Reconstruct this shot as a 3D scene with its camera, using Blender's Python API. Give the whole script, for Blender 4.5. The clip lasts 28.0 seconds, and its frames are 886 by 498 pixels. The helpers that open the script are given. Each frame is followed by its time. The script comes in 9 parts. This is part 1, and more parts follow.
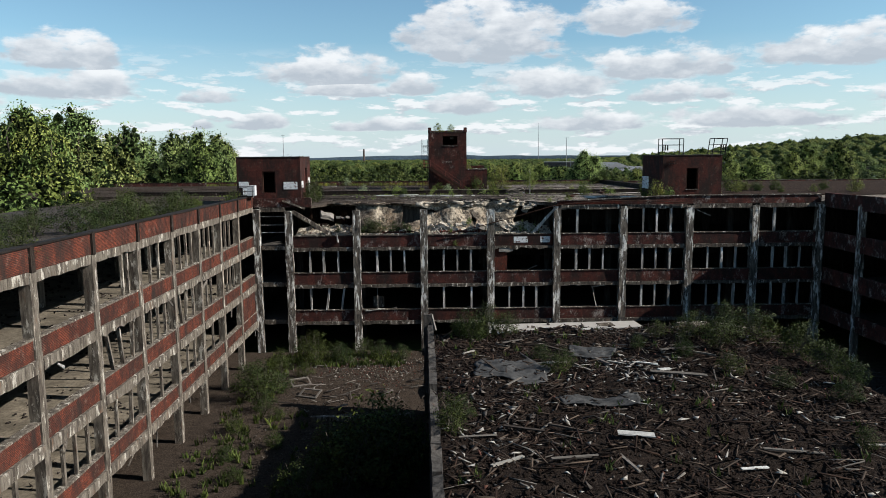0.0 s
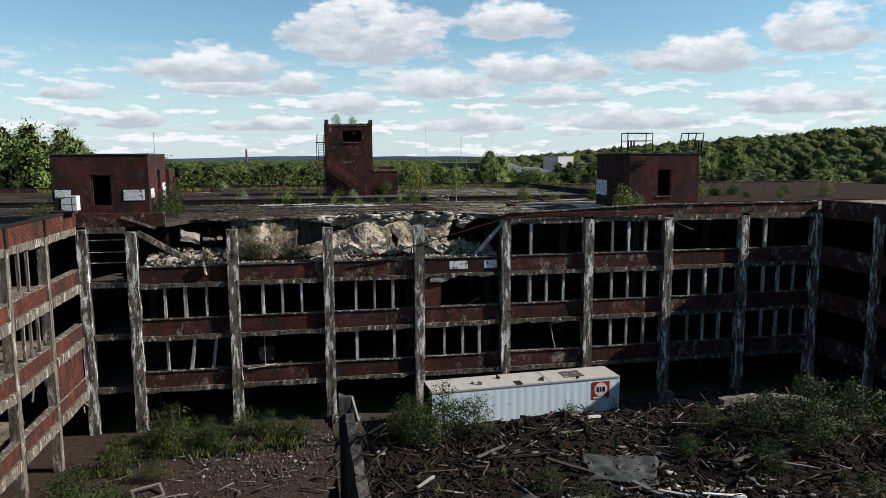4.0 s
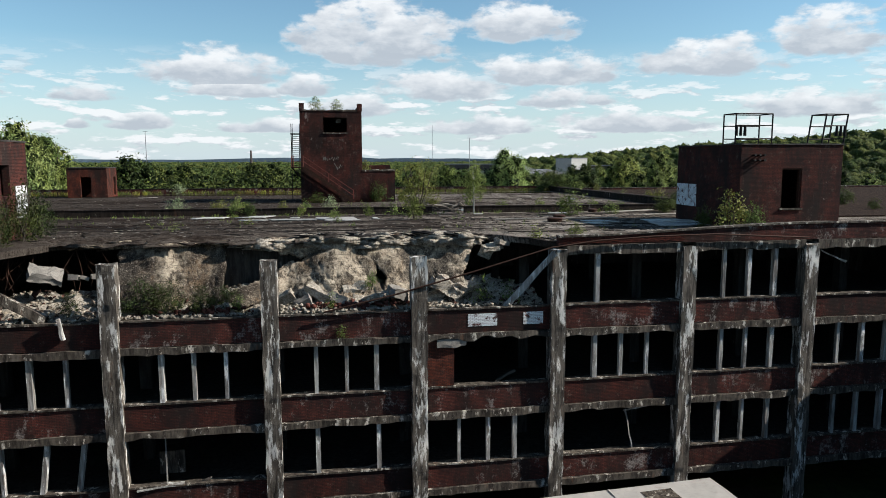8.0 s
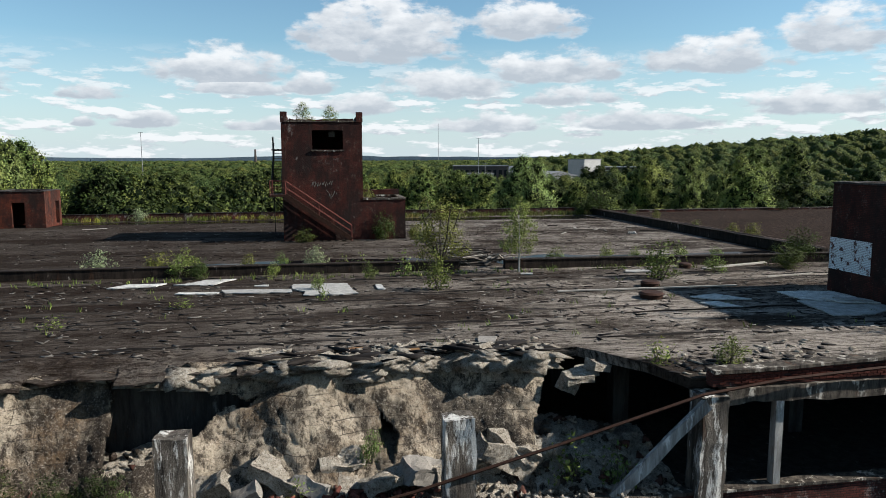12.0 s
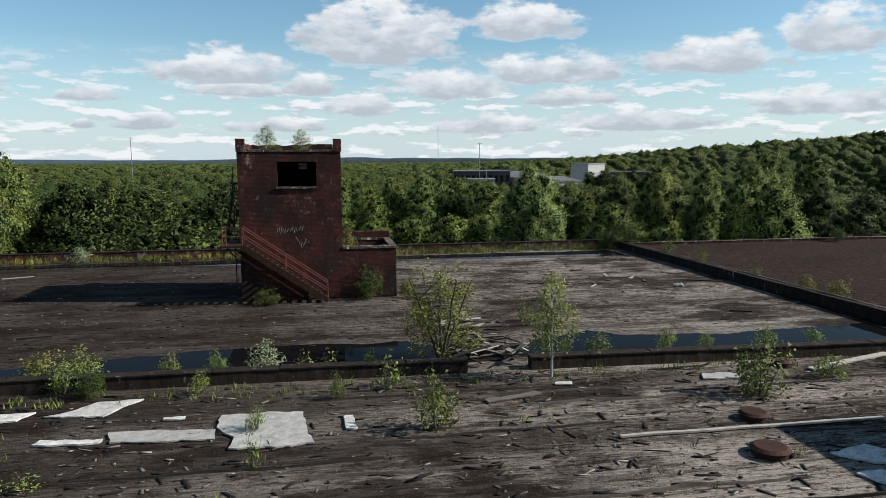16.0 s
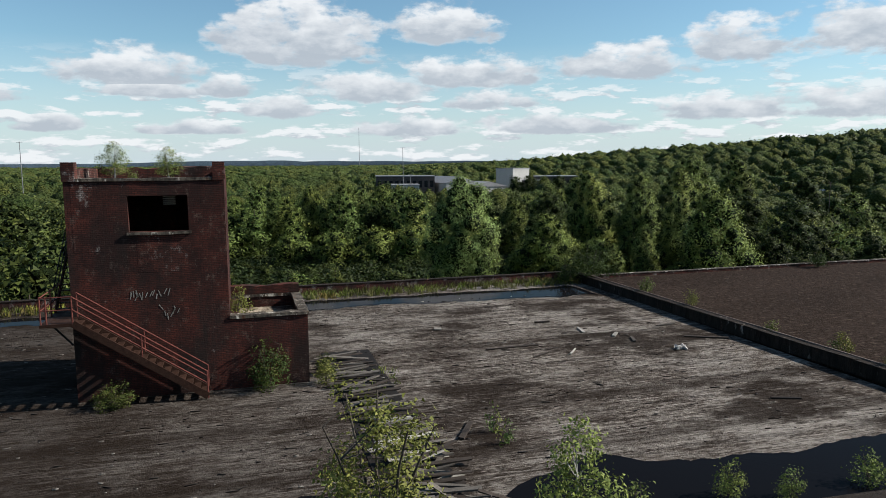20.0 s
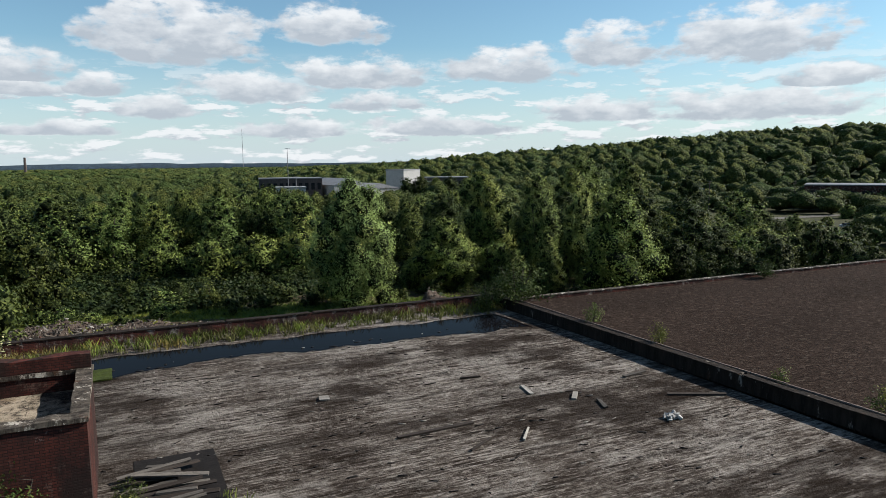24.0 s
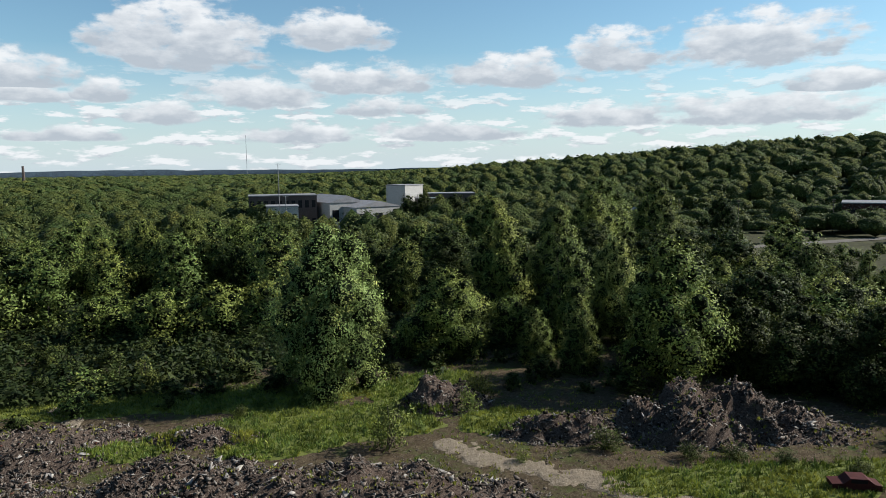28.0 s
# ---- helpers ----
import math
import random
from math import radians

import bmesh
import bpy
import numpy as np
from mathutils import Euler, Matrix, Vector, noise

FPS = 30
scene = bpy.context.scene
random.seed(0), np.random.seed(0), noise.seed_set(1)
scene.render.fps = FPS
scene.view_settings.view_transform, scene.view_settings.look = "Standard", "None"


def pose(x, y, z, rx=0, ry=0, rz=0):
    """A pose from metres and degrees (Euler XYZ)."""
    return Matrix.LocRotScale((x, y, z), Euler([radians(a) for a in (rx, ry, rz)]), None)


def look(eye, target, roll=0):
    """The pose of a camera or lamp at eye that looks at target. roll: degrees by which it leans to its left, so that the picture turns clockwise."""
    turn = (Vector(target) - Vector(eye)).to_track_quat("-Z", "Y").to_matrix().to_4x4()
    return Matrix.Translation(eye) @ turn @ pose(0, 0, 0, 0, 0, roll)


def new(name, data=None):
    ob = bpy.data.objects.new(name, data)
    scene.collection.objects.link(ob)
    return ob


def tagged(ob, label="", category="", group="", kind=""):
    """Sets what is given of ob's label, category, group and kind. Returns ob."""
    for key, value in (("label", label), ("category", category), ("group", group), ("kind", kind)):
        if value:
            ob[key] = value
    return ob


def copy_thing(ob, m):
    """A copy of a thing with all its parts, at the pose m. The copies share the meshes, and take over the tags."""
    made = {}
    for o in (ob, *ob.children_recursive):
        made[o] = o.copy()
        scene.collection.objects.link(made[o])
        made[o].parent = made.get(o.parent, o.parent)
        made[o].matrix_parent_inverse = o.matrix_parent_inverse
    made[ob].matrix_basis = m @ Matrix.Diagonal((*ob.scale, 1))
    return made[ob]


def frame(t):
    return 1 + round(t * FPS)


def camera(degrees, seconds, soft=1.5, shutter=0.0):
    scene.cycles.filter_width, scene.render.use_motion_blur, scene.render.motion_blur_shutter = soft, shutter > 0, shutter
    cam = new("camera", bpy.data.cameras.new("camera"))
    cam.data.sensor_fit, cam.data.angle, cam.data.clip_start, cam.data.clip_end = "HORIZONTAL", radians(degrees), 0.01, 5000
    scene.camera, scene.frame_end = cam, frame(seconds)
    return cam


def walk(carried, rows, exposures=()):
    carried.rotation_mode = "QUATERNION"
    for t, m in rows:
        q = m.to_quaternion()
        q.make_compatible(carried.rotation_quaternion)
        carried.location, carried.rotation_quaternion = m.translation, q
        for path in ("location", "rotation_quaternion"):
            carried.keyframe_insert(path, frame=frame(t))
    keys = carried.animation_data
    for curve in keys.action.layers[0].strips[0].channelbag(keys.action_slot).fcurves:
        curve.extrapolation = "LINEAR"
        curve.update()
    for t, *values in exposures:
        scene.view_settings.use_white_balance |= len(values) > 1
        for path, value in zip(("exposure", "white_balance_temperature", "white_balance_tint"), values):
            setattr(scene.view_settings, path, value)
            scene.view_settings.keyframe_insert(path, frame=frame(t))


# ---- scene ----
cam = camera(64.4, 28.0, soft=0.75)
METRES, EYE, TILT, LEAN, TURN = 125.0, 21.0, 0.0, 0.0, -1.6
ROWS = [
    (0.0, 0.0, 0.0, 0.0, -0.05, -7.37, 0.41),
    (0.5, -0.0048, 0.0184, 0.0005, -0.71, -7.39, 0.36),
    (1.0, -0.0087, 0.0381, 0.0007, -1.18, -7.43, 0.31),
    (1.5, -0.0131, 0.057, 0.0007, -4.86, -7.42, 0.31),
    (2.0, -0.0157, 0.0755, 0.0001, -6.88, -7.42, 0.33),
    (2.5, -0.0167, 0.0955, -0.0002, -8.4, -7.42, 0.32),
    (3.0, -0.0163, 0.1176, -0.0004, -9.02, -7.41, 0.32),
    (3.5, -0.0154, 0.1382, -0.001, -9.14, -7.38, 0.32),
    (5.5, -0.0097, 0.2245, -0.003, -9.12, -7.3, 0.24),
    (6.0, -0.0065, 0.246, -0.004, -9.05, -7.24, 0.23),
    (6.5, -0.0018, 0.2673, -0.0046, -8.95, -7.2, 0.19),
    (7.0, 0.0031, 0.2882, -0.0053, -8.82, -7.19, 0.13),
    (7.5, 0.0067, 0.3096, -0.0059, -8.72, -7.19, 0.11),
    (8.0, 0.0096, 0.3306, -0.0063, -8.62, -7.18, 0.09),
    (8.5, 0.0114, 0.351, -0.0068, -8.52, -7.19, 0.06),
    (9.0, 0.0125, 0.3704, -0.007, -8.45, -7.18, 0.04),
    (9.5, 0.0131, 0.3875, -0.005, -8.38, -7.21, 0.07),
    (10.0, 0.0138, 0.4038, -0.0016, -8.32, -7.28, 0.07),
    (10.5, 0.0146, 0.4202, 0.0014, -8.28, -7.35, 0.08),
    (11.0, 0.0153, 0.4365, 0.0044, -8.23, -7.35, 0.14),
    (11.5, 0.0164, 0.4508, 0.0076, -8.22, -7.36, 0.14),
    (12.0, 0.0176, 0.463, 0.0103, -8.19, -7.35, 0.12),
    (12.5, 0.0185, 0.4751, 0.013, -8.18, -7.32, 0.12),
    (13.0, 0.0205, 0.4866, 0.0158, -8.17, -7.33, 0.16),
    (13.5, 0.0228, 0.498, 0.0185, -8.16, -7.34, 0.16),
    (15.5, 0.0296, 0.5437, 0.0265, -8.18, -7.27, 0.26),
    (16.0, 0.0306, 0.5552, 0.0281, -8.21, -7.27, 0.26),
    (16.5, 0.0318, 0.5681, 0.0299, -8.21, -7.26, 0.32),
    (17.0, 0.0342, 0.5811, 0.0319, -8.23, -7.22, 0.33),
    (17.5, 0.0372, 0.5933, 0.0342, -8.27, -7.16, 0.27),
    (18.0, 0.0389, 0.6057, 0.0358, -8.29, -7.17, 0.26),
    (18.5, 0.04, 0.6181, 0.0374, -8.32, -7.15, 0.29),
    (19.0, 0.0407, 0.6297, 0.0379, -8.42, -7.15, 0.3),
    (19.5, 0.0415, 0.6415, 0.0377, -10.83, -7.11, 0.31),
    (20.0, 0.0421, 0.6533, 0.0375, -14.54, -7.08, 0.36),
    (20.5, 0.0428, 0.6644, 0.0374, -17.85, -7.06, 0.5),
    (21.0, 0.0441, 0.6758, 0.037, -20.68, -7.0, 0.59),
    (21.5, 0.0462, 0.6876, 0.0365, -22.31, -7.0, 0.57),
    (22.0, 0.0489, 0.6986, 0.0363, -23.34, -6.98, 0.61),
    (22.5, 0.0527, 0.7107, 0.0359, -23.65, -6.98, 0.62),
    (24.5, 0.0753, 0.763, 0.0347, -23.47, -7.04, 0.61),
    (25.0, 0.084, 0.7812, 0.0344, -23.41, -7.01, 0.65),
    (25.5, 0.0942, 0.8024, 0.0342, -23.35, -6.94, 0.65),
    (26.0, 0.1065, 0.8285, 0.035, -23.29, -6.81, 0.63),
    (26.5, 0.1205, 0.8583, 0.0463, -23.21, -6.73, 0.6),
    (27.0, 0.135, 0.8917, 0.0625, -23.17, -6.71, 0.65),
    (27.5, 0.1497, 0.9245, 0.0723, -23.14, -6.65, 0.67),
    (28.0, 0.1642, 0.958, 0.0745, -23.1, -6.59, 0.65),
]
walk(cam, [(t, pose(0, 0, EYE, TILT, LEAN, TURN) @ pose(METRES * x, METRES * y, METRES * z, 90 + pitch, roll, yaw)) for t, x, y, z, yaw, pitch, roll in ROWS],
     exposures=[(0.0, 0.78, 6150, 10), (11.0, 0.80, 6150, 10), (17.0, 0.72, 6150, 10), (28.0, 0.74, 6150, 10)])

# ---------------------------------------------------------------- world, sun
SUN_AZ, SUN_EL = -101.0, 33.5          # degrees from +y (minus: towards +x), degrees up
world = bpy.data.worlds.new("sky")
scene.world = world
world.use_nodes = True
wt = world.node_tree
wt.nodes.clear()


def wn(kind, *links, operation=None, data_type=None, blend_type=None):
    node = wt.nodes.new(kind)
    if operation:
        node.operation = operation
    if data_type:
        node.data_type = data_type
    if blend_type:
        node.blend_type = blend_type
    for i, value in enumerate(links):
        if value is None:
            continue
        if isinstance(value, bpy.types.NodeSocket):
            wt.links.new(value, node.inputs[i])
        else:
            node.inputs[i].default_value = value
    return node


def wm(op, a, b=0.0, c=0.0):
    return wn("ShaderNodeMath", a, b, c, operation=op).outputs[0]


sky = wn("ShaderNodeTexSky")
sky.sky_type, sky.sun_disc = "NISHITA", False
sky.sun_elevation, sky.sun_rotation = radians(SUN_EL), radians(-SUN_AZ)
sky.altitude, sky.air_density, sky.dust_density, sky.ozone_density = 250, 1.0, 0.45, 1.4
gen = wn("ShaderNodeTexCoord").outputs["Generated"]
sep = wn("ShaderNodeSeparateXYZ", gen)
azi = wm("MULTIPLY", wm("ARCTAN2", sep.outputs[0], sep.outputs[1]), 57.2958)
ele = wm("MULTIPLY", wm("ARCSINE", sep.outputs[2]), 57.2958)
wob = wn("ShaderNodeTexNoise", wn("ShaderNodeCombineXYZ", wm("MULTIPLY", azi, 0.36), wm("MULTIPLY", ele, 0.72), 0.0).outputs[0], None, 1.0, 7.0, 0.58)
w1 = wm("SUBTRACT", wob.outputs[0], 0.5)
# single clouds: azimuth, elevation of the flat base, half width, height (degrees)
CLOUDS = [(4.9, 8.7, 7.0, 4.3), (16.2, 9.9, 4.8, 2.4), (-7.2, 6.2, 5.8, 2.4), (-6.2, 5.2, 4.4, 1.2), (-16.3, 4.5, 2.5, 0.9), (-0.8, 5.4, 2.6, 1.5), (3.4, 3.9, 3.4, 1.5), (10.6, 5.3, 5.8, 1.9), (18.8, 6.4, 6.3, 2.0), (30.6, 6.9, 5.4, 2.1),
          (38.0, 7.9, 4.2, 2.6), (48.0, 8.0, 7.4, 3.2), (19.5, 4.5, 3.6, 1.3), (13.5, 2.4, 5.2, 1.2), (25.0, 2.6, 6.4, 1.4), (37.0, 3.5, 5.5, 1.6), (48.5, 3.5, 9.0, 2.0), (53.4, 5.4, 3.6, 1.3), (-26.2, 6.9, 4.0, 2.2), (-25.4, 4.9, 4.9, 1.9),
          (-12.4, 2.6, 2.6, 1.1), (-3.0, 2.4, 4.0, 0.9), (-16.9, 2.5, 0.9, 0.6), (-34.0, 3.6, 5.0, 1.2), (-48.0, 8.0, 7.0, 3.0), (70.0, 9.0, 9.0, 4.0)]
mass, tallness = None, None
for a, e, w, h in CLOUDS:
    dx = wm("DIVIDE", wm("SUBTRACT", azi, a), w)
    dz = wm("DIVIDE", wm("SUBTRACT", ele, e), h)
    low = wm("MULTIPLY", wm("MINIMUM", dz, 0.0), 3.0)
    tall = wm("ADD", wm("MAXIMUM", dz, 0.0), low)
    one = wm("SUBTRACT", 1.0, wm("ADD", wm("MULTIPLY", dx, dx), wm("MULTIPLY", tall, tall)))
    if mass is None:
        mass, tallness = one, dz
    else:
        more = wm("GREATER_THAN", one, mass)
        tallness = wm("ADD", tallness, wm("MULTIPLY", more, wm("SUBTRACT", dz, tallness)))
        mass = wm("MAXIMUM", mass, one)
cover = wm("ADD", mass, wm("ADD", wm("MULTIPLY", w1, 3.3), 0.16))
solid = wn("ShaderNodeMapRange", cover, 0.0, 0.78, 0.0, 0.95)
solid.interpolation_type = "SMOOTHSTEP"
# thin banks near the horizon, a pale veil over the land
def flock(rise):
    """Small flat-based clouds in rows above the horizon."""
    p = wn("ShaderNodeCombineXYZ", wm("MULTIPLY", azi, 0.26), wm("MULTIPLY", wm("ADD", ele, rise), 1.05), 3.0).outputs[0]
    return wn("ShaderNodeTexNoise", p, None, 1.0, 8.0, 0.58).outputs[0]


flat, flat_up = flock(0.0), flock(0.45)
bank = wn("ShaderNodeMapRange", flat, 0.50, 0.585, 0.0, 0.9)
bank.interpolation_type = "SMOOTHSTEP"
near_h = wn("ShaderNodeMapRange", ele, 4.5, 8.5, 1.0, 0.0)
veil = wn("ShaderNodeMapRange", ele, 0.0, 9.0, 0.85, 0.0)
alpha = wm("MAXIMUM", solid.outputs[0], wm("MULTIPLY", bank.outputs[0], near_h.outputs[0]))
puff = wn("ShaderNodeTexNoise", wn("ShaderNodeCombineXYZ", wm("MULTIPLY", azi, 0.42), wm("MULTIPLY", ele, 0.85), 9.0).outputs[0], None, 1.0, 5.0, 0.55)
lit_big = wn("ShaderNodeMapRange", wm("ADD", wm("MULTIPLY", tallness, 0.55), wm("MULTIPLY", puff.outputs[0], 1.2)), 0.55, 1.08, 0.0, 1.0)
lit_small = wn("ShaderNodeMapRange", wm("SUBTRACT", flat, flat_up), -0.06, 0.05, 0.15, 1.0)
lit = wn("ShaderNodeMix", solid.outputs[0], None, lit_small.outputs[0], lit_big.outputs[0])
cloud_col = wn("ShaderNodeMix", data_type="RGBA")
wt.links.new(lit.outputs[0], cloud_col.inputs[0])
cloud_col.inputs[6].default_value, cloud_col.inputs[7].default_value = (0.525, 0.565, 0.605, 1), (0.97, 0.965, 0.94, 1)
blue = wn("ShaderNodeMix", data_type="RGBA", blend_type="MULTIPLY")
blue.inputs[0].default_value = 1.0
wt.links.new(sky.outputs[0], blue.inputs[6])
blue.inputs[7].default_value = (0.110, 0.130, 0.125, 1)
pale = wn("ShaderNodeMix", data_type="RGBA")
wt.links.new(veil.outputs[0], pale.inputs[0])
wt.links.new(blue.outputs[2], pale.inputs[6])
pale.inputs[7].default_value = (0.66, 0.75, 0.80, 1)
both = wn("ShaderNodeMix", data_type="RGBA")
wt.links.new(alpha, both.inputs[0])
wt.links.new(pale.outputs[2], both.inputs[6])
wt.links.new(cloud_col.outputs[2], both.inputs[7])
back = wn("ShaderNodeBackground", both.outputs[2], 0.575)
wn("ShaderNodeOutputWorld", back.outputs[0])

sun = new("sun", bpy.data.lights.new("sun", "SUN"))
sun.data.energy, sun.data.angle, sun.data.color = 5.0, radians(0.6), (1.0, 0.93, 0.82)
az, el = radians(SUN_AZ), radians(SUN_EL)
TO_SUN = Vector((-math.sin(az) * math.cos(el), math.cos(az) * math.cos(el), math.sin(el)))
sun.matrix_world = look(TO_SUN * 200, (0, 0, 0))

# ---------------------------------------------------------------- materials
class Mat:
    """A small builder for node materials in object space, metres."""

    def __init__(self, name, rough=0.9, metal=0.0, spec=0.12):
        self.m = bpy.data.materials.new(name)
        self.m.use_nodes = True
        self.t = self.m.node_tree
        self.b = self.t.nodes["Principled BSDF"]
        self.b.inputs["Roughness"].default_value = rough
        self.b.inputs["Metallic"].default_value = metal
        self.b.inputs["Specular IOR Level"].default_value = spec
        self.o = self.n("ShaderNodeTexCoord").outputs["Object"]
        self.sep = self.n("ShaderNodeSeparateXYZ", self.o)

    def n(self, kind, *links, operation=None, data_type=None, blend_type=None):
        node = self.t.nodes.new(kind)
        if operation:
            node.operation = operation
        if data_type:
            node.data_type = data_type
        if blend_type:
            node.blend_type = blend_type
        for i, value in enumerate(links):
            if value is None:
                continue
            if isinstance(value, bpy.types.NodeSocket):
                self.t.links.new(value, node.inputs[i])
            else:
                node.inputs[i].default_value = value
        return node

    def math(self, op, a, b=0.0):
        return self.n("ShaderNodeMath", a, b, operation=op).outputs[0]

    def vec(self, sx=1.0, sy=1.0, sz=1.0, shift=0.0):
        return self.n("ShaderNodeMapping", self.o, (shift, shift * 0.7, shift * 1.3), None, (sx, sy, sz)).outputs[0]

    def noise(self, scale, detail=4.0, rough=0.6, stretch=(1, 1, 1), shift=0.0):
        return self.n("ShaderNodeTexNoise", self.vec(*stretch, shift=shift), None, scale, detail, rough).outputs[0]

    def range(self, v, a, b, c=0.0, d=1.0):
        return self.n("ShaderNodeMapRange", v, a, b, c, d).outputs[0]

    def mix(self, fac, a, b, blend="MIX"):
        node = self.n("ShaderNodeMix", data_type="RGBA", blend_type=blend)
        for i, value in ((0, fac), (6, a), (7, b)):
            if isinstance(value, bpy.types.NodeSocket):
                self.t.links.new(value, node.inputs[i])
            elif i == 0:
                node.inputs[0].default_value = value
            else:
                node.inputs[i].default_value = (*value, 1.0)
        return node.outputs[2]

    def bump(self, h, strength=0.5, dist=0.02):
        node = self.n("ShaderNodeBump", strength, dist, None, h)
        node.inputs["Height"].default_value = 0
        self.t.links.new(h, node.inputs["Height"])
        node.inputs["Strength"].default_value, node.inputs["Distance"].default_value = strength, dist
        self.t.links.new(node.outputs[0], self.b.inputs["Normal"])

    def done(self, col, rough=None):
        if isinstance(col, bpy.types.NodeSocket):
            self.t.links.new(col, self.b.inputs["Base Color"])
        else:
            self.b.inputs["Base Color"].default_value = (*col, 1)
        if rough is not None:
            self.t.links.new(rough, self.b.inputs["Roughness"])
        return self.m


def brick_mat(name, c1, c2, mortar, soot=0.5, salt=0.25, paint=None):
    m = Mat(name, 0.95, 0.0, 0.1)
    u = m.math("ADD", m.sep.outputs[0], m.sep.outputs[1])
    v = m.n("ShaderNodeCombineXYZ", u, m.sep.outputs[2], 0.0).outputs[0]
    br = m.n("ShaderNodeTexBrick", v, (*c1, 1), (*c2, 1), (*mortar, 1), 1.0, 0.009, 0.1, 0.0, 0.215, 0.075)
    col = br.outputs[0]
    fine = m.noise(9.0, 5, 0.7)
    col = m.mix(m.range(fine, 0.35, 0.7, 0.0, 0.6), col, tuple(0.35 * k for k in c1))
    blot = m.noise(0.7, 8, 0.75, (1, 1, 0.7), 3.7)
    col = m.mix(m.range(blot, 0.42, 0.58, 0.0, 0.85), col, tuple(0.20 * k + 0.008 for k in c2))
    lost = m.noise(2.2, 7, 0.8, (1, 1, 0.8), 8.1)
    col = m.mix(m.range(lost, 0.56, 0.66, 0.0, 0.6), col, (0.16, 0.115, 0.09))
    run = m.noise(1.0, 6, 0.65, (0.9, 0.9, 0.22))
    col = m.mix(m.range(run, 0.62 - 0.25 * soot, 0.80 - 0.25 * soot, 0.0, 0.85), col, (0.022, 0.018, 0.016))
    pale = m.noise(1.6, 8, 0.78, (0.8, 0.8, 0.55), 7.3)
    col = m.mix(m.range(pale, 0.70 - 0.2 * salt, 0.80 - 0.2 * salt, 0.0, 0.75), col, (0.34, 0.30, 0.27))
    if paint:
        col = m.mix(m.range(m.noise(3.0, 6, 0.7, shift=2.0), 0.40, 0.46, 0.0, 0.92), col, paint)
        col = m.mix(m.math("MULTIPLY", br.outputs[1], 0.7), col, (0.16, 0.12, 0.10))
    col = m.mix(m.math("MULTIPLY", br.outputs[1], 0.0 if paint else 0.85), col, tuple(0.35 * k for k in mortar))
    h = m.math("SUBTRACT", m.math("MULTIPLY", fine, 0.4), br.outputs[1])
    m.bump(h, 0.9, 0.03)
    return m.done(col)


def concrete_mat(name, base, dark, pale, streak=1.0, wear=0.5, rust=0.15):
    m = Mat(name, 0.9)
    big = m.noise(0.7, 6, 0.65)
    col = m.mix(m.range(big, 0.3, 0.7), tuple(0.7 * k for k in base), base)
    run = m.noise(1.0, 7, 0.7, (4.0, 4.0, 0.45 / streak))
    col = m.mix(m.range(run, 0.40, 0.62, 0.0, 0.95), dark, col)
    flake = m.noise(1.0, 8, 0.72, (2.6, 2.6, 0.55 / streak), 4.0)
    col = m.mix(m.range(flake, 0.66 - 0.22 * wear, 0.72 - 0.2 * wear, 0.0, 0.9), col, pale)
    rs = m.noise(1.3, 5, 0.7, (1.5, 1.5, 0.5), 9.0)
    col = m.mix(m.range(rs, 0.60, 0.78, 0.0, rust * 3), col, (0.13, 0.055, 0.025))
    fine = m.noise(14.0, 6, 0.75)
    m.bump(m.math("ADD", fine, m.math("MULTIPLY", flake, 2.0)), 0.9, 0.05)
    return m.done(col)


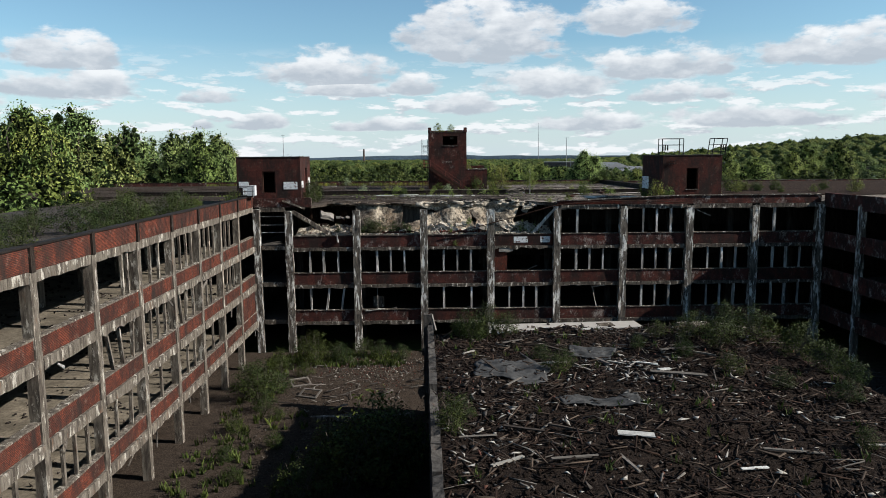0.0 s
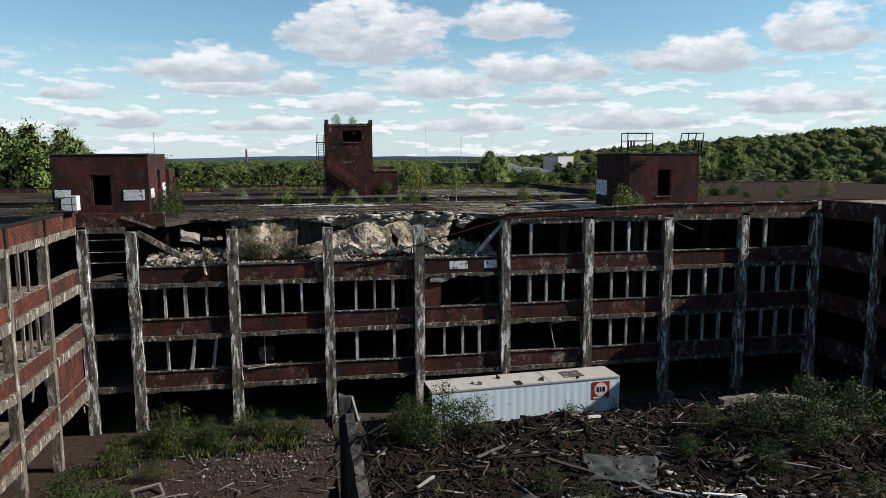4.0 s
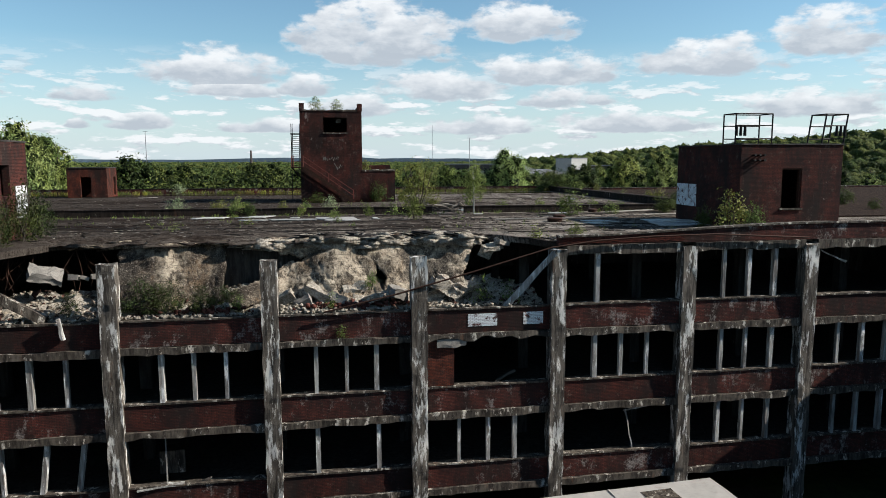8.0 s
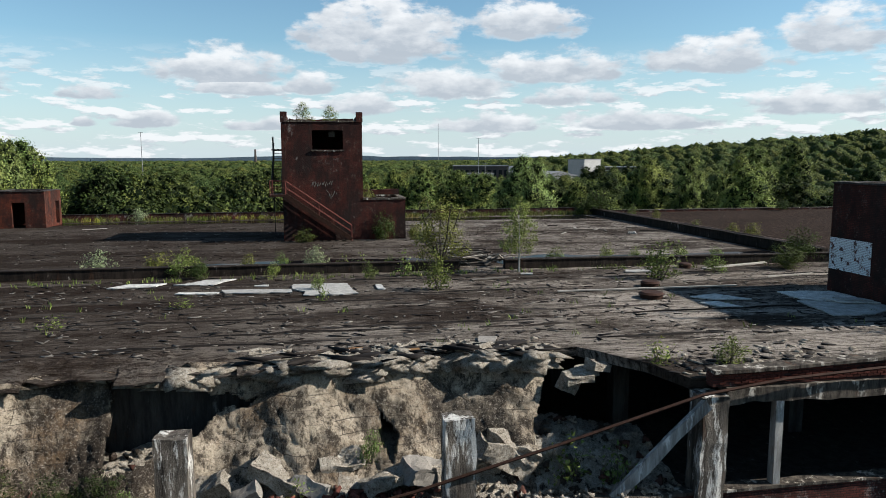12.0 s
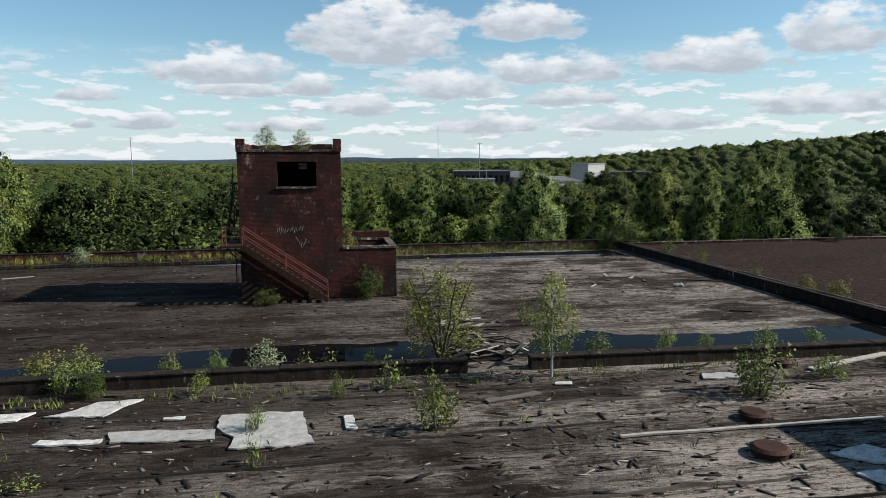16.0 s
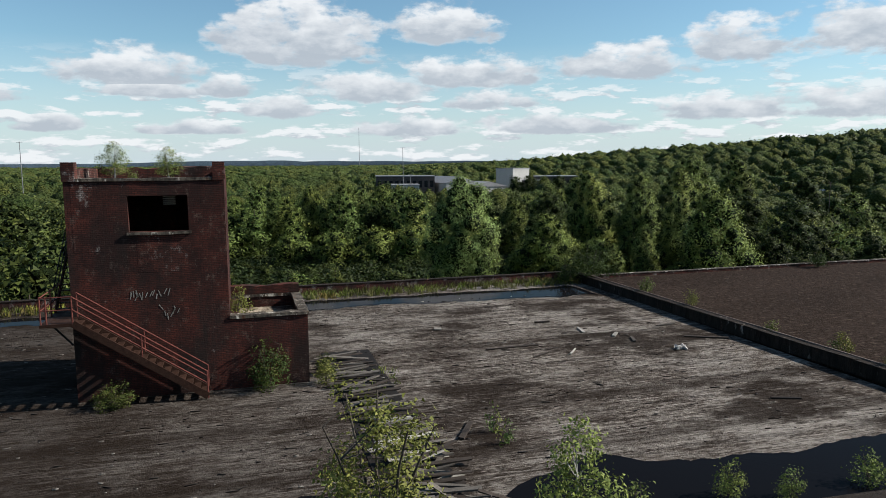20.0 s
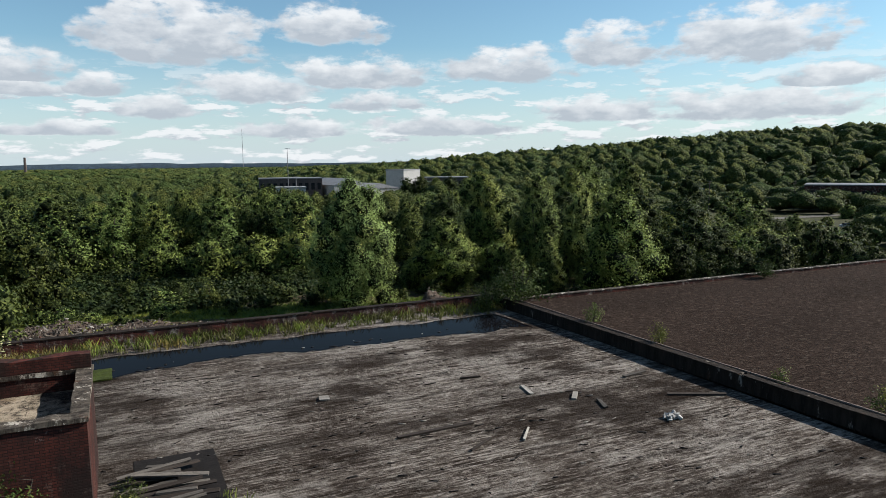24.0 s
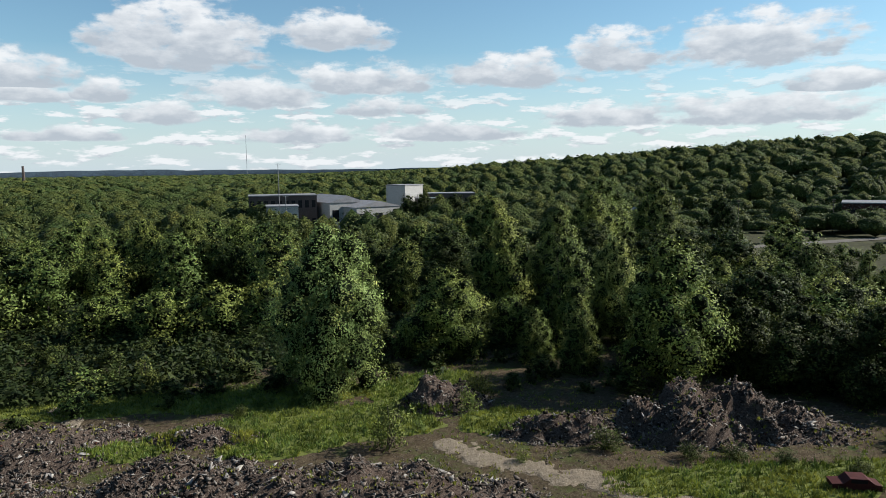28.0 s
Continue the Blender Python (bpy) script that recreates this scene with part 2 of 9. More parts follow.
def slab_mat():
    """Torn concrete: broad tan and grey areas, rusty runs, dark stains, board marks and cracks."""
    m = Mat("concrete_broken_slab", 0.95, 0.0, 0.1)
    big = m.noise(0.40, 7, 0.65)
    big = m.math("ADD", big, m.range(m.sep.outputs[0], -17.5, -11.0, -0.09, 0.07))
    col = m.mix(m.range(big, 0.40, 0.56), (0.055, 0.042, 0.031), (0.52, 0.43, 0.32))
    tan = m.noise(0.8, 7, 0.7, (1, 1, 0.4), 5.0)
    col = m.mix(m.range(tan, 0.50, 0.64, 0.0, 0.75), col, (0.19, 0.120, 0.066))
    run = m.noise(1.0, 8, 0.74, (2.8, 2.8, 0.26), 2.0)
    col = m.mix(m.range(run, 0.47, 0.58, 0.0, 0.9), col, (0.032, 0.024, 0.018))
    soot = m.noise(0.30, 6, 0.65, (1, 1, 0.7), 14.0)
    col = m.mix(m.range(soot, 0.54, 0.62, 0.0, 0.85), col, (0.026, 0.022, 0.019))
    chip = m.n("ShaderNodeTexVoronoi", m.n("ShaderNodeMix", 0.35, None, None, None, m.vec(), m.n("ShaderNodeTexNoise", m.vec(), None, 1.2, 5.0, 0.6).outputs[1], data_type="VECTOR").outputs[1], None, 1.3)
    chip.feature = "DISTANCE_TO_EDGE"
    crack = m.range(chip.outputs[0], 0.0, 0.018, 1.0, 0.0)
    gate = m.range(m.noise(0.7, 6, 0.7, shift=8.0), 0.56, 0.62)
    col = m.mix(m.math("MULTIPLY", crack, gate), col, (0.02, 0.017, 0.015))
    grit = m.noise(13.0, 10, 0.86)
    col = m.mix(m.range(grit, 0.53, 0.62, 0.0, 0.7), col, (0.50, 0.44, 0.36))
    col = m.mix(m.range(grit, 0.47, 0.40, 0.0, 0.75), col, (0.045, 0.036, 0.028))
    course = m.n("ShaderNodeTexBrick", m.n("ShaderNodeCombineXYZ", m.sep.outputs[0], m.sep.outputs[2], 0.0).outputs[0], None, None, None, 1.0, 0.012, 0.1, 0.0, 1.3, 0.34)
    joint = m.math("MULTIPLY", course.outputs[1], m.range(m.noise(0.8, 4, 0.6, shift=31.0), 0.46, 0.56))
    col = m.mix(m.math("MULTIPLY", joint, 0.75), col, (0.05, 0.04, 0.032))
    col = m.mix(m.range(m.noise(5.0, 8, 0.8, shift=3.0), 0.54, 0.64, 0.0, 0.7), col, (0.05, 0.042, 0.035))
    m.bump(m.math("ADD", grit, m.math("SUBTRACT", m.math("MULTIPLY", m.noise(2.0, 9, 0.8), 1.6), m.math("MULTIPLY", crack, gate))), 1.0, 0.12)
    return m.done(col)


def plain_mat(name, col, rough=0.85, metal=0.0, spread=0.45, scale=3.0, rnd=0.35, bump=0.3, stretch=(1, 1, 1)):
    m = Mat(name, rough, metal)
    col = tuple(0.76 * k for k in col)
    rand = m.n("ShaderNodeObjectInfo").outputs["Random"]
    isl = m.n("ShaderNodeNewGeometry").outputs["Random Per Island"]
    a = m.mix(m.range(m.noise(scale, 6, 0.7, stretch), 0.3, 0.7), tuple((1 - spread) * k for k in col), tuple(min(1, (1 + spread) * k) for k in col))
    a = m.mix(m.range(m.noise(scale * 9, 4, 0.75, stretch, 6.0), 0.42, 0.62, 0.0, 0.6), a, tuple(0.35 * k for k in col))
    both = m.math("FRACT", m.math("ADD", rand, isl))
    a = m.mix(m.range(both, 0, 1, 0.0, rnd * 2), a, tuple(0.25 * k for k in col))
    m.bump(m.noise(scale * 5, 5, 0.7, stretch), bump, 0.02)
    return m.done(a)


def leaf_mat(name, c1, c2, thin=0.14):
    m = Mat(name, 0.65, 0.0, 0.12)
    c1, c2 = tuple(0.74 * k for k in c1), tuple(0.74 * k for k in c2)
    isl = m.n("ShaderNodeNewGeometry").outputs["Random Per Island"]
    rand = m.n("ShaderNodeObjectInfo").outputs["Random"]
    col = m.mix(m.range(isl, 0.0, 1.0, 0.10, 0.90), c1, c2)
    col = m.mix(m.range(m.noise(0.35, 3, 0.5), 0.40, 0.60, 0.0, 0.7), col, tuple(0.5 * k for k in c1))
    stand = m.noise(0.055, 3, 0.55, shift=11.0)
    tint = m.mix(m.math("FRACT", m.math("ADD", rand, m.range(stand, 0.3, 0.7))), (0.70, 0.86, 0.70), (1.28, 1.18, 0.88))
    col = m.mix(1.0, col, tint, "MULTIPLY")
    m.done(col)
    tr = m.n("ShaderNodeBsdfTranslucent", col)
    mixed = m.n("ShaderNodeMixShader", thin, m.b.outputs[0], tr.outputs[0])
    m.t.links.new(mixed.outputs[0], m.t.nodes["Material Output"].inputs[0])
    return m.m


BRICK_RED = brick_mat("brick_red", (0.185, 0.048, 0.027), (0.110, 0.032, 0.020), (0.075, 0.052, 0.040), 0.60, 0.20)
BRICK_TOWER = brick_mat("brick_tower", (0.112, 0.032, 0.023), (0.070, 0.023, 0.017), (0.06, 0.038, 0.032), 0.64, 0.30)
BRICK_SOOT = brick_mat("brick_soot", (0.140, 0.042, 0.031), (0.088, 0.029, 0.022), (0.07, 0.048, 0.040), 0.58, 0.80)
BRICK_SALT = brick_mat("brick_salted", (0.128, 0.037, 0.026), (0.080, 0.026, 0.019), (0.06, 0.038, 0.032), 0.64, 0.72)
BRICK_WHITE = brick_mat("brick_painted_white", (0.20, 0.055, 0.04), (0.15, 0.045, 0.035), (0.4, 0.4, 0.38), 0.0, 0.2, (0.74, 0.76, 0.76))
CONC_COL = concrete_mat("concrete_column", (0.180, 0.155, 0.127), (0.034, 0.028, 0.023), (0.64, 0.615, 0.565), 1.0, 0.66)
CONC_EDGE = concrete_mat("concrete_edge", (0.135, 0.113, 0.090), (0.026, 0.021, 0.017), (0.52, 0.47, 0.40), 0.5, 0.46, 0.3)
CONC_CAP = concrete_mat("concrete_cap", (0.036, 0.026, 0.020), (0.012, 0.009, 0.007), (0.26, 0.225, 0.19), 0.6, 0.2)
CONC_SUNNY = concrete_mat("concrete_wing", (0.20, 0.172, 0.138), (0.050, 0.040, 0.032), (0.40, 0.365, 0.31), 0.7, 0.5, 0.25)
CONC_SLAB = slab_mat()
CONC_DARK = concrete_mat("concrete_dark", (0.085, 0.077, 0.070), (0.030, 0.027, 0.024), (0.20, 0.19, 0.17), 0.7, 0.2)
WOOD_GREY = plain_mat("wood_grey", (0.20, 0.175, 0.15), 0.85, 0, 0.5, 2.0, 0.4, 0.4, (1, 6, 6))
WOOD_PALE = plain_mat("wood_pale", (0.50, 0.46, 0.40), 0.85, 0, 0.35, 2.0, 0.3, 0.3, (1, 6, 6))
WOOD_DARK = plain_mat("wood_dark", (0.07, 0.055, 0.045), 0.85, 0, 0.5, 2.0, 0.4, 0.4, (1, 6, 6))
FRAME_PAINT = concrete_mat("mullion_paint", (0.50, 0.49, 0.46), (0.15, 0.135, 0.12), (0.74, 0.73, 0.70), 1.0, 0.5)
RUST = plain_mat("rusty_steel", (0.075, 0.038, 0.026), 0.75, 0.3, 0.5, 5.0, 0.2)
RAIL_RED = plain_mat("rail_red_oxide", (0.20, 0.065, 0.05), 0.7, 0.1, 0.4, 5.0, 0.2)
BLACK_STEEL = plain_mat("black_steel", (0.03, 0.027, 0.025), 0.6, 0.5, 0.4, 5.0, 0.2)
RED_BRICKS = plain_mat("fallen_brick", (0.17, 0.062, 0.046), 0.95, 0, 0.5, 3.0, 0.5, 0.5)
SCRAP_PALE = plain_mat("pale_scrap", (0.46, 0.425, 0.38), 0.9, 0, 0.5, 2.5, 0.4, 0.6)
WOOD_BROWN = plain_mat("wood_brown", (0.125, 0.090, 0.066), 0.85, 0, 0.5, 2.0, 0.5, 0.4, (1, 6, 6))
SHEET_WHITE = plain_mat("pale_insulation", (0.70, 0.675, 0.63), 0.9, 0, 0.5, 2.5, 0.3, 0.6)
TAR = plain_mat("roof_tar", (0.026, 0.021, 0.018), 0.8, 0, 0.5, 2.0, 0.2, 0.6)
RUBBLE = plain_mat("rubble", (0.145, 0.122, 0.104), 0.95, 0, 0.5, 2.0, 0.45, 0.6)
RUBBLE_DARK = plain_mat("rubble_dark", (0.050, 0.040, 0.034), 0.95, 0, 0.6, 2.0, 0.45, 0.6)
RUBBLE_PALE = plain_mat("rubble_pale", (0.40, 0.365, 0.32), 0.95, 0, 0.3, 2.0, 0.3, 0.6)
BRICK_BITS = plain_mat("brick_bits", (0.165, 0.075, 0.055), 0.95, 0, 0.4, 3.0, 0.5, 0.5)


def crumble_mat(name, dark, mid, pale):
    """Crumbled stuff: pale grit with dark pores and dust between."""
    m = Mat(name, 0.97, 0.0, 0.05)
    a, b, c = m.noise(1.4, 10, 0.78), m.noise(7.0, 10, 0.85, shift=3.0), m.noise(22.0, 6, 0.85, shift=8.0)
    col = m.mix(m.range(a, 0.38, 0.60), tuple(0.6 * k for k in mid), mid)
    col = m.mix(m.range(b, 0.52, 0.62, 0.0, 0.85), col, pale)
    col = m.mix(m.range(b, 0.47, 0.40, 0.0, 0.9), col, dark)
    col = m.mix(m.range(c, 0.48, 0.38, 0.0, 0.7), col, dark)
    m.bump(m.math("ADD", m.math("MULTIPLY", b, 1.5), c), 1.0, 0.10)
    return m.done(col)


CRUMBLE = crumble_mat("crumbled_plaster", (0.060, 0.047, 0.036), (0.50, 0.435, 0.35), (0.70, 0.65, 0.57))
BRICK_PIECE = plain_mat("brick_piece", (0.135, 0.038, 0.026), 0.95, 0, 0.5, 6.0, 0.4, 0.6)
CLOTH = plain_mat("grey_tarpaulin", (0.066, 0.064, 0.062), 0.8, 0, 0.55, 1.8, 0.1, 0.5)
DEBRIS = crumble_mat("blackish_debris", (0.006, 0.0042, 0.0034), (0.023, 0.016, 0.0125), (0.060, 0.047, 0.038))
DEBRIS_BROWN = plain_mat("brown_debris", (0.042, 0.024, 0.016), 0.95, 0, 0.6, 2.5, 0.6, 0.7)
HEAP_DIRT = crumble_mat("heap_dirt", (0.024, 0.017, 0.013), (0.098, 0.072, 0.057), (0.23, 0.19, 0.16))
HEAP_BITS = plain_mat("heap_bits", (0.27, 0.222, 0.182), 0.95, 0, 0.5, 2.0, 0.42, 0.6)
YARD_DIRT = Mat("yard_dirt_and_weeds", 0.97, 0.0, 0.03)


def yard_dirt_done(m):
    """Brown trodden dirt with grit and patches of thin green."""
    a, b, c = m.noise(0.22, 8, 0.72), m.noise(1.3, 8, 0.78, shift=3.0), m.noise(5.0, 6, 0.8, shift=5.0)
    col = m.mix(m.range(b, 0.36, 0.62), (0.030, 0.022, 0.014), (0.100, 0.076, 0.047))
    col = m.mix(m.range(m.math("ADD", a, m.math("MULTIPLY", b, 0.5)), 0.76, 0.86, 0.0, 0.85), col, (0.050, 0.062, 0.018))
    col = m.mix(m.range(c, 0.56, 0.64, 0.0, 0.7), col, (0.19, 0.16, 0.125))
    col = m.mix(m.range(m.noise(3.2, 7, 0.8, shift=9.0), 0.54, 0.62, 0.0, 0.75), col, (0.020, 0.016, 0.010))
    m.bump(m.math("ADD", b, c), 0.9, 0.10)
    return m.done(col)


YARD_DIRT = yard_dirt_done(YARD_DIRT)
FIELD = plain_mat("olive_field", (0.058, 0.058, 0.022), 0.97, 0, 0.5, 0.12, 0.0, 0.5)
TURF = plain_mat("meadow_turf", (0.150, 0.172, 0.042), 0.97, 0, 0.5, 0.9, 0.0, 1.0)
BARK = plain_mat("bark", (0.12, 0.10, 0.08), 0.95, 0, 0.5, 4.0, 0.2, 0.6, (3, 3, 0.6))
BARK_PALE = plain_mat("bark_pale", (0.48, 0.46, 0.42), 0.9, 0, 0.4, 4.0, 0.2, 0.5, (2, 2, 0.6))
LEAF_A = leaf_mat("leaves_mid", (0.095, 0.138, 0.034), (0.350, 0.405, 0.140))
LEAF_SILVER = leaf_mat("leaves_silvery", (0.10, 0.142, 0.042), (0.43, 0.49, 0.22))
LEAF_B = leaf_mat("leaves_light", (0.135, 0.180, 0.040), (0.450, 0.495, 0.165))
# shade-dark copy of the leaf colours, for court shrubs and scrub
LEAF_SHADE = leaf_mat("leaves_shaded", (0.018, 0.030, 0.010), (0.085, 0.105, 0.034))
LEAF_BRIGHT = leaf_mat("leaves_bright", (0.20, 0.26, 0.075), (0.58, 0.64, 0.27))
# dark green; the shade of undergrowth and ridge is in this colour too
LEAF_C = leaf_mat("leaves_dark_shaded", (0.030, 0.048, 0.014), (0.145, 0.172, 0.050))
LEAF_FAR = leaf_mat("leaves_far", (0.040, 0.062, 0.022), (0.150, 0.180, 0.062), 0.1)
LEAF_YEL = leaf_mat("leaves_pale", (0.13, 0.15, 0.035), (0.24, 0.25, 0.09))
BLOSSOM = leaf_mat("seed_heads", (0.34, 0.36, 0.22), (0.55, 0.55, 0.40))
GRASS = leaf_mat("grass", (0.20, 0.24, 0.045), (0.42, 0.44, 0.10), 0.3)
DRY_GRASS = leaf_mat("dry_grass", (0.15, 0.13, 0.05), (0.24, 0.20, 0.08))


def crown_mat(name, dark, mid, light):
    """The mass of a crown seen from afar: clumps of leaves, the shade between them put into the colour."""
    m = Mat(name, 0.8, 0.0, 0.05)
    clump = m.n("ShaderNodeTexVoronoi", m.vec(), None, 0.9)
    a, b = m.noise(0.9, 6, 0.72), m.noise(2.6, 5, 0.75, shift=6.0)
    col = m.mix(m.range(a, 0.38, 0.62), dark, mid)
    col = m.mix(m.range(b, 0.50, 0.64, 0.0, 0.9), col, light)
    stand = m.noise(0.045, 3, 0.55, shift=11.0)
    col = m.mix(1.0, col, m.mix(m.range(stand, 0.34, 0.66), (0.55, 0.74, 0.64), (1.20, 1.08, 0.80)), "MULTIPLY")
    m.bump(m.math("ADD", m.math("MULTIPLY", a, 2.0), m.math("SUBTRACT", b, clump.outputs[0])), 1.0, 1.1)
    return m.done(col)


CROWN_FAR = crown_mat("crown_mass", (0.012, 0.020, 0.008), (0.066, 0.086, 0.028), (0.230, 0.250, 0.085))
# near crowns: their inner shade is a dark base colour on the cores
CROWN_DARK = crown_mat("crown_inside_shade", (0.006, 0.010, 0.004), (0.018, 0.028, 0.010), (0.045, 0.060, 0.020))
MOSS = plain_mat("moss", (0.055, 0.070, 0.014), 0.95, 0, 0.5, 3.0, 0.1, 0.8)


def deck_mat(name, pale, mid, dark, lift=0.0, west_reach=20.0, bands=()):
    """Old bitumen roofing, worn to the felt in patches, stained where water stood."""
    m = Mat(name, 0.97, 0.0, 0.02)
    big = m.noise(0.11, 7, 0.68, (0.75, 1.0, 1.0), 3.0)
    mid_n = m.noise(0.6, 8, 0.75, (0.5, 1.0, 1.0), 13.0)
    fine = m.noise(2.6, 9, 0.85, (0.6, 1.25, 1.0), 1.0)
    strip = m.noise(1.0, 7, 0.75, (0.22, 2.2, 1.0))
    wear = m.math("ADD", m.math("ADD", m.math("MULTIPLY", big, 0.8), m.math("MULTIPLY", mid_n, 0.6)), m.math("ADD", m.math("MULTIPLY", fine, 0.7), m.math("MULTIPLY", strip, 0.35)))
    col = m.mix(m.range(wear, 1.08 - lift, 1.20 - lift), dark, mid)
    col = m.mix(m.range(wear, 1.22 - lift, 1.36 - lift), col, pale)
    tear = m.noise(1.3, 9, 0.8, (0.6, 1.3, 1.0), 21.0)
    col = m.mix(m.range(tear, 0.60, 0.63, 0.0, 0.75), col, tuple(1.3 * k for k in pale))
    col = m.mix(m.range(m.noise(1.1, 9, 0.8, (0.5, 1.3, 1.0), 33.0), 0.56, 0.61, 0.0, 0.85), col, tuple(0.8 * k for k in dark))
    scratch = m.noise(1.0, 6, 0.75, (0.30, 2.6, 1.0), 41.0)
    col = m.mix(m.range(scratch, 0.57, 0.63, 0.0, 0.7), col, tuple(1.3 * k for k in dark))
    rub = m.noise(1.0, 6, 0.75, (0.35, 3.4, 1.0), 57.0)
    col = m.mix(m.range(rub, 0.60, 0.66, 0.0, 0.55), col, tuple(1.2 * k for k in pale))
    wave = m.n("ShaderNodeTexWave", m.vec(), 0.145, 2.2, 3.0, 1.5)
    wave.wave_type, wave.bands_direction = "BANDS", "Y"
    col = m.mix(m.range(wave.outputs[1], 0.93, 0.995, 0.0, 0.5), col, tuple(0.5 * k for k in dark))
    ridge = m.noise(1.0, 9, 0.80, (0.55, 9.0, 1.0), 83.0)
    patch = m.noise(0.35, 5, 0.6, shift=91.0)
    col = m.mix(m.math("MULTIPLY", m.range(ridge, 0.52, 0.60), m.range(patch, 0.40, 0.56, 0.15, 0.85)), col, tuple(1.45 * k for k in pale))
    col = m.mix(m.math("MULTIPLY", m.range(ridge, 0.49, 0.42), m.range(patch, 0.40, 0.56, 0.3, 0.95)), col, tuple(0.8 * k for k in dark))
    grit = m.noise(7.0, 5, 0.8, (0.45, 1.3, 1.0), 71.0)
    col = m.mix(m.range(grit, 0.56, 0.62, 0.0, 0.6), col, tuple(1.5 * k for k in pale))
    col = m.mix(m.range(grit, 0.45, 0.39, 0.0, 0.8), col, tuple(0.7 * k for k in dark))
    pool = m.noise(0.22, 6, 0.7, (0.6, 1.0, 1.0), 11.0)
    col = m.mix(m.range(pool, 0.52, 0.60, 0.0, 0.85), col, tuple(0.9 * k for k in dark))
    # long wet stains along the falls of the roof: where they lie, how broad
    for y0, half in bands:
        off = m.math("ABSOLUTE", m.math("SUBTRACT", m.math("ADD", m.sep.outputs[1], m.math("MULTIPLY", m.noise(0.35, 7, 0.75, (0.5, 1, 1), y0), 3.0)), y0 + 1.5))
        col = m.mix(m.range(off, half, 0.25 * half, 0.0, 0.62), col, tuple(0.9 * k for k in dark))
    # the western half is darker, with a ragged border
    west_tone = m.math("ADD", m.sep.outputs[0], m.math("MULTIPLY", m.noise(0.09, 6, 0.7, shift=17.0), 34.0))
    col = m.mix(m.range(west_tone, 17.0 + west_reach, west_reach - 2.0, 0.0, 0.80), col, tuple(0.9 * k for k in dark))
    m.bump(m.math("ADD", m.math("ADD", fine, ridge), m.noise(12, 5, 0.7)), 1.0, 0.07)
    return m.done(col)


BANDS = ((-8.2, 0.9), (-12.6, 0.7), (0.6, 0.6))
DECK_REAR = deck_mat("roof_felt_pale", (0.250, 0.222, 0.194), (0.080, 0.064, 0.052), (0.020, 0.0138, 0.0104), 0.03, 31.0, BANDS)
DECK_FRONT = deck_mat("roof_felt_dark", (0.27, 0.235, 0.20), (0.080, 0.062, 0.050), (0.019, 0.0130, 0.0100), 0.11, 3.0, ((4.0, 1.6), (8.6, 1.8)))
DECK_WING = deck_mat("roof_felt_wing", (0.16, 0.155, 0.15), (0.085, 0.078, 0.072), (0.042, 0.035, 0.031))


def gravel_mat():
    m = Mat("roof_gravel", 0.97, 0.0, 0.02)
    v = m.n("ShaderNodeTexVoronoi", m.vec(), None, 15.0)
    col = m.mix(m.range(v.outputs[1], 0.2, 0.9), (0.007, 0.0042, 0.0034), (0.050, 0.034, 0.026))
    col = m.mix(m.range(m.noise(0.25, 5, 0.65, (0.5, 1, 1)), 0.4, 0.7, 0.0, 0.35), col, (0.022, 0.015, 0.012))
    col = m.mix(m.range(m.noise(9.0, 4, 0.85), 0.58, 0.66, 0.0, 0.8), col, (0.120, 0.083, 0.060))
    col = m.mix(m.range(m.noise(0.13, 6, 0.65, (0.6, 1.2, 1), 5.0), 0.46, 0.60, 0.0, 0.3), col, (0.010, 0.0065, 0.005))
    col = m.mix(m.range(m.noise(2.4, 6, 0.85, (0.7, 1.2, 1), 15.0), 0.53, 0.60, 0.0, 0.75), col, (0.012, 0.008, 0.006))
    col = m.mix(m.range(m.noise(3.1, 6, 0.85, (0.7, 1.2, 1), 25.0), 0.55, 0.62, 0.0, 0.75), col, (0.095, 0.074, 0.058))
    m.bump(v.outputs[0], 0.8, 0.03)
    return m.done(col)


GRAVEL = gravel_mat()


def water_mat():
    m = Mat("still_water", 0.03, 0.0, 0.32)
    m.b.inputs["IOR"].default_value = 1.065
    m.bump(m.noise(2.0, 2, 0.5), 0.02, 0.01)
    return m.done((0.005, 0.005, 0.006))


WATER = water_mat()


def ground_mat():
    """Soil and rough grass; bare sandy tracks; woods' floor far away."""
    m = Mat("soil_and_grass", 0.97, 0.0, 0.05)
    a = m.noise(0.10, 7, 0.65)
    b = m.noise(1.6, 7, 0.7, shift=2.0)
    soil = m.mix(m.range(b, 0.3, 0.7), (0.025, 0.019, 0.012), (0.085, 0.064, 0.040))
    green = m.mix(m.range(b, 0.3, 0.7), (0.020, 0.032, 0.010), (0.052, 0.070, 0.020))
    col = m.mix(m.range(a, 0.44, 0.54), soil, green)
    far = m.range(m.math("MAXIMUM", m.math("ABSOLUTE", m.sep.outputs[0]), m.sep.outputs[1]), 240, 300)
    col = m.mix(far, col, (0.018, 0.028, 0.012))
    col = m.mix(m.range(m.noise(5.0, 6, 0.8, shift=4.0), 0.5, 0.66, 0.0, 0.6), col, (0.03, 0.026, 0.016))
    m.bump(b, 0.7, 0.15)
    return m.done(col)


GROUND = ground_mat()


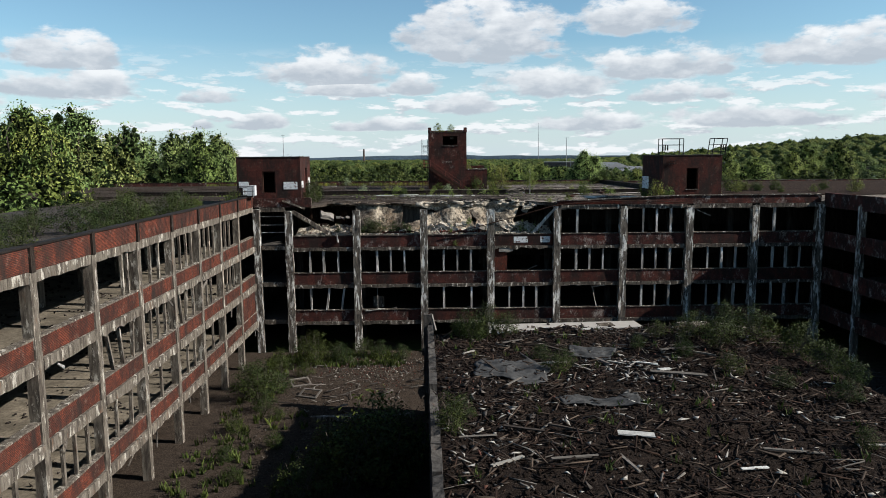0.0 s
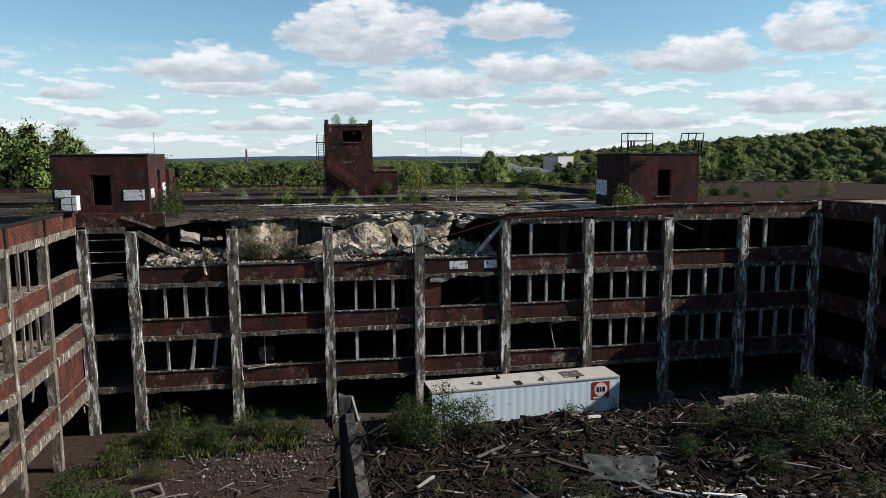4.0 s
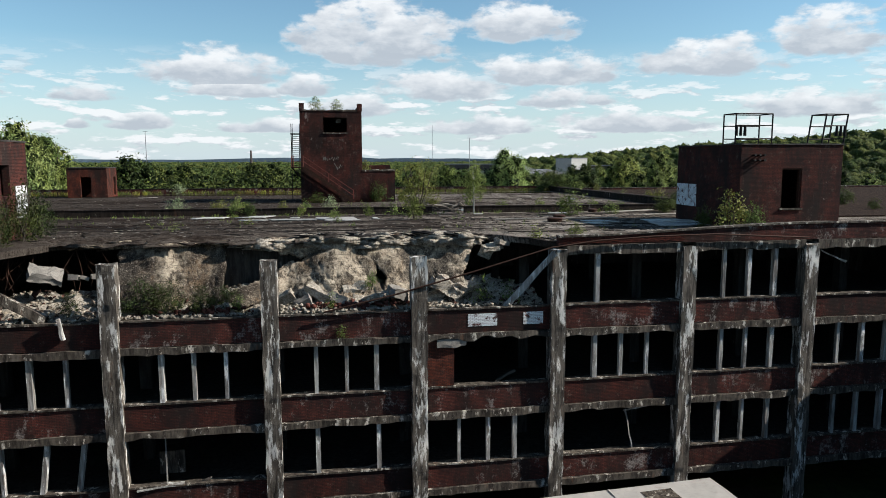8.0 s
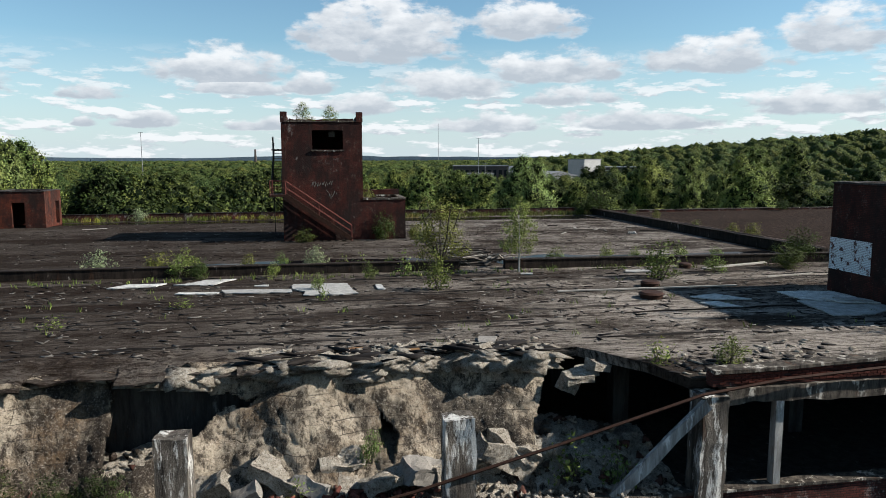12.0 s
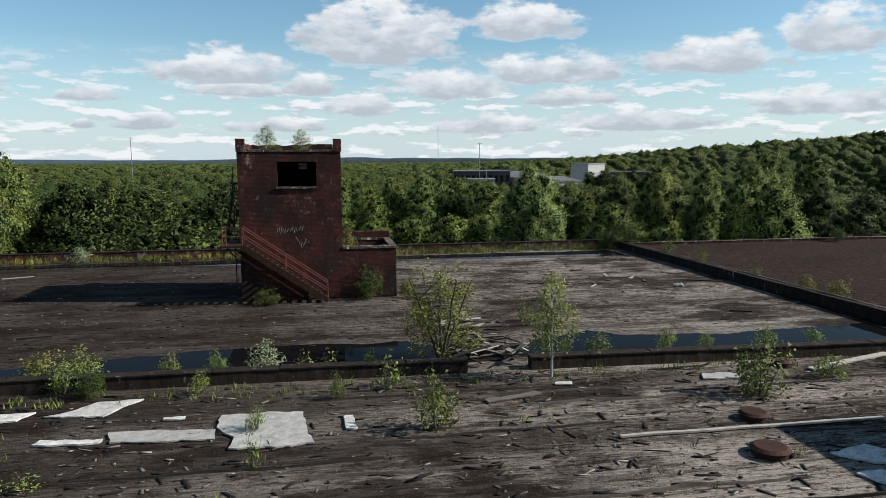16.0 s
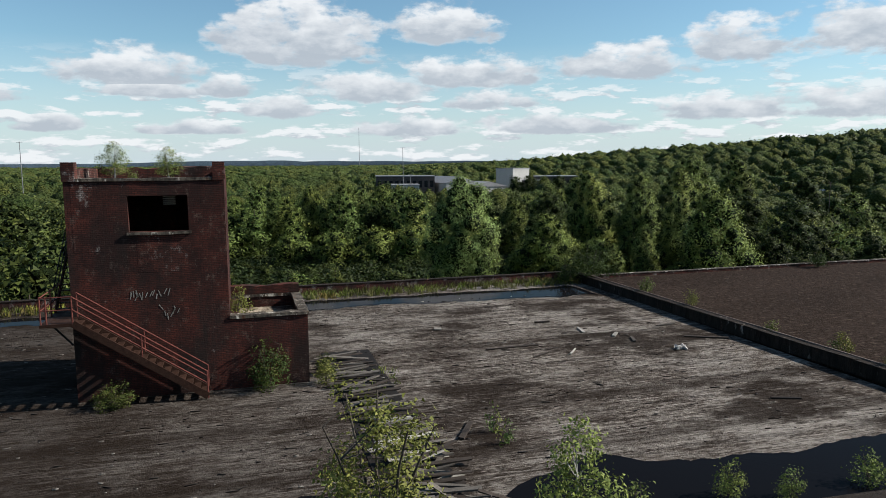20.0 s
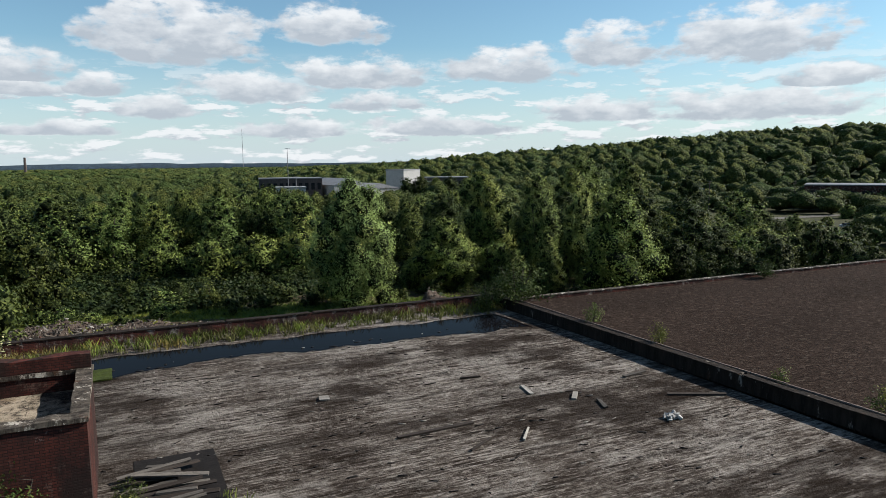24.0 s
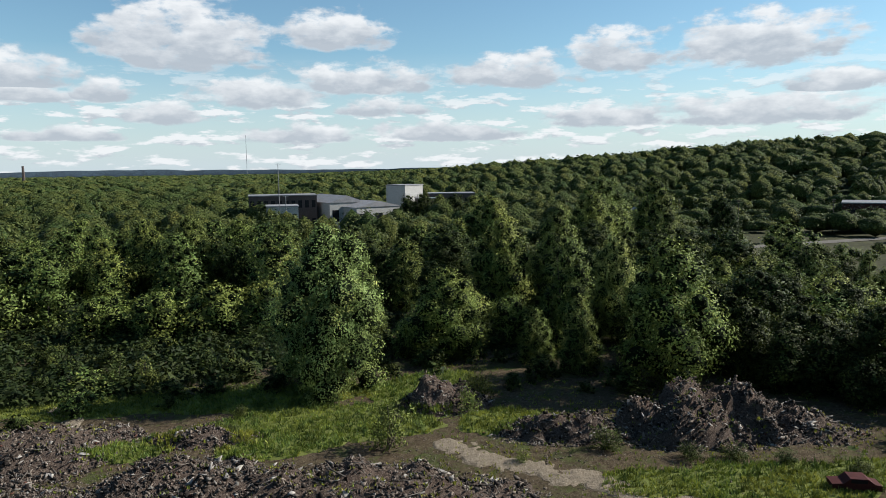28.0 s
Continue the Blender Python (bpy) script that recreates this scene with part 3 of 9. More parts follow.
def trailer_mat(name, col):
    m = Mat(name, 0.45, 0.0, 0.5)
    run = m.noise(1.0, 6, 0.7, (3.0, 3.0, 0.2))
    c = m.mix(m.range(run, 0.5, 0.75, 0.0, 0.5), col, tuple(0.6 * k for k in col))
    c = m.mix(m.range(m.noise(1.2, 6, 0.7, shift=5), 0.6, 0.72, 0.0, 0.6), c, (0.22, 0.17, 0.13))
    return m.done(c)


TRAILER = trailer_mat("trailer_paint", (0.56, 0.64, 0.68))
TRAILER_TOP = trailer_mat("trailer_roof", (0.34, 0.32, 0.295))
LOGO_RED = plain_mat("sign_red", (0.42, 0.03, 0.04), 0.5, 0, 0.2, 2.0, 0.0, 0.0)
LOGO_WHITE = plain_mat("sign_white", (0.75, 0.75, 0.74), 0.5, 0, 0.1, 2.0, 0.0, 0.0)
LOGO_BLACK = plain_mat("sign_black", (0.02, 0.02, 0.025), 0.5, 0, 0.1, 2.0, 0.0, 0.0)
EDGE_STRIP = plain_mat("edging_strip", (0.34, 0.25, 0.21), 0.7, 0.2, 0.4, 3.0, 0.3)
SAND = crumble_mat("track_sand", (0.11, 0.088, 0.064), (0.25, 0.205, 0.15), (0.36, 0.305, 0.235))
FLOOR_DIRT = plain_mat("floor_dirt", (0.175, 0.148, 0.112), 0.95, 0, 0.6, 0.5, 0.0, 0.8)
WALL_FAR = plain_mat("far_wall_pale", (0.62, 0.61, 0.58), 0.9, 0, 0.1, 0.5, 0.2, 0.1)
WALL_FAR_DARK = plain_mat("far_wall_dark", (0.16, 0.13, 0.12), 0.9, 0, 0.2, 0.5, 0.2, 0.1)
ROOF_FAR = plain_mat("far_roof", (0.33, 0.33, 0.34), 0.7, 0, 0.2, 0.5, 0.1, 0.1)
PANE_DARK = plain_mat("dark_window", (0.02, 0.022, 0.025), 0.25, 0, 0.1, 1.0, 0.0, 0.0)
# aerial haze is painted in as a blue base colour
HAZE_HILL = plain_mat("far_hills_haze", (0.07, 0.10, 0.13), 1.0, 0, 0.25, 0.02, 0.0, 0.0)
CAR_RED = plain_mat("faded_red_paint", (0.085, 0.022, 0.020), 0.7, 0, 0.3, 2.0, 0.0, 0.1)

# ---------------------------------------------------------------- building tools
rng = random.Random(7)


def thing(name, at, label, category, group="", kind=""):
    ob = new(name)
    ob.empty_display_size = 0.2
    ob.location = at
    return tagged(ob, label, category, group, kind)


def mesh_of(bm, material, smooth=False):
    me = bpy.data.meshes.new("mesh")
    bm.normal_update()
    bm.to_mesh(me)
    bm.free()
    me.materials.append(material)
    if smooth:
        me.polygons.foreach_set("use_smooth", [True] * len(me.polygons))
    return me


def base_of(ob):
    v = Vector(ob.location)
    while ob.parent:
        ob = ob.parent
        v = v + Vector(ob.location)
    return v


def part(name, bm, material, parent, label="", smooth=False):
    """One mesh object under a thing or part; the bmesh is in world metres."""
    bmesh.ops.translate(bm, verts=bm.verts, vec=-base_of(parent))
    ob = new(name, mesh_of(bm, material, smooth))
    ob.parent = parent
    return tagged(ob, label)


def single(name, bm, material, label, category, at=(0, 0, 0), group="", kind="", smooth=False):
    """A thing that is one mesh; the bmesh is in world metres."""
    bmesh.ops.translate(bm, verts=bm.verts, vec=-Vector(at))
    ob = new(name, mesh_of(bm, material, smooth))
    ob.location = at
    return tagged(ob, label, category, group, kind)


def box(bm, x0, x1, y0, y1, z0, z1):
    vs = [bm.verts.new(p) for p in ((x0, y0, z0), (x1, y0, z0), (x1, y1, z0), (x0, y1, z0), (x0, y0, z1), (x1, y0, z1), (x1, y1, z1), (x0, y1, z1))]
    for f in ((0, 3, 2, 1), (4, 5, 6, 7), (0, 1, 5, 4), (1, 2, 6, 5), (2, 3, 7, 6), (3, 0, 4, 7)):
        bm.faces.new([vs[i] for i in f])
    return vs


def obox(bm, m, sx, sy, sz, worn=0.0):
    """A box of that size centred at the pose m, its corners off by up to worn."""
    vs = box(bm, -sx / 2, sx / 2, -sy / 2, sy / 2, -sz / 2, sz / 2)
    for v in vs:
        if worn:
            v.co += Vector((rng.uniform(-worn, worn), rng.uniform(-worn, worn), rng.uniform(-worn, worn)))
        v.co = m @ v.co
    return vs


def boxes(*rows):
    bm = bmesh.new()
    for r in rows:
        box(bm, *r)
    return bm


def beam_between(bm, a, b, w, h=None, worn=0.0):
    a, b = Vector(a), Vector(b)
    d = b - a
    m = Matrix.Translation((a + b) / 2) @ d.to_track_quat("X", "Z").to_matrix().to_4x4()
    return obox(bm, m, d.length, w, h or w, worn)


def ragged(x0, x1, y0, y1, z0, z1, cell=0.35, amp=0.06, top=0.0, bottom=0.0, seed=0.0):
    """A block cut into cells, its faces uneven; top and bottom: how far those edges are bitten away."""
    bm = bmesh.new()
    nx, ny, nz = (max(1, int((b - a) / cell + 0.5)) for a, b in ((x0, x1), (y0, y1), (z0, z1)))
    nx, ny, nz = min(nx, 60), min(ny, 60), min(nz, 60)
    box(bm, 0, 1, 0, 1, 0, 1)
    for axis, count in ((0, nx), (1, ny), (2, nz)):
        for i in range(1, count):
            co, no = [0, 0, 0], [0, 0, 0]
            co[axis], no[axis] = i / count, 1
            bmesh.ops.bisect_plane(bm, geom=bm.verts[:] + bm.edges[:] + bm.faces[:], plane_co=co, plane_no=no)
    for v in bm.verts:
        fx, fy, fz = v.co
        p = Vector((x0 + fx * (x1 - x0), y0 + fy * (y1 - y0), z0 + fz * (z1 - z0)))
        q = p * 1.7 + Vector((seed, seed * 2.1, seed * 0.7))
        d = noise.noise_vector(q) + 0.5 * noise.noise_vector(q * 2.7)
        if fz > 0.99:
            p.z -= top * max(0.0, noise.noise(q * 0.9) + 0.25)
        if fz < 0.01:
            p.z += bottom * max(0.0, noise.noise(q * 0.8 + Vector((5, 5, 5))) + 0.25)
        v.co = p + d * amp
    return bm


def chunk(bm, at, size, flat=0.7):
    """A broken lump of eight to ten corners."""
    vs = obox(bm, pose(*at, rng.uniform(0, 360), rng.uniform(0, 360), rng.uniform(0, 360)), size * rng.uniform(0.6, 1.3), size * rng.uniform(0.5, 1.1), size * flat * rng.uniform(0.4, 1.0), size * 0.18)
    return vs


def raw_mesh(name, verts, faces, material, smooth=False):
    me = bpy.data.meshes.new(name)
    verts = np.asarray(verts, dtype=np.float32).reshape(-1, 3)
    faces = np.asarray(faces, dtype=np.int32)
    k = faces.shape[1]
    me.vertices.add(len(verts))
    me.vertices.foreach_set("co", verts.ravel())
    me.loops.add(faces.size)
    me.loops.foreach_set("vertex_index", faces.ravel())
    me.polygons.add(len(faces))
    me.polygons.foreach_set("loop_start", np.arange(0, faces.size, k, dtype=np.int32))
    if smooth:
        me.polygons.foreach_set("use_smooth", np.ones(len(faces), dtype=bool))
    me.update(calc_edges=True)
    me.materials.append(material)
    return me


def leaves(points, size, gen, droop=0.3, slim=0.6, out=None):
    """Small pointed leaves at the points, turned at random (or to face outwards)."""
    n = len(points)
    d = gen.normal(size=(n, 3))
    if out is not None:
        d = d * 0.5 + out
    d[:, 2] += droop
    d /= np.linalg.norm(d, axis=1, keepdims=True) + 1e-9
    a = np.cross(d, gen.normal(size=(n, 3)))
    a /= np.linalg.norm(a, axis=1, keepdims=True) + 1e-9
    b = np.cross(d, a)
    s = (size * gen.uniform(0.6, 1.35, n))[:, None]
    s = s * 1.18
    v = np.stack([points - a * s, points - b * s * slim + d * s * 0.1, points + (a * 0.75 + b * slim) * s], axis=1).reshape(-1, 3)
    return v, np.arange(3 * n).reshape(n, 3)


def limb(bm, a, b, ra, rb, sides=6):
    a, b = Vector(a), Vector(b)
    q = (b - a).to_track_quat("Z", "Y")
    rings = []
    for p, r in ((a, ra), (b, rb)):
        rings.append([bm.verts.new(p + q @ Vector((r * math.cos(2 * math.pi * k / sides), r * math.sin(2 * math.pi * k / sides), 0))) for k in range(sides)])
    for k in range(sides):
        bm.faces.new((rings[0][k], rings[0][(k + 1) % sides], rings[1][(k + 1) % sides], rings[1][k]))
    bm.faces.new(rings[1])


def tube(bm, points, r, sides=6):
    """One bent round bar through the points."""
    pts = [Vector(p) for p in points]
    last = None
    for i, p in enumerate(pts):
        d = (pts[min(i + 1, len(pts) - 1)] - pts[max(i - 1, 0)]).to_track_quat("Z", "Y")
        ring = [bm.verts.new(p + d @ Vector((r * math.cos(2 * math.pi * k / sides), r * math.sin(2 * math.pi * k / sides), 0))) for k in range(sides)]
        if last:
            for k in range(sides):
                bm.faces.new((last[k], last[(k + 1) % sides], ring[(k + 1) % sides], ring[k]))
        last = ring


def coarse_ball(cuts):
    bm = bmesh.new()
    bmesh.ops.create_icosphere(bm, subdivisions=cuts, radius=1.0)
    v = np.array([p.co[:] for p in bm.verts])
    f = np.array([[q.index for q in p.verts] for p in bm.faces])
    bm.free()
    return v, f


BALL = coarse_ball(1)


def cores(centres, radii, gen, ball, rough=0.22):
    """The shaded inside of crown lobes: one uneven lump for each centre, of radii (n, 3)."""
    v, f = ball
    n = len(centres)
    k = 1 + gen.uniform(-rough, rough, (n, len(v), 1))
    out = centres[:, None, :] + v[None] * k * radii[:, None, :]
    return out.reshape(-1, 3), ((np.arange(n) * len(v))[:, None, None] + f[None]).reshape(-1, 3)


def turned(v, f, out, middle):
    """Leaves wound to face outwards, with normals that follow lobe and crown as a clump of many small leaves would."""
    p = v.reshape(-1, 3, 3)
    g = np.cross(p[:, 1] - p[:, 0], p[:, 2] - p[:, 0])
    g /= np.linalg.norm(g, axis=1, keepdims=True) + 1e-9
    back = (g * out).sum(1) < 0
    p = np.where(back[:, None, None], p[:, ::-1, :], p)
    g = np.where(back[:, None], -g, g)
    c = p.mean(1) - middle
    c[:, 2] *= 0.6
    c /= np.linalg.norm(c, axis=1, keepdims=True) + 1e-9
    n = 0.50 * out + 0.62 * c + 0.55 * g
    n /= np.linalg.norm(n, axis=1, keepdims=True) + 1e-9
    return p.reshape(-1, 3), f, np.repeat(n, 3, axis=0)


def tree(name, seed, height, radius, count, leaf, leaf_material, bark, base=0.12, lobes=22, narrow=0.9, label="", category="tree", stems=1, pointed=1.0, core=0.0):
    """A tapered trunk with limbs, and a crown of leaf sprays over uneven lobes, at the origin. core: how much of each lobe is dense inside."""
    gen = np.random.default_rng(seed)
    r = random.Random(seed)
    bm = bmesh.new()
    tips, rings = [], []
    for s in range(stems):
        lean = Vector((r.uniform(-0.12, 0.12), r.uniform(-0.12, 0.12), 1))
        if stems > 1:
            lean = Vector((r.uniform(-0.35, 0.35), r.uniform(-0.35, 0.35), 1))
        p, rad = Vector((r.uniform(-0.1, 0.1) * (stems > 1), r.uniform(-0.1, 0.1) * (stems > 1), 0)), max(0.012, height * 0.016)
        ring = None
        for k in range(5):
            row = [bm.verts.new(p + Vector((rad * math.cos(2 * math.pi * i / 6), rad * math.sin(2 * math.pi * i / 6), 0))) for i in range(6)]
            if ring:
                for i in range(6):
                    bm.faces.new((ring[i], ring[(i + 1) % 6], row[(i + 1) % 6], row[i]))
                tips.append(p.copy())
                rings.append(row)
            ring = row
            p, rad = p + lean * (height * 0.215) + Vector((r.uniform(-1, 1), r.uniform(-1, 1), 0)) * height * 0.015, rad * 0.72
    centre, size = [], []
    lobes = int(lobes * (1.0 if core else 1.9))
    for k in range(lobes):
        f = (k + r.random()) / lobes
        z = height * (base + (1 - base) * f)
        wide = radius * (math.sin(math.pi * min(1.0, 0.16 + 0.84 * f ** 0.8)) ** narrow * (1 - 0.28 * f * pointed) + 0.06)
        a = k * 2.39996 + r.uniform(-0.5, 0.5)
        d = wide * (r.uniform(0.45, 0.95) if core else r.uniform(0.25, 0.95))
        if core and k % 4 == 3:
            d *= 0.2
        c = Vector((d * math.cos(a), d * math.sin(a), z))
        if stems > 1:
            c += Vector((tips[k % len(tips)].x, tips[k % len(tips)].y, 0)) * f
        centre.append(c[:])
        size.append((wide * r.uniform(0.20, 0.42) + 0.018 * height) if core else wide * r.uniform(0.12, 0.32) + 0.014 * height)
        if k % 4 == 0:
            t = min(range(len(tips)), key=lambda q: abs(tips[q].z - z * 0.8))
            root = r.choice(rings[t])                      # the limb springs from the trunk
            w = max(0.008, height * 0.006)
            b1, b2, end = (bm.verts.new(root.co + Vector((w, 0, w))), bm.verts.new(root.co + Vector((-w, w, w))), bm.verts.new(c))
            for f3 in ((root, b1, end), (b1, b2, end), (b2, root, end)):
                bm.faces.new(f3)
    centre, size = np.array(centre), np.array(size)
    sprays = max(40, int(count * 1.7 / 6))
    pick = gen.choice(len(size), sprays, p=size ** 2 / (size ** 2).sum())
    d = gen.normal(size=(sprays, 3))
    d /= np.linalg.norm(d, axis=1, keepdims=True)
    q = centre[pick] + d * (gen.uniform(0.72, 1.22, sprays) * size[pick])[:, None] * np.array([1, 1, 0.9])
    if core:                            # leaves grow at the light, not inside the crown
        near = np.linalg.norm(q[:, None, :] - centre[None], axis=2) / size[None]
        keep = near.min(1) > 0.70
        q, d = q[keep], d[keep]
    q, d = np.repeat(q, 6, axis=0), np.repeat(d, 6, axis=0)
    pts = q + gen.normal(0, 1.0, q.shape) * (leaf * 2.1)
    order = gen.permutation(len(pts))[:count]
    v, f = leaves(pts[order], leaf, gen, 0.35, 0.62, d[order])
    v, f, normal = turned(v, f, d[order], np.array([0, 0, height * 0.42]))
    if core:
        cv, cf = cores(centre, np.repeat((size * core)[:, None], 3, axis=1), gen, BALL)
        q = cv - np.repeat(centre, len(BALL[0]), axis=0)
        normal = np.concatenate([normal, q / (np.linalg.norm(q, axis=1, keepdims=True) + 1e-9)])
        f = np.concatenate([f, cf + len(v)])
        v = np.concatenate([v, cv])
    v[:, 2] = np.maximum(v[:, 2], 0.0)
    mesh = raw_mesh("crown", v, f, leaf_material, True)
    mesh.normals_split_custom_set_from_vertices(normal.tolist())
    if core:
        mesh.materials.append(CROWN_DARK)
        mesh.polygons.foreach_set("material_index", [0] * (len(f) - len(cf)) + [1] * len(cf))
    ob = new(name)
    tagged(ob, label, category)
    t = new("trunk", mesh_of(bm, bark))
    t.parent = ob
    c = new("crown", mesh)
    c.parent = ob
    return ob


RIDGE = ((-180, 0), (12, 0), (20, 9), (30, 20), (39, 27), (47, 35), (56, 40), (80, 40), (110, 0), (180, 0))   # bearing, height of the crest


def ground_z(x, y):
    """The lie of the land: level round the works, a wooded ridge to the east."""
    dx, dy = x - 24.0, y - 119.0
    d = math.hypot(dx, dy)
    s = min(1.0, max(0.0, (d - 330.0) / 390.0))
    if s == 0.0:
        return 0.0
    a = math.degrees(math.atan2(dx, dy))
    h = next(h0 + (h1 - h0) * (a - a0) / (a1 - a0) for (a0, h0), (a1, h1) in zip(RIDGE, RIDGE[1:]) if a <= a1)
    return s * s * (3 - 2 * s) * h


# ---------------------------------------------------------------- land
def land():
    n = 150
    axis = [math.copysign(4400 * (math.sinh(abs(u) * 5.0) / math.sinh(5.0)), u) for u in np.linspace(-1, 1, n)]
    xs, ys = [60 + a for a in axis], [120 + a for a in axis]
    verts = [(x, y, ground_z(x, y) + 0.12 * noise.noise(Vector((x * 0.13, y * 0.13, 0)))) for y in ys for x in xs]
    faces = [(j * n + i, j * n + i + 1, (j + 1) * n + i + 1, (j + 1) * n + i) for j in range(n - 1) for i in range(n - 1)]
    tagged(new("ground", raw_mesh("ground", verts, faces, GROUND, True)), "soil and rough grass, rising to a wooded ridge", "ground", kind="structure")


land()


def hills():
    """Low hills on the horizon, the haze of distance in their blue colour."""
    verts, faces, n = [], [], 120
    for i in range(n + 1):
        a = radians(-75 + 150 * i / n)
        d = 3900
        h = 26 + 22 * max(0.0, noise.noise(Vector((i * 0.09, 0, 0))) + 0.25) + 5 * noise.noise(Vector((i * 0.6, 3, 0)))
        verts += [(d * math.sin(a), d * math.cos(a), -10), (d * math.sin(a), d * math.cos(a), h), ((d + 300) * math.sin(a), (d + 300) * math.cos(a), h - 8)]
    for i in range(n):
        faces += [(3 * i, 3 * i + 3, 3 * i + 4, 3 * i + 1), (3 * i + 1, 3 * i + 4, 3 * i + 5, 3 * i + 2)]
    tagged(new("backdrop", raw_mesh("hills", verts, faces, HAZE_HILL, True)), "low hills along the horizon, haze-blue in colour", "hills", kind="structure")


hills()

# ---------------------------------------------------------------- the works: levels shared by all wings
ROOF = 16.10                                   # top of the roof deck
BEAM = (3.05, 7.10, 11.15)                     # undersides of the spandrels, floors one to three
SILL = (4.75, 8.85, 12.87)                     # tops of the sills
HEAD = 15.40                                   # underside of the roof beam
COLX = [0.05 + 7.2 * k for k in range(-2, 7)]  # columns of the court front
FY = 75.0                                      # its plane

works = thing("factory_building", (14, 85, 0), "derelict four-storey concrete and brick factory with a fallen roof edge", "building")


def spandrel(parent, x0, x1, y0, y1, z0, z1, along, brick, edge, bite=0.12, seed=0.0, tall=0.42):
    """Under a window band: ragged concrete ledge, brick panel, pale sill. along: 0 a wall along x, 1 along y."""
    zl = z0 + tall
    out = 0.16
    if along == 0:
        a = (x0, x1, y0 - out, y1, z0, zl)
        b = (x0, x1, y0, y1, zl, z1 - 0.10)
        c = (x0, x1, y0 - 0.06, y1 + 0.1, z1 - 0.10, z1)
    else:
        a = (min(x0, x1), max(x0, x1) + out, y0, y1, z0, zl)
        b = (x0, x1, y0, y1, zl, z1 - 0.10)
        c = (x0 - 0.1, x1 + 0.06, y0, y1, z1 - 0.10, z1)
    w = part("spandrel", boxes(b), brick, parent)
    part("ledge", ragged(*a, 0.4, 0.035, 0.10, bite, seed), edge, w)
    part("sill", ragged(*c, 0.45, 0.018, 0.05, 0.0, seed + 3), edge, w)
    return w


def mullion(parent, p, z0, z1, along, tilt=0.0, thick=0.13, material=None):
    bm = bmesh.new()
    dz = z1 - z0
    if along == 0:
        beam_between(bm, (p[0], p[1], z0), (p[0] + tilt, p[1], z1), thick, 0.8 * thick, 0.012)
    else:
        beam_between(bm, (p[0], p[1], z0), (p[0], p[1] + tilt, z1), thick, 0.8 * thick, 0.012)
    return part("mullion", bm, material or FRAME_PAINT, parent)


def column(parent, x, y, w, d, z0, z1, material, seed, amp=0.05):
    return part("column", ragged(x - w / 2, x + w / 2, y, y + d, z0, z1, 0.27, amp, 0.12, 0.0, seed), material, parent)


# floors, roof decks and the inner frame
WX0, WX1, WY1 = -18.0, 43.6, 96.0
# CONC_DARK indoors: the gloom of the rooms is partly in the colour
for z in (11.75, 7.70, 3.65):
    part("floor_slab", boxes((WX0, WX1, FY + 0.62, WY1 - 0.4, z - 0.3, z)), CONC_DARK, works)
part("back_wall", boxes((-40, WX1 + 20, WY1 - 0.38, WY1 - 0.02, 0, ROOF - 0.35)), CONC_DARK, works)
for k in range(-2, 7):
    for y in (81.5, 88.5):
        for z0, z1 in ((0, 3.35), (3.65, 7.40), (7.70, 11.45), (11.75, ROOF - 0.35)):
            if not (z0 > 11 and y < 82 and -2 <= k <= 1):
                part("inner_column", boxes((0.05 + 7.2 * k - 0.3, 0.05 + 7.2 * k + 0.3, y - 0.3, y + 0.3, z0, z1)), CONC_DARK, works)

# the court front
for i, x in enumerate([-17.75] + COLX):
    fallen = -15 < x < 8
    column(works, x, FY, 0.78 if x > -17 else 0.7, 0.75, 0.0, 15.55 if fallen else HEAD + 0.35, CONC_COL, i * 3.1)

def sag(x):
    """How far the parapet has sunk towards the broken end of the roof."""
    f = min(1.0, max(0.0, (29.0 - x) / 14.5))
    return 0.46 * f * f * (3 - 2 * f)


def sunk(bm):
    for v in bm.verts:
        if v.co.z > 16.4:
            v.co.z -= sag(v.co.x)
    return bm


FRONT_MULLIONS = {
    (2, 2): (0.28,), (2, 3): (0.28, 0.51, 0.75), (2, 5): (0.28,), (2, 4): (),
    (1, -2): (0.27, 0.5, 0.74), (1, -1): (0.27, 0.5, 0.73), (1, 0): (0.27, 0.5, 0.73), (1, 1): (), (1, 2): (0.27, 0.5, 0.73), (1, 3): (0.28, 0.51, 0.75),
    (1, 4): (0.28, 0.52, 0.76), (1, 5): (0.28, 0.51, 0.75),
    (0, -2): (0.27, 0.53, 0.78), (0, -1): (0.27,), (0, 0): (0.27, 0.74), (0, 1): (0.26, 0.5, 0.72), (0, 2): (), (0, 3): (0.28, 0.51, 0.75),
    (0, 4): (0.28, 0.51, 0.75), (0, 5): (0.28, 0.51, 0.75),
}
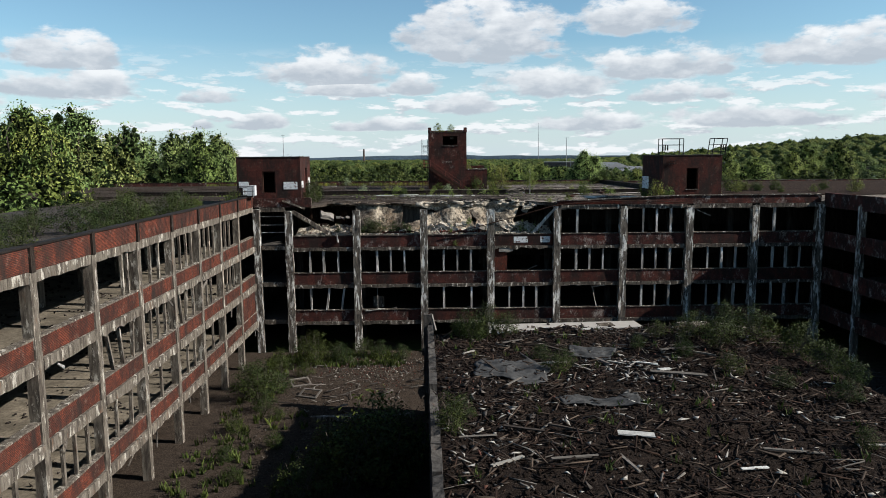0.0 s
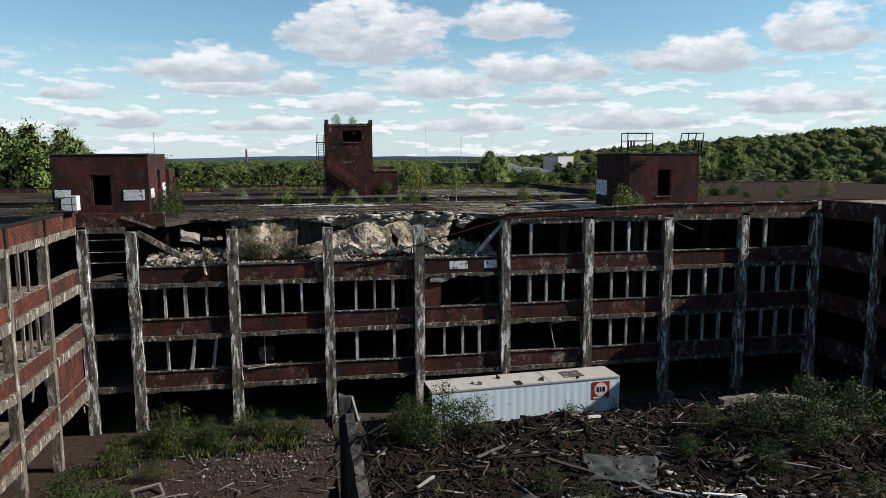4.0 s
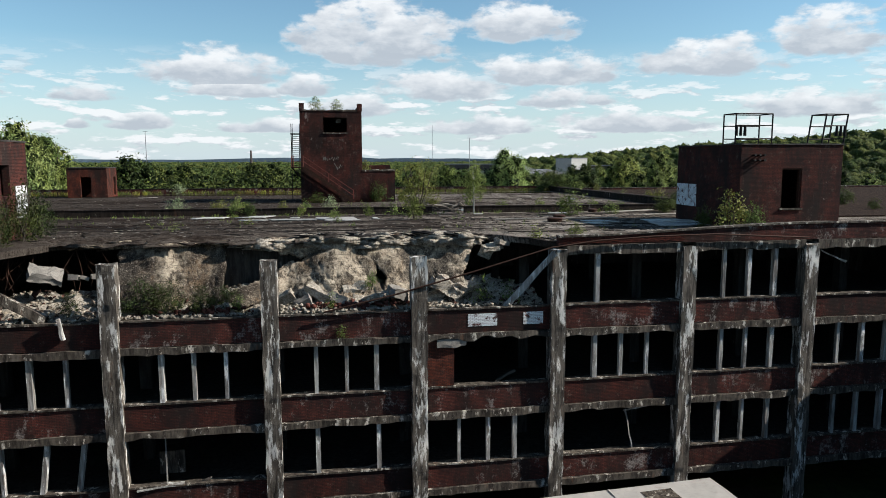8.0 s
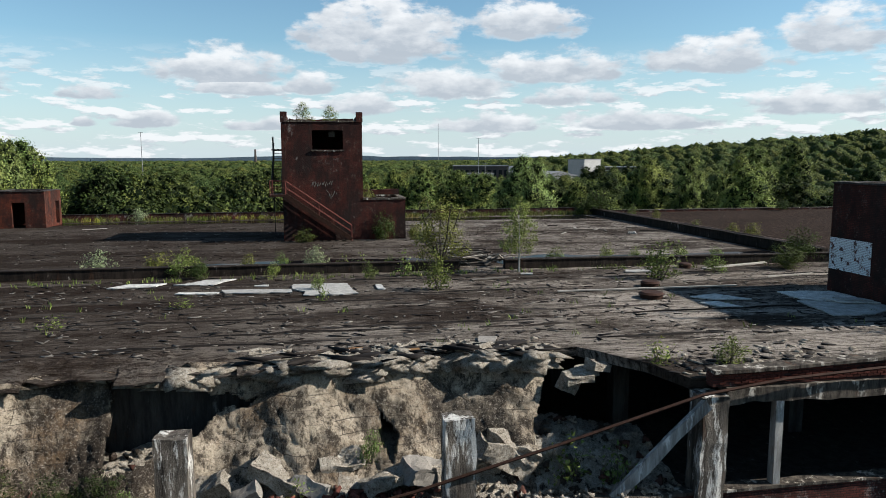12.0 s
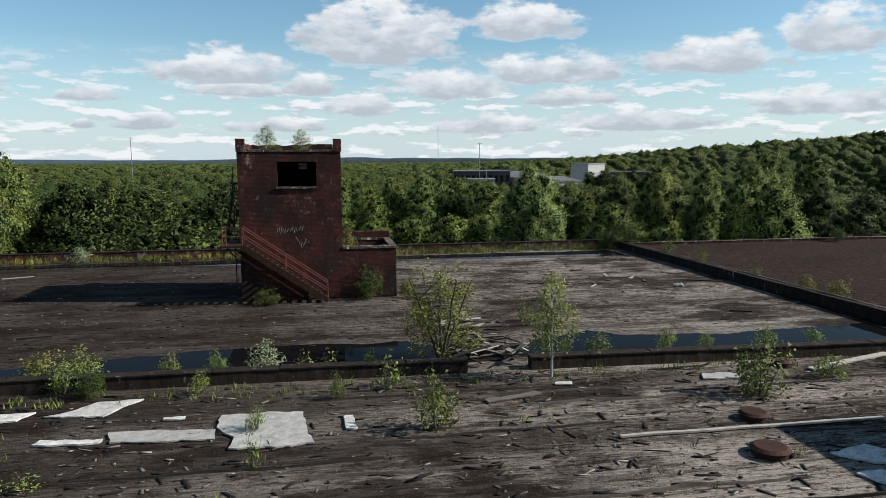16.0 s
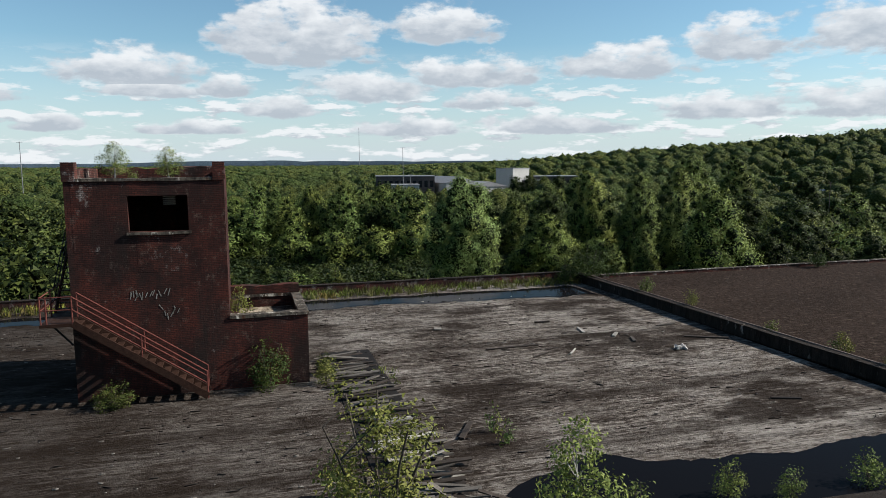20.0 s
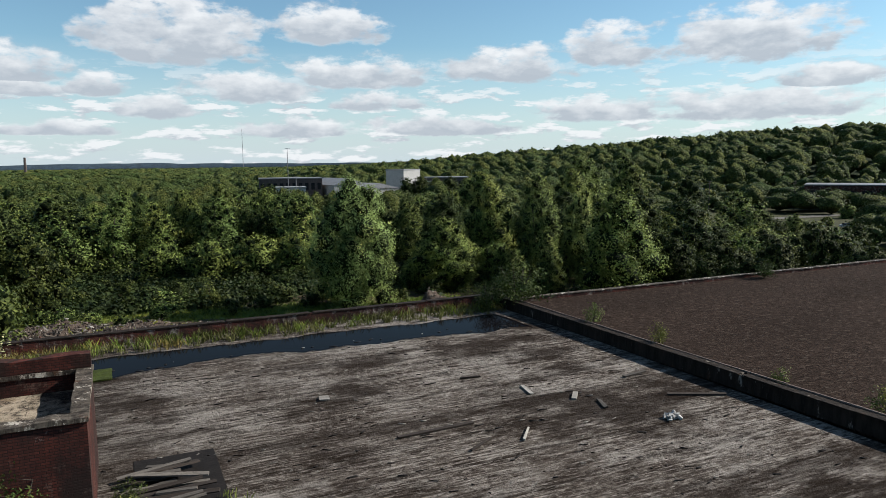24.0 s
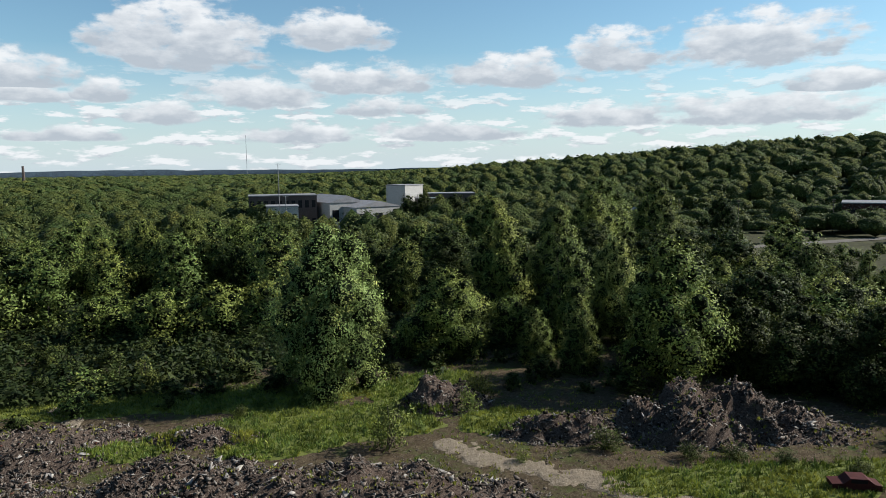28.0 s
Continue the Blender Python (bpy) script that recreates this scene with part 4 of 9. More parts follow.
for k in range(-2, 6):
    xa, xb = 0.05 + 7.2 * k + 0.39, 0.05 + 7.2 * (k + 1) - 0.39
    for lv in range(3):
        brick = BRICK_SOOT if (k + lv) % 3 else BRICK_TOWER
        spandrel(works, xa, xb, FY + 0.28, FY + 0.60, BEAM[lv], SILL[lv], 0, brick, CONC_EDGE, 0.35 if (k, lv) in ((1, 2), (0, 0)) else 0.14, k * 5.3 + lv)
        top = HEAD if lv == 2 else BEAM[lv + 1]
        for f in FRONT_MULLIONS.get((lv, k), ()):
            tilt = 0.35 if (lv, k) == (0, -2) and f > 0.3 else 0.0
            mullion(works, (xa + (xb - xa) * f, FY + 0.42), SILL[lv] - 0.02, top + 0.05, 0, tilt, 0.05 if (lv, k) == (0, -1) else 0.25 + 0.04 * math.sin(9.0 * f + 2.0 * k + lv))
    if k >= 2:
        part("roof_beam", ragged(xa, xb, FY + 0.10, FY + 0.60, HEAD, 15.92, 0.4, 0.04, 0.05, 0.16, k * 2.0), CONC_EDGE, works)
        pw = part("parapet", sunk(ragged(xa - 0.39, xb + 0.39, FY + 0.22, FY + 0.58, 15.93, 16.85, 0.6, 0.012, 0.10, 0.0, k * 4.0)), BRICK_SOOT, works)
        part("coping", sunk(ragged(xa - 0.39, xb + 0.39, FY + 0.14, FY + 0.66, 16.78, 16.88, 0.6, 0.02, 0.03, 0.0, k)), CONC_EDGE, pw)

# corner bay beside the wing
for z in (11.3, 7.3, 3.2):
    part("ledge", ragged(-17.4, -14.75, FY + 0.25, FY + 0.62, z, z + 0.5, 0.4, 0.03, 0.06, 0.08, z), CONC_EDGE, works)
part("roof_beam", ragged(-17.4, -14.75, FY + 0.2, FY + 0.6, 15.4, 15.9, 0.4, 0.04, 0.05, 0.1, 2), CONC_EDGE, works)
for z in (13.2, 14.0, 14.9):
    part("rail", boxes((-17.4, -14.75, FY + 0.35, FY + 0.41, z, z + 0.06)), FRAME_PAINT, works)
part("parapet", boxes((-18.0, -11.9, FY + 0.22, FY + 0.56, 15.93, 16.9)), BRICK_SOOT, works)

# roof decks: the front one stops short where its edge has fallen
def front_deck():
    bm = bmesh.new()
    xs = np.linspace(-40, 44, 169)
    top, bot = [], []
    for x in xs:
        if -11.6 < x < 13.6:
            e = 79.2 + 0.5 * noise.noise(Vector((x * 0.45, 0, 0))) + 0.30 * noise.noise(Vector((x * 1.9, 4, 0)))
            if x > 12.2:
                e -= (x - 12.2) * 1.6
            if x < -10.5:
                e -= (-10.5 - x) * 2.5
        else:
            e = FY + 0.58
        top.append((bm.verts.new((x, e, ROOF + 0.02 * noise.noise(Vector((x, 1, 1))))), bm.verts.new((x, WY1, ROOF))))
        bot.append((bm.verts.new((x, e + 0.12, ROOF - 0.34)), bm.verts.new((x, WY1, ROOF - 0.34))))
    for i in range(len(xs) - 1):
        bm.faces.new((top[i][0], top[i + 1][0], top[i + 1][1], top[i][1]))
        bm.faces.new((bot[i][1], bot[i + 1][1], bot[i + 1][0], bot[i][0]))
        bm.faces.new((bot[i][0], bot[i + 1][0], top[i + 1][0], top[i][0]))
        bm.faces.new((top[i][1], top[i + 1][1], bot[i + 1][1], bot[i][1]))
    bm.faces.new((top[0][0], top[0][1], bot[0][1], bot[0][0]))
    bm.faces.new((top[-1][1], top[-1][0], bot[-1][0], bot[-1][1]))
    part("roof_deck", bm, DECK_FRONT, works, "dark weathered bitumen roofing with a torn edge")


front_deck()

rear = thing("rear_block", (-10, 115, 0), "factory block with a worn flat bitumen roof", "building")
RX0, RX1, RY0, RY1 = -62.0, 33.4, 96.0, 133.2
part("roof_deck", boxes((RX0, RX1, RY0, RY1, ROOF - 0.4, ROOF)), DECK_REAR, rear)
for f in ((RX0, RX0 + 0.4, RY0, RY1), (RX0, RX1, RY1 - 0.4, RY1), (RX1 - 0.4, RX1, RY0, RY1 - 0.4)):
    part("outer_wall", boxes((*f, 0, ROOF - 0.41)), BRICK_RED, rear)

gravel = thing("gravel_roofed_block", (55, 112, 0), "factory block with a brown gravel roof", "building")
part("roof_deck", boxes((34.0, 90, 86, 132.6, ROOF - 0.35, ROOF + 0.12)), GRAVEL, gravel, "brown gravelled roof")
for f in ((34.0, 90, 132.2, 132.6), (89.6, 90, 86, 132.2)):
    part("outer_wall", boxes((*f, 0, ROOF - 0.36)), BRICK_RED, gravel)


def upstand(parent, a, b, thick, z0, z1, material, cap, seed, step=2.4):
    """A low roof wall from a to b, in uneven lengths with a cap each."""
    a, b = Vector((*a, 0)), Vector((*b, 0))
    n = max(1, int((b - a).length / step))
    d = (b - a).normalized()
    ang = math.atan2(d.y, d.x)
    for i in range(n):
        p, q = a.lerp(b, i / n), a.lerp(b, (i + 1) / n)
        m = Matrix.Translation(((p + q) / 2)) @ Matrix.Rotation(ang, 4, "Z")
        L = (q - p).length
        w = ragged(-L / 2, L / 2, -thick / 2, thick / 2, z0, z1, 0.6, 0.015, 0.03, 0, seed + i)
        bmesh.ops.transform(w, matrix=m, verts=w.verts)
        o = part("upstand", w, material, parent)
        c = ragged(-L / 2 + 0.01, L / 2 - 0.01, -thick / 2 - 0.03, thick / 2 + 0.03, z1 - 0.01, z1 + 0.04, 0.8, 0.018, 0.0, 0, seed + i + 50)
        bmesh.ops.transform(c, matrix=m @ pose(0, 0, 0.01 * rng.uniform(-1, 1), 0, rng.uniform(-0.4, 0.4), 0), verts=c.verts)
        part("cap", c, cap, o)


upstand(rear, (-40, 97.3), (11.3, 96.0), 0.5, ROOF, 16.60, CONC_CAP, CONC_CAP, 1)
upstand(rear, (13.9, 95.95), (34, 95.2), 0.5, ROOF, 16.60, CONC_CAP, CONC_CAP, 40)
upstand(rear, (RX0, RY1 - 0.25), (RX1, RY1 - 0.25), 0.4, ROOF, 16.75, BRICK_SOOT, CONC_CAP, 80)
upstand(gravel, (34.2, 96), (33.4, 132.6), 0.45, ROOF - 0.02, 16.72, CONC_CAP, CONC_CAP, 120)
upstand(gravel, (33.8, 132.3), (90, 132.3), 0.35, ROOF + 0.1, 16.45, BRICK_SOOT, CONC_EDGE, 160)
for i in range(12):
    ya, yb = 96.3 + 3.0 * i, 99.27 + 3.0 * i
    xa = 34.44 - 0.8 * (ya - 96) / 36.6
    bm = bmesh.new()
    beam_between(bm, (xa, ya, 16.775 + 0.01 * (i % 3)), (xa - 0.066, yb, 16.775 + 0.01 * (i % 2)), 0.07, 0.05, 0.008)
    part("edge_strip", bm, EDGE_STRIP, gravel, "pale rusted edging strip along the roof wall")

# ---------------------------------------------------------------- left wing
wing = thing("factory_wing", (-28, 40, 0), "four-storey factory wing of sunlit brick and concrete, windows gone", "building")
LX = -18.0
LY = [75.0 - 6.07 * k for k in range(1, 14)]
for i, y in enumerate(LY):
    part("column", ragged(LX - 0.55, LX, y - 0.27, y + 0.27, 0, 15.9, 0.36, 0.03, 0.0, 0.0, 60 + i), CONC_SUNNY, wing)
    part("pilaster", boxes((LX - 0.06, LX + 0.06, y - 0.17, y + 0.17, 15.9, 17.1)), CONC_CAP, wing)
ends = [75.0] + LY
# what is left of the window frames: (storey, bay from the corner): share of the bay, tilt
WING_MULLIONS = {
    (2, 1): ((0.3, 0), (0.55, 0)), (2, 2): ((0.28, 0), (0.5, 0), (0.74, 0)), (2, 3): ((0.3, 0), (0.55, 0), (0.75, 0.1)), (2, 4): ((0.35, 0), (0.62, 0)), (2, 5): ((0.66, 0), (0.8, 0)), (2, 8): ((0.3, 0), (0.85, 0)), (2, 9): ((0.3, 0), (0.6, 0)),
    (1, 1): ((0.3, 0), (0.5, 0), (0.72, 0)), (1, 2): ((0.28, 0), (0.5, 0)), (1, 3): ((0.25, -0.5), (0.4, 0.4), (0.74, 0)), (1, 4): ((0.27, 0), (0.5, 0), (0.74, 0)), (1, 5): ((0.3, -0.7), (0.55, -0.4), (0.8, 0.2)), (1, 8): ((0.74, 0),), (1, 9): ((0.5, 0),),
    (0, 2): ((0.5, 0),), (0, 3): ((0.4, 0), (0.7, 0)), (0, 4): ((0.5, 0),), (0, 5): ((0.3, 0), (0.66, 0.2)), (0, 6): ((0.27, 0), (0.5, 0), (0.74, 0)), (0, 7): ((0.3, 0), (0.62, 0)), (0, 8): ((0.4, 0), (0.74, 0)), (0, 9): ((0.5, 0),),
}
for i in range(len(ends) - 1):
    ya, yb = ends[i + 1] + 0.27, ends[i] - (0.27 if i else 0.0)
    for lv in range(3):
        spandrel(wing, LX - 0.40, LX - 0.10, ya, yb, BEAM[lv], SILL[lv], 1, BRICK_RED, CONC_SUNNY, 0.24 if rng.random() < 0.4 else 0.06, 200 + i * 3 + lv, 0.66)
        top = HEAD if lv == 2 else BEAM[lv + 1]
        for f, tilt in WING_MULLIONS.get((lv, i), ()):
            mullion(wing, (LX - 0.24, ya + (yb - ya) * f), SILL[lv] - 0.02, top + 0.05, 1, tilt, 0.20, CONC_SUNNY)
    part("roof_beam", ragged(LX - 0.5, LX - 0.04, ya, yb, HEAD, 15.95, 0.4, 0.03, 0.0, 0.12, 300 + i), CONC_SUNNY, wing)
    p = part("parapet", ragged(LX - 0.40, LX - 0.06, ya - 0.27, yb + 0.27, 15.95, 17.1, 0.7, 0.01, 0.05, 0, 320 + i), BRICK_RED, wing)
    part("coping", ragged(LX - 0.5, LX + 0.02, ya - 0.27, yb + 0.27, 17.08, 17.18, 0.7, 0.02, 0.03, 0, 340 + i), TAR, p)
# brick infill beside the corner on the two lower floors
part("infill", ragged(LX - 0.38, LX - 0.08, 69.2, 74.6, SILL[0], BEAM[1], 0.5, 0.02, 0, 0, 3), BRICK_RED, wing)
WINGX0, WINGY0 = -40.0, ends[-1]
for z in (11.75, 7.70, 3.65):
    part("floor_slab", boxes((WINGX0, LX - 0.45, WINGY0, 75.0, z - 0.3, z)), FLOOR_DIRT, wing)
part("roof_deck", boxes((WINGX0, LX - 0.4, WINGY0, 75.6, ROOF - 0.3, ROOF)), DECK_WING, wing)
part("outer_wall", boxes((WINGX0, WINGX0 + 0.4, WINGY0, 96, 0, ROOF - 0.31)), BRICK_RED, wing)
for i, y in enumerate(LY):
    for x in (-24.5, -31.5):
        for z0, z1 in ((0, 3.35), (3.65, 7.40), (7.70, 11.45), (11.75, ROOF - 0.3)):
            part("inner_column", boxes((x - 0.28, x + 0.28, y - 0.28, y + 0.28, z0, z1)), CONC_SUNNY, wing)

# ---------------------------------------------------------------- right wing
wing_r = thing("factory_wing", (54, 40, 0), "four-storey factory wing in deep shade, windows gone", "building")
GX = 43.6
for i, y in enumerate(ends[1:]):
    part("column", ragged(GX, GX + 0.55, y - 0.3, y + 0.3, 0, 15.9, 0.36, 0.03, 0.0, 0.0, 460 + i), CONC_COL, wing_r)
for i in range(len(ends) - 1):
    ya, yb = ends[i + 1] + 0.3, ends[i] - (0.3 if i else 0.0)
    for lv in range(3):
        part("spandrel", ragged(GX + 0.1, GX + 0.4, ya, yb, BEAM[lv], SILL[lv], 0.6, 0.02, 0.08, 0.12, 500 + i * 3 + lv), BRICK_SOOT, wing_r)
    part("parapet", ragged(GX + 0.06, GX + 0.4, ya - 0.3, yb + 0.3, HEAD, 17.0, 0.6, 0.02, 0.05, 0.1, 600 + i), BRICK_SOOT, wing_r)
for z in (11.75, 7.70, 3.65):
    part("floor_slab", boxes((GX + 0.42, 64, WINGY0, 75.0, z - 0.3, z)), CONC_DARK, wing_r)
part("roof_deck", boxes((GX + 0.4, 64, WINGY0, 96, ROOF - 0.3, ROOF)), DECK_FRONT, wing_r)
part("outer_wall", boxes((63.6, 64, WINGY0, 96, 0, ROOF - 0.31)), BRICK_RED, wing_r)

# the fourth side, behind the walk
wing_s = thing("factory_wing", (14, WINGY0 - 10, 0), "four-storey factory wing closing the court", "building")
part("wall", boxes((-40, 64, WINGY0 - 20, WINGY0 - 4, 0, 12.0)), BRICK_SOOT, wing_s)

# ---------------------------------------------------------------- scattering
def turns(gen, n, flat=1.0, along=False):
    """Random rotation matrices; flat below 1 keeps pieces near level, along keeps them along x."""
    yaw = gen.normal(0, 0.22, n) + np.pi * gen.integers(0, 2, n) if along else gen.uniform(0, 2 * np.pi, n)
    tilt = gen.normal(0, 1.0, n) * 0.9 * flat
    roll = gen.normal(0, 1.0, n) * 0.9 * flat
    c, s = np.cos(yaw), np.sin(yaw)
    z = np.zeros((n, 3, 3))
    z[:, 0, 0], z[:, 0, 1], z[:, 1, 0], z[:, 1, 1], z[:, 2, 2] = c, -s, s, c, 1
    c, s = np.cos(tilt), np.sin(tilt)
    y = np.zeros((n, 3, 3))
    y[:, 0, 0], y[:, 0, 2], y[:, 2, 0], y[:, 2, 2], y[:, 1, 1] = c, s, -s, c, 1
    c, s = np.cos(roll), np.sin(roll)
    x = np.zeros((n, 3, 3))
    x[:, 1, 1], x[:, 1, 2], x[:, 2, 1], x[:, 2, 2], x[:, 0, 0] = c, -s, s, c, 1
    return z @ y @ x


def pieces(points, sizes, gen, flat=1.0, worn=0.15, along=False):
    """Eight-cornered broken pieces, one for each point, of those sizes (n, 3)."""
    n = len(points)
    if worn >= 0.28:                    # shards: skewed three-sided wedges
        corner = np.array([[-0.5, -0.5, -0.5], [0.5, -0.4, -0.5], [0.0, 0.5, -0.5], [-0.4, -0.4, 0.5], [0.4, -0.3, 0.5], [0.1, 0.4, 0.4]])
        v = corner[None] * (1 + gen.uniform(-worn * 1.4, worn * 1.4, (n, 6, 3))) * sizes[:, None, :] * 1.15
        v = np.einsum("nij,nkj->nki", turns(gen, n, flat, along), v) + points[:, None, :]
        tri = np.array([[0, 2, 1], [3, 4, 5], [0, 1, 4], [0, 4, 3], [1, 2, 5], [1, 5, 4], [2, 0, 3], [2, 3, 5]])
        return v.reshape(-1, 3), ((np.arange(n) * 6)[:, None, None] + tri[None]).reshape(-1, 3)
    corner = np.array([[i, j, k] for k in (-0.5, 0.5) for j in (-0.5, 0.5) for i in (-0.5, 0.5)])
    v = corner[None] * (1 + gen.uniform(-worn, worn, (n, 8, 3)))
    v = v * sizes[:, None, :]
    r = turns(gen, n, flat)
    v = np.einsum("nij,nkj->nki", r, v) + points[:, None, :]
    quad = np.array([[0, 2, 3, 1], [4, 5, 7, 6], [0, 1, 5, 4], [1, 3, 7, 5], [3, 2, 6, 7], [2, 0, 4, 6]])
    f = (np.arange(n) * 8)[:, None, None] + quad[None]
    return v.reshape(-1, 3), f.reshape(-1, 4)


def scatter(name, label, category, points, sizes, gen, material, flat=1.0, worn=0.15):
    v, f = pieces(np.asarray(points, float), np.asarray(sizes, float), gen, flat, worn)
    return tagged(new(name, raw_mesh(name, v, f, material)), label, category, kind="stuff")


# ---------------------------------------------------------------- court block: its roof has become a bed of debris
CX0, CX1, CY0, CY1, CZ = 0.25, 26.0, -6.0, 52.6, 7.3
block = thing("court_block", (13, 24, 0), "two-storey court building whose roof is buried in debris", "building")
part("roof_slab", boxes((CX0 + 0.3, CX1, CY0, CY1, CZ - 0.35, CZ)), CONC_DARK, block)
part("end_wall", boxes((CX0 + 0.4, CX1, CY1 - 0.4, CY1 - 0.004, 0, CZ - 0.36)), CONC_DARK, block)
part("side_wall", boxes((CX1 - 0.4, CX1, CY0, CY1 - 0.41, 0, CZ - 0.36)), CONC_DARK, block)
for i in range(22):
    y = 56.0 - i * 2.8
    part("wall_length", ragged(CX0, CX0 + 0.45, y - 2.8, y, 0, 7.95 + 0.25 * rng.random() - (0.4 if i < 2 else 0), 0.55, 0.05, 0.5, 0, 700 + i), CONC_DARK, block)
part("broken_post", ragged(-0.05, 0.6, 55.7, 56.3, 0, 8.5, 0.35, 0.06, 0.4, 0, 3), CONC_DARK, block)
bm = bmesh.new()
beam_between(bm, (0.65, 55.9, 8.4), (0.9, 55.4, 7.2), 0.14, 0.2, 0.05)
part("plaster_shard", bm, RUBBLE_PALE, block, "pale shard of plaster on the wall end")


def bed_z(x, y):
    """The top of the debris on the court block."""
    z = 7.72 + 0.28 * noise.noise(Vector((x * 0.16, y * 0.16, 2))) + 0.20 * noise.noise(Vector((x * 0.55, y * 0.55, 7))) + 0.10 * noise.noise(Vector((x * 1.9, y * 1.9, 1)))
    z += 0.95 * math.exp(-((x - 20.5) / 4.5) ** 2 - ((y - 48) / 4.5) ** 2) + 0.4 * math.exp(-((x - 11) / 3.5) ** 2 - ((y - 50.5) / 2.0) ** 2)
    edge = min(1.0, max(0.0, (CX1 + 0.3 - x) / 1.6)) * min(1.0, max(0.0, (CY1 + 0.4 - y) / 0.8))
    return CZ + 0.02 + max(0.0, z - CZ) * edge


def debris_bed():
    nx, ny = 110, 190
    xs, ys = np.linspace(0.72, CX1 + 0.2, nx), np.linspace(-5, CY1 + 0.3, ny)
    verts = [(x, y, bed_z(x, y)) for y in ys for x in xs]
    faces = [(j * nx + i, j * nx + i + 1, (j + 1) * nx + i + 1, (j + 1) * nx + i) for j in range(ny - 1) for i in range(nx - 1)]
    tagged(new("debris_bed", raw_mesh("debris_bed", verts, faces, DEBRIS)), "dark bed of crushed demolition debris on the court block", "rubble", kind="stuff")
    gen = np.random.default_rng(3)

    def spots(n, lo=(0.8, 18), hi=(25.8, 52.4)):
        p = gen.uniform(lo, hi, (n, 2))
        return np.array([(x, y, bed_z(x, y) + 0.02) for x, y in p])

    for name, label, n, size, mat in (("rubble", "blackish broken rubble", 5000, (0.15, 0.12, 0.07), DEBRIS), ("rubble", "brown broken rubble and rotten wood", 6500, (0.10, 0.06, 0.035), DEBRIS_BROWN), ("rubble", "grey broken concrete and plaster", 700, (0.10, 0.08, 0.05), RUBBLE),
                                      ("brick_rubble", "broken red bricks", 350, (0.15, 0.08, 0.06), BRICK_BITS)):
        s = np.array(size) * gen.uniform(0.4, 1.8, (n, 1)) * gen.uniform(0.7, 1.3, (n, 3))
        scatter(name, label, "rubble", spots(n), s, gen, mat, 1.0, 0.3)
    n = 60
    s = np.stack([gen.uniform(0.12, 0.55, n), gen.uniform(0.08, 0.3, n), gen.uniform(0.015, 0.04, n)], 1)
    scatter("pale_scraps", "pale scraps of board and plaster", "scraps", spots(n) + np.array([0, 0, 0.06]), s, gen, WOOD_PALE, 0.25, 0.3)
    for name, label, n, mat in (("lath", "splintered grey laths and sticks", 170, WOOD_GREY), ("lath", "dark splintered timber", 1500, DEBRIS_BROWN), ("lath", "brown splintered laths and boards", 800, WOOD_BROWN), ("lath", "pale splintered laths", 22, WOOD_PALE)):
        s = np.stack([gen.uniform(0.3, 1.7, n) ** 1.3, gen.uniform(0.025, 0.10, n), gen.uniform(0.02, 0.05, n)], 1)
        scatter(name, label, "broken timber", spots(n) + np.array([0, 0, 0.07]), s, gen, mat, 0.2, 0.1)


debris_bed()


def torn_scraps():
    """Drifts of torn board and plaster where roofs were stripped."""
    gen = np.random.default_rng(77)
    for cx, cy, rx, ry, n, mat, label in ((13.0, 43.0, 2.0, 1.8, 80, SCRAP_PALE, "pale torn boards and plaster"), (13.6, 41.6, 3.2, 3.0, 170, WOOD_GREY, "grey torn boards"), (3.0, 31.5, 1.4, 4.5, 60, SCRAP_PALE, "pale crumbled plaster"),
                                          (3.4, 37.0, 1.8, 5.0, 150, RUBBLE, "grey crumbled plaster"), (9.5, 33.0, 5.0, 4.0, 45, SCRAP_PALE, "pale scattered scraps"), (12.0, 50.0, 5.0, 1.6, 120, WOOD_GREY, "grey splinters"), (18.5, 38.0, 4.5, 5.0, 24, SCRAP_PALE, "pale scattered scraps")):
        p = gen.normal(size=(n, 2)) * np.array([rx, ry]) + np.array([cx, cy])
        p = p[(p[:, 0] > 0.9) & (p[:, 0] < 25.5) & (p[:, 1] < 52)]
        n = len(p)
        pts = np.array([(x, y, bed_z(x, y) + gen.uniform(0.05, 0.14)) for x, y in p])
        s = np.stack([gen.uniform(0.1, 0.8, n) ** 1.4, gen.uniform(0.06, 0.26, n), gen.uniform(0.015, 0.05, n)], 1)
        scatter("scraps", label + " on the debris", "scraps", pts, s, gen, mat, 0.22, 0.35)


torn_scraps()


def board(x, y, length, width, yaw, material, tilt=3.0, thick=0.07, lift=0.10, name="timber_board", label="loose weathered board lying on the debris"):
    bm = bmesh.new()
    m = pose(0, 0, 0, rng.uniform(-8, 8), tilt, yaw)
    vs = obox(bm, m, length, width, thick, 0.02)
    bmesh.ops.subdivide_edges(bm, edges=[e for e in bm.edges if e.calc_length() > length * 0.8], cuts=3)
    for v in bm.verts:
        v.co.z += 0.03 * noise.noise(v.co * 0.8 + Vector((x, y, 0)))
    at = Vector((x, y, bed_z(x, y) + lift + abs(math.sin(radians(tilt))) * length * 0.4))
    ob = new(name, mesh_of(bm, material))
    ob.location = at
    return tagged(ob, label, "timber", "boards on the debris")


